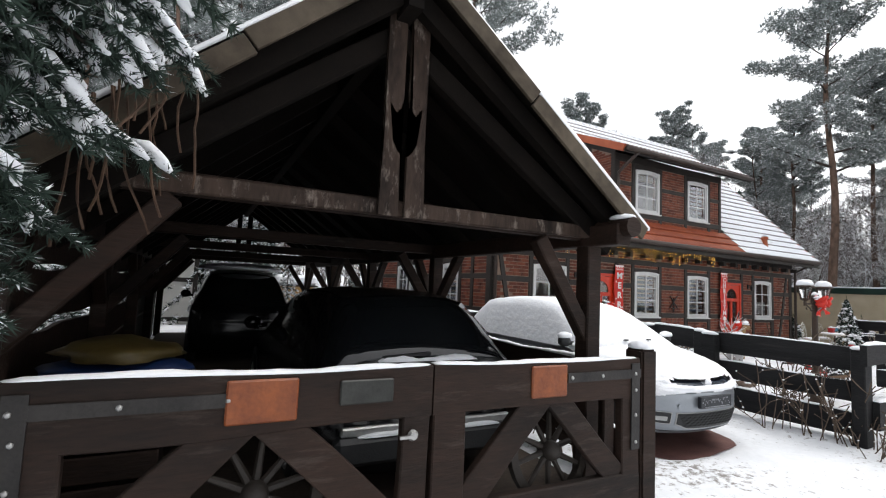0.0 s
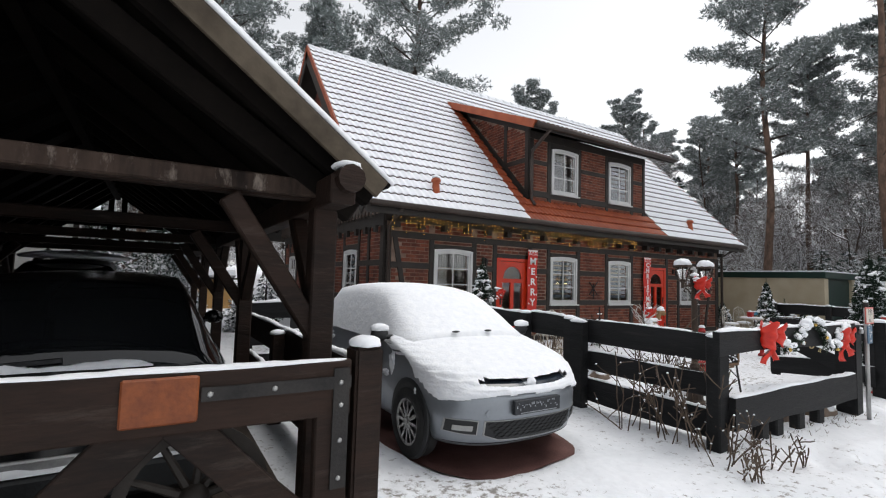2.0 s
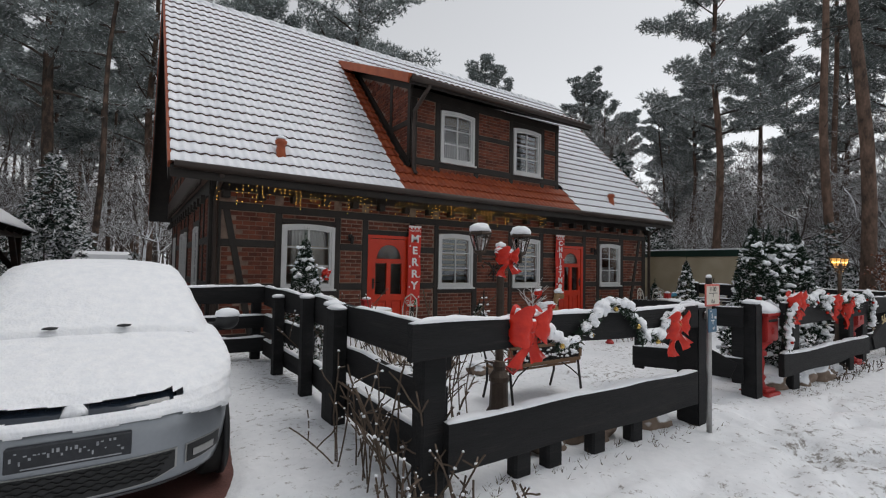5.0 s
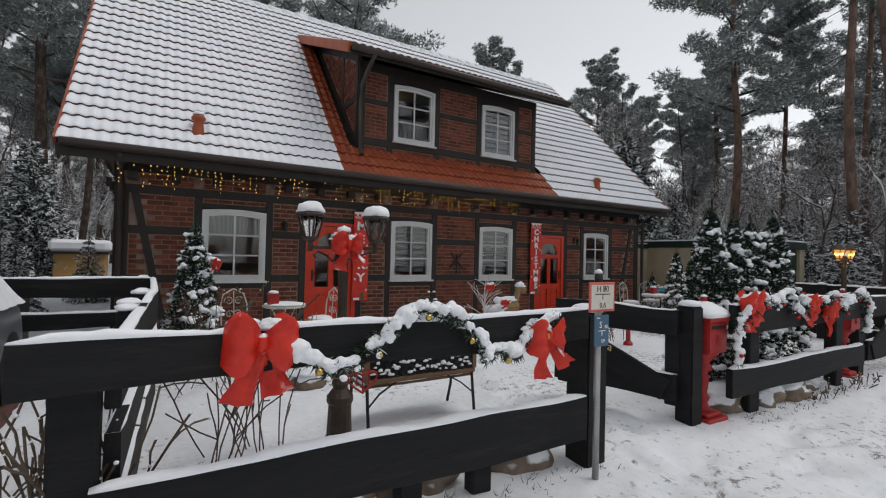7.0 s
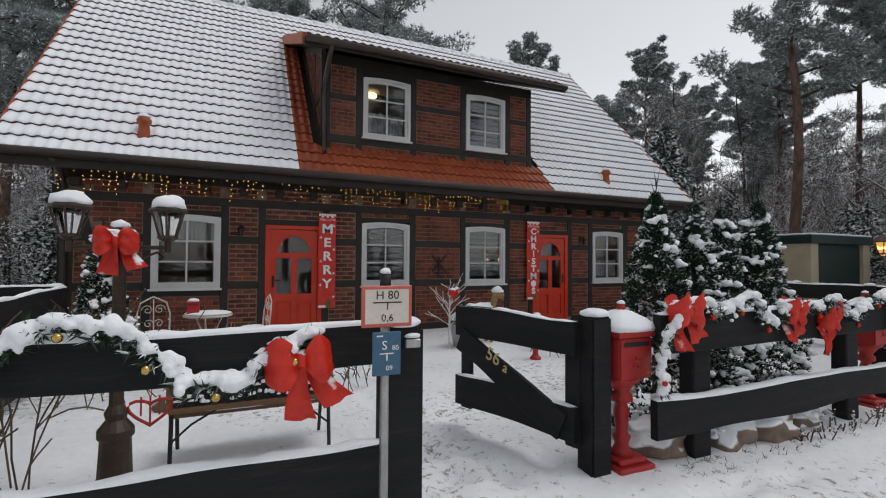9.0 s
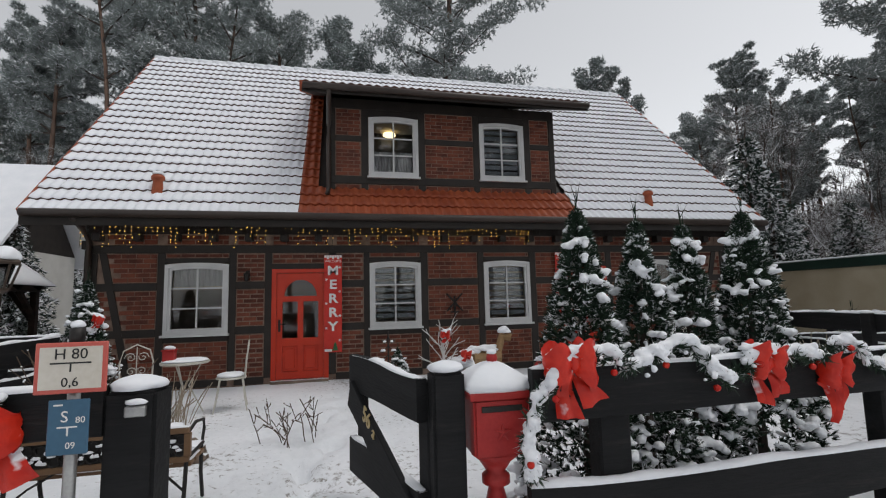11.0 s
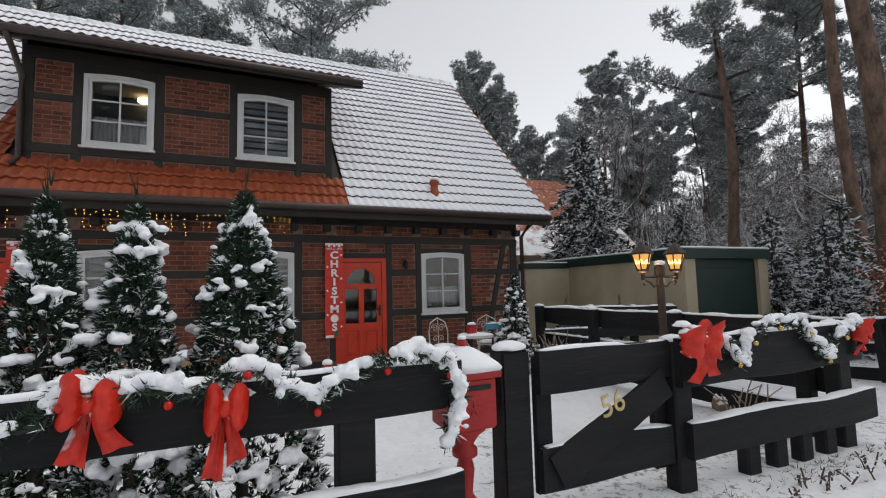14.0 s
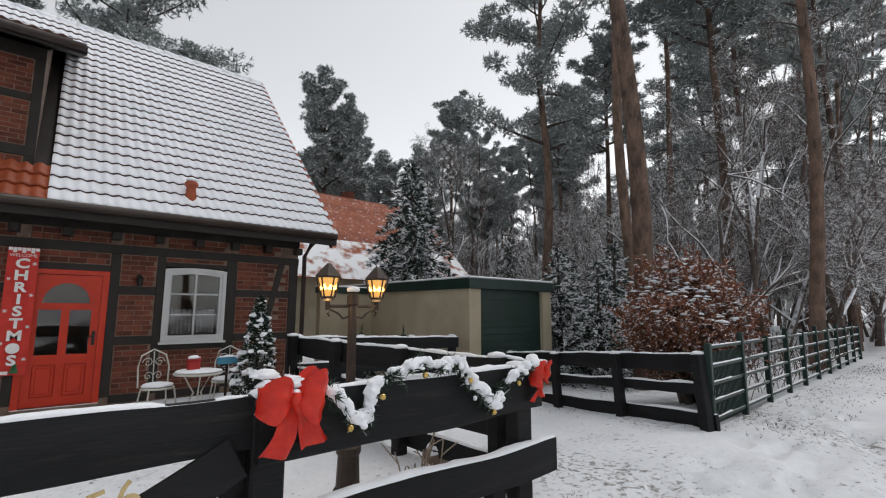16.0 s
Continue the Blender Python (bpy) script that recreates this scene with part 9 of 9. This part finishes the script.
stalks("arching pale ornamental grass under frost", 8.1, 6.1, 0.3, 0.3, 60, 0.7, 5, STRAW, "grass", False, 0)
stalks("arching pale ornamental grass under frost", 17.75, 6.2, 0.2, 0.2, 40, 0.75, 6, STRAW, "grass", True, 0)
stalks("dry twigs with snow behind the low rail", 17.2, 2.75, 0.15, 0.1, 10, 0.55, 7, STRAW, "plant", False)
stalks(DS, 3.25, 4.2, 0.1, 1.2, 30, 0.5, 8, STEM)
stalks(DS, 13.3, 6.0, 0.6, 0.5, 40, 0.5, 9, STEM, "shrub", True)
stalks(DS, 9.6, 5.6, 0.3, 0.6, 20, 0.4, 10, STEM, "shrub", True)
stalks("low snowy twigs lying along the fence foot", 6.3, 1.9, 0.5, 0.12, 18, 0.3, 11, STEM)
stalks("low weeds poking through the snow by the fence", 17.0, 1.95, 0.8, 0.1, 24, 0.14, 12, STEM, "plant", True)
stalks("low weeds poking through the snow by the fence", 13.4, 2.2, 0.9, 0.08, 26, 0.16, 13, STEM, "plant", True)
stalks("snowy brambles along the green fence", 27.0, 3.0, 4.0, 0.4, 90, 1.0, 14, STEM, "shrub", True)

# ---- bins behind the car ----
BINM = material("dark_grey_bin", (0.015, 0.016, 0.018), (0.03, 0.031, 0.034), 4.0, 0.5, 0.2, 50.0)
for x, y in ((4.15, 7.75), (4.85, 7.8)):
    b = thing("wheeled_bin", x, y, 0, "dark wheeled bin with a thick slab of snow on its lid", "bin", "wheeled bins")
    boxed("body", -0.27, 0.27, -0.3, 0.3, 0.05, 0.84, BINM, b, bevel=0.02)
    boxed("lid", -0.29, 0.29, -0.33, 0.31, 0.843, 0.885, BINM, b, bevel=0.012)
    bm = bmesh.new()
    lump(bm, (0, 0, 0.90), (0.29, 0.31, 0.07), x, 3, 0.1)
    part("snow_cap", bm, SNOW, b, smooth=True)

# ---- big snowy spruce boughs hanging beside the carport, and creeper stems ----
spruce = thing("spruce_tree", -1.42, 1.8, 0, "large spruce with drooping snow-heaped boughs beside the carport", "tree")
rng = np.random.default_rng(55)
bm = bmesh.new()
tube(bm, [(0, 0, -0.2), (0.05, 0, 3.5), (0, 0, 7.5)], [0.2, 0.13, 0.02], 9, False)
part("trunk", bm, BARK, spruce, smooth=True)
bm, heap = bmesh.new(), bmesh.new()
cs, ds = [], []
for k in range(166):
    near = k >= 96
    if not near:
        z = 1.75 + 4.9 * (k / 96)
        a = k * 2.4
        L = max(0.3, (0.85 + 1.1 * (z - 1.75) if z < 2.3 else 1.85 - 0.13 * z) * rng.uniform(0.8, 1.05))
        if math.sin(a) > 0.45 and math.cos(a) > -0.3 and z < 3.4:
            L *= 0.45
    else:
        f = (k - 96) / 70
        z = 1.5 + 1.25 * f
        a = rng.uniform(-0.7, 0.22)
        L = (0.72 + 0.62 * f) * rng.uniform(0.8, 1.05)
    q = limb(bm, rng, (0, 0, z), (math.cos(a), math.sin(a), 0.14), L, 0.028, 8, 0.07, 0.1, 5)
    for i, e in enumerate(q[1:]):
        for side in (-1, 1, -1, 1):
            b = a + side * rng.uniform(0.5, 1.15)
            l = (0.24 * (1 - 0.5 * i / 8) + 0.06) * rng.uniform(0.7, 1.15)
            pts = [Vector(e) + Vector((math.cos(b), math.sin(b), 0)) * l * f + Vector((0, 0, -0.6 * l * f * f)) for f in (0, 0.3, 0.6, 0.85, 1.0)]
            for f in range(7):
                cs.append(tuple(pts[0].lerp(pts[-1], (f + 0.5) / 7) + Vector((0, 0, 0.02))))
                ds.append((math.cos(b) * 0.8, math.sin(b) * 0.8, -0.15))
            if z < 4.4 and rng.random() < (0.5 if z > 2.1 else 0.22):
                r = rng.uniform(0.012, 0.027)
                lift = Vector((0, 0, 0.014 + r * 0.5))
                tube(heap, [p + lift + Vector(rng.normal(0, 0.006, 3)) for p in pts], [r * 0.7, r * rng.uniform(0.9, 1.3), r * rng.uniform(0.7, 1.3), r * 1.0, r * 0.35], 7)
part("bough", bm, BARK, spruce)
v, f = blades(rng, np.array(cs), np.array(ds), 0.6, 0.05, 0.004, 20)
fast_mesh("needles", v, f, material("dark_spruce_needles", (0.010, 0.022, 0.016), (0.03, 0.052, 0.038), 4.0, 0.8, 0.0, 40.0, vary=0.3, island=True, snow=0.1), spruce)
tagged(part("snow", heap, SNOW_FINE, spruce, "pillows of white snow", smooth=True), kind="stuff")
creeper = thing("creeper", -0.3, 2.3, 1.3, "bare brown creeper stems hanging from the carport eave", "plant")
creeper.matrix_basis = Matrix()
bm = bmesh.new()
for k in range(16):
    x = rng.uniform(-0.55, -0.06)
    z = 2.2 + (x + 0.5) * 0.75
    limb(bm, rng, (x, 2.36 + rng.uniform(-0.04, 0.02), z), (rng.normal(0, 0.08), 0, -1), rng.uniform(0.2, 0.7), 0.003, 9, 0.0, 0.22, 5)
tagged(part("stem", bm, material("brown_creeper", (0.04, 0.022, 0.013), (0.09, 0.05, 0.03), 8.0, 0.8, 0.3, 30.0), creeper), kind="stuff")

# ---- leaf litter and grass tufts along the fence feet and the lane's far edge ----
rng = np.random.default_rng(88)
spots = []
for x0, x1, y0, y1, n in ((6.3, 9.4, 2.1, 2.34, 130), (11.2, 14.0, 2.1, 2.28, 120), (15.8, 18.4, 2.0, 2.24, 150), (21.5, 36.0, 1.3, 2.3, 800), (21.2, 22.6, 2.6, 6.2, 100)):
    for k in range(n):
        x, y = rng.uniform(x0, x1), y1 - (y1 - y0) * rng.random() ** 1.6
        spots.append((x, y, ground_z(x, y) - 0.01))
v, f = blades(rng, np.array(spots), np.tile((0, -0.3, 0.55), (len(spots), 1)), 0.7, 0.055, 0.004, 4)
LITTER = material("dead_grass_and_leaves", (0.05, 0.038, 0.024), (0.15, 0.12, 0.075), 5.0, 0.9, 0.0, 30.0, vary=0.5, island=True)
tagged(fast_mesh("dead_grass", v, f, LITTER), "dead grass and leaf crumbs poking through the snow", "grass", kind="stuff")
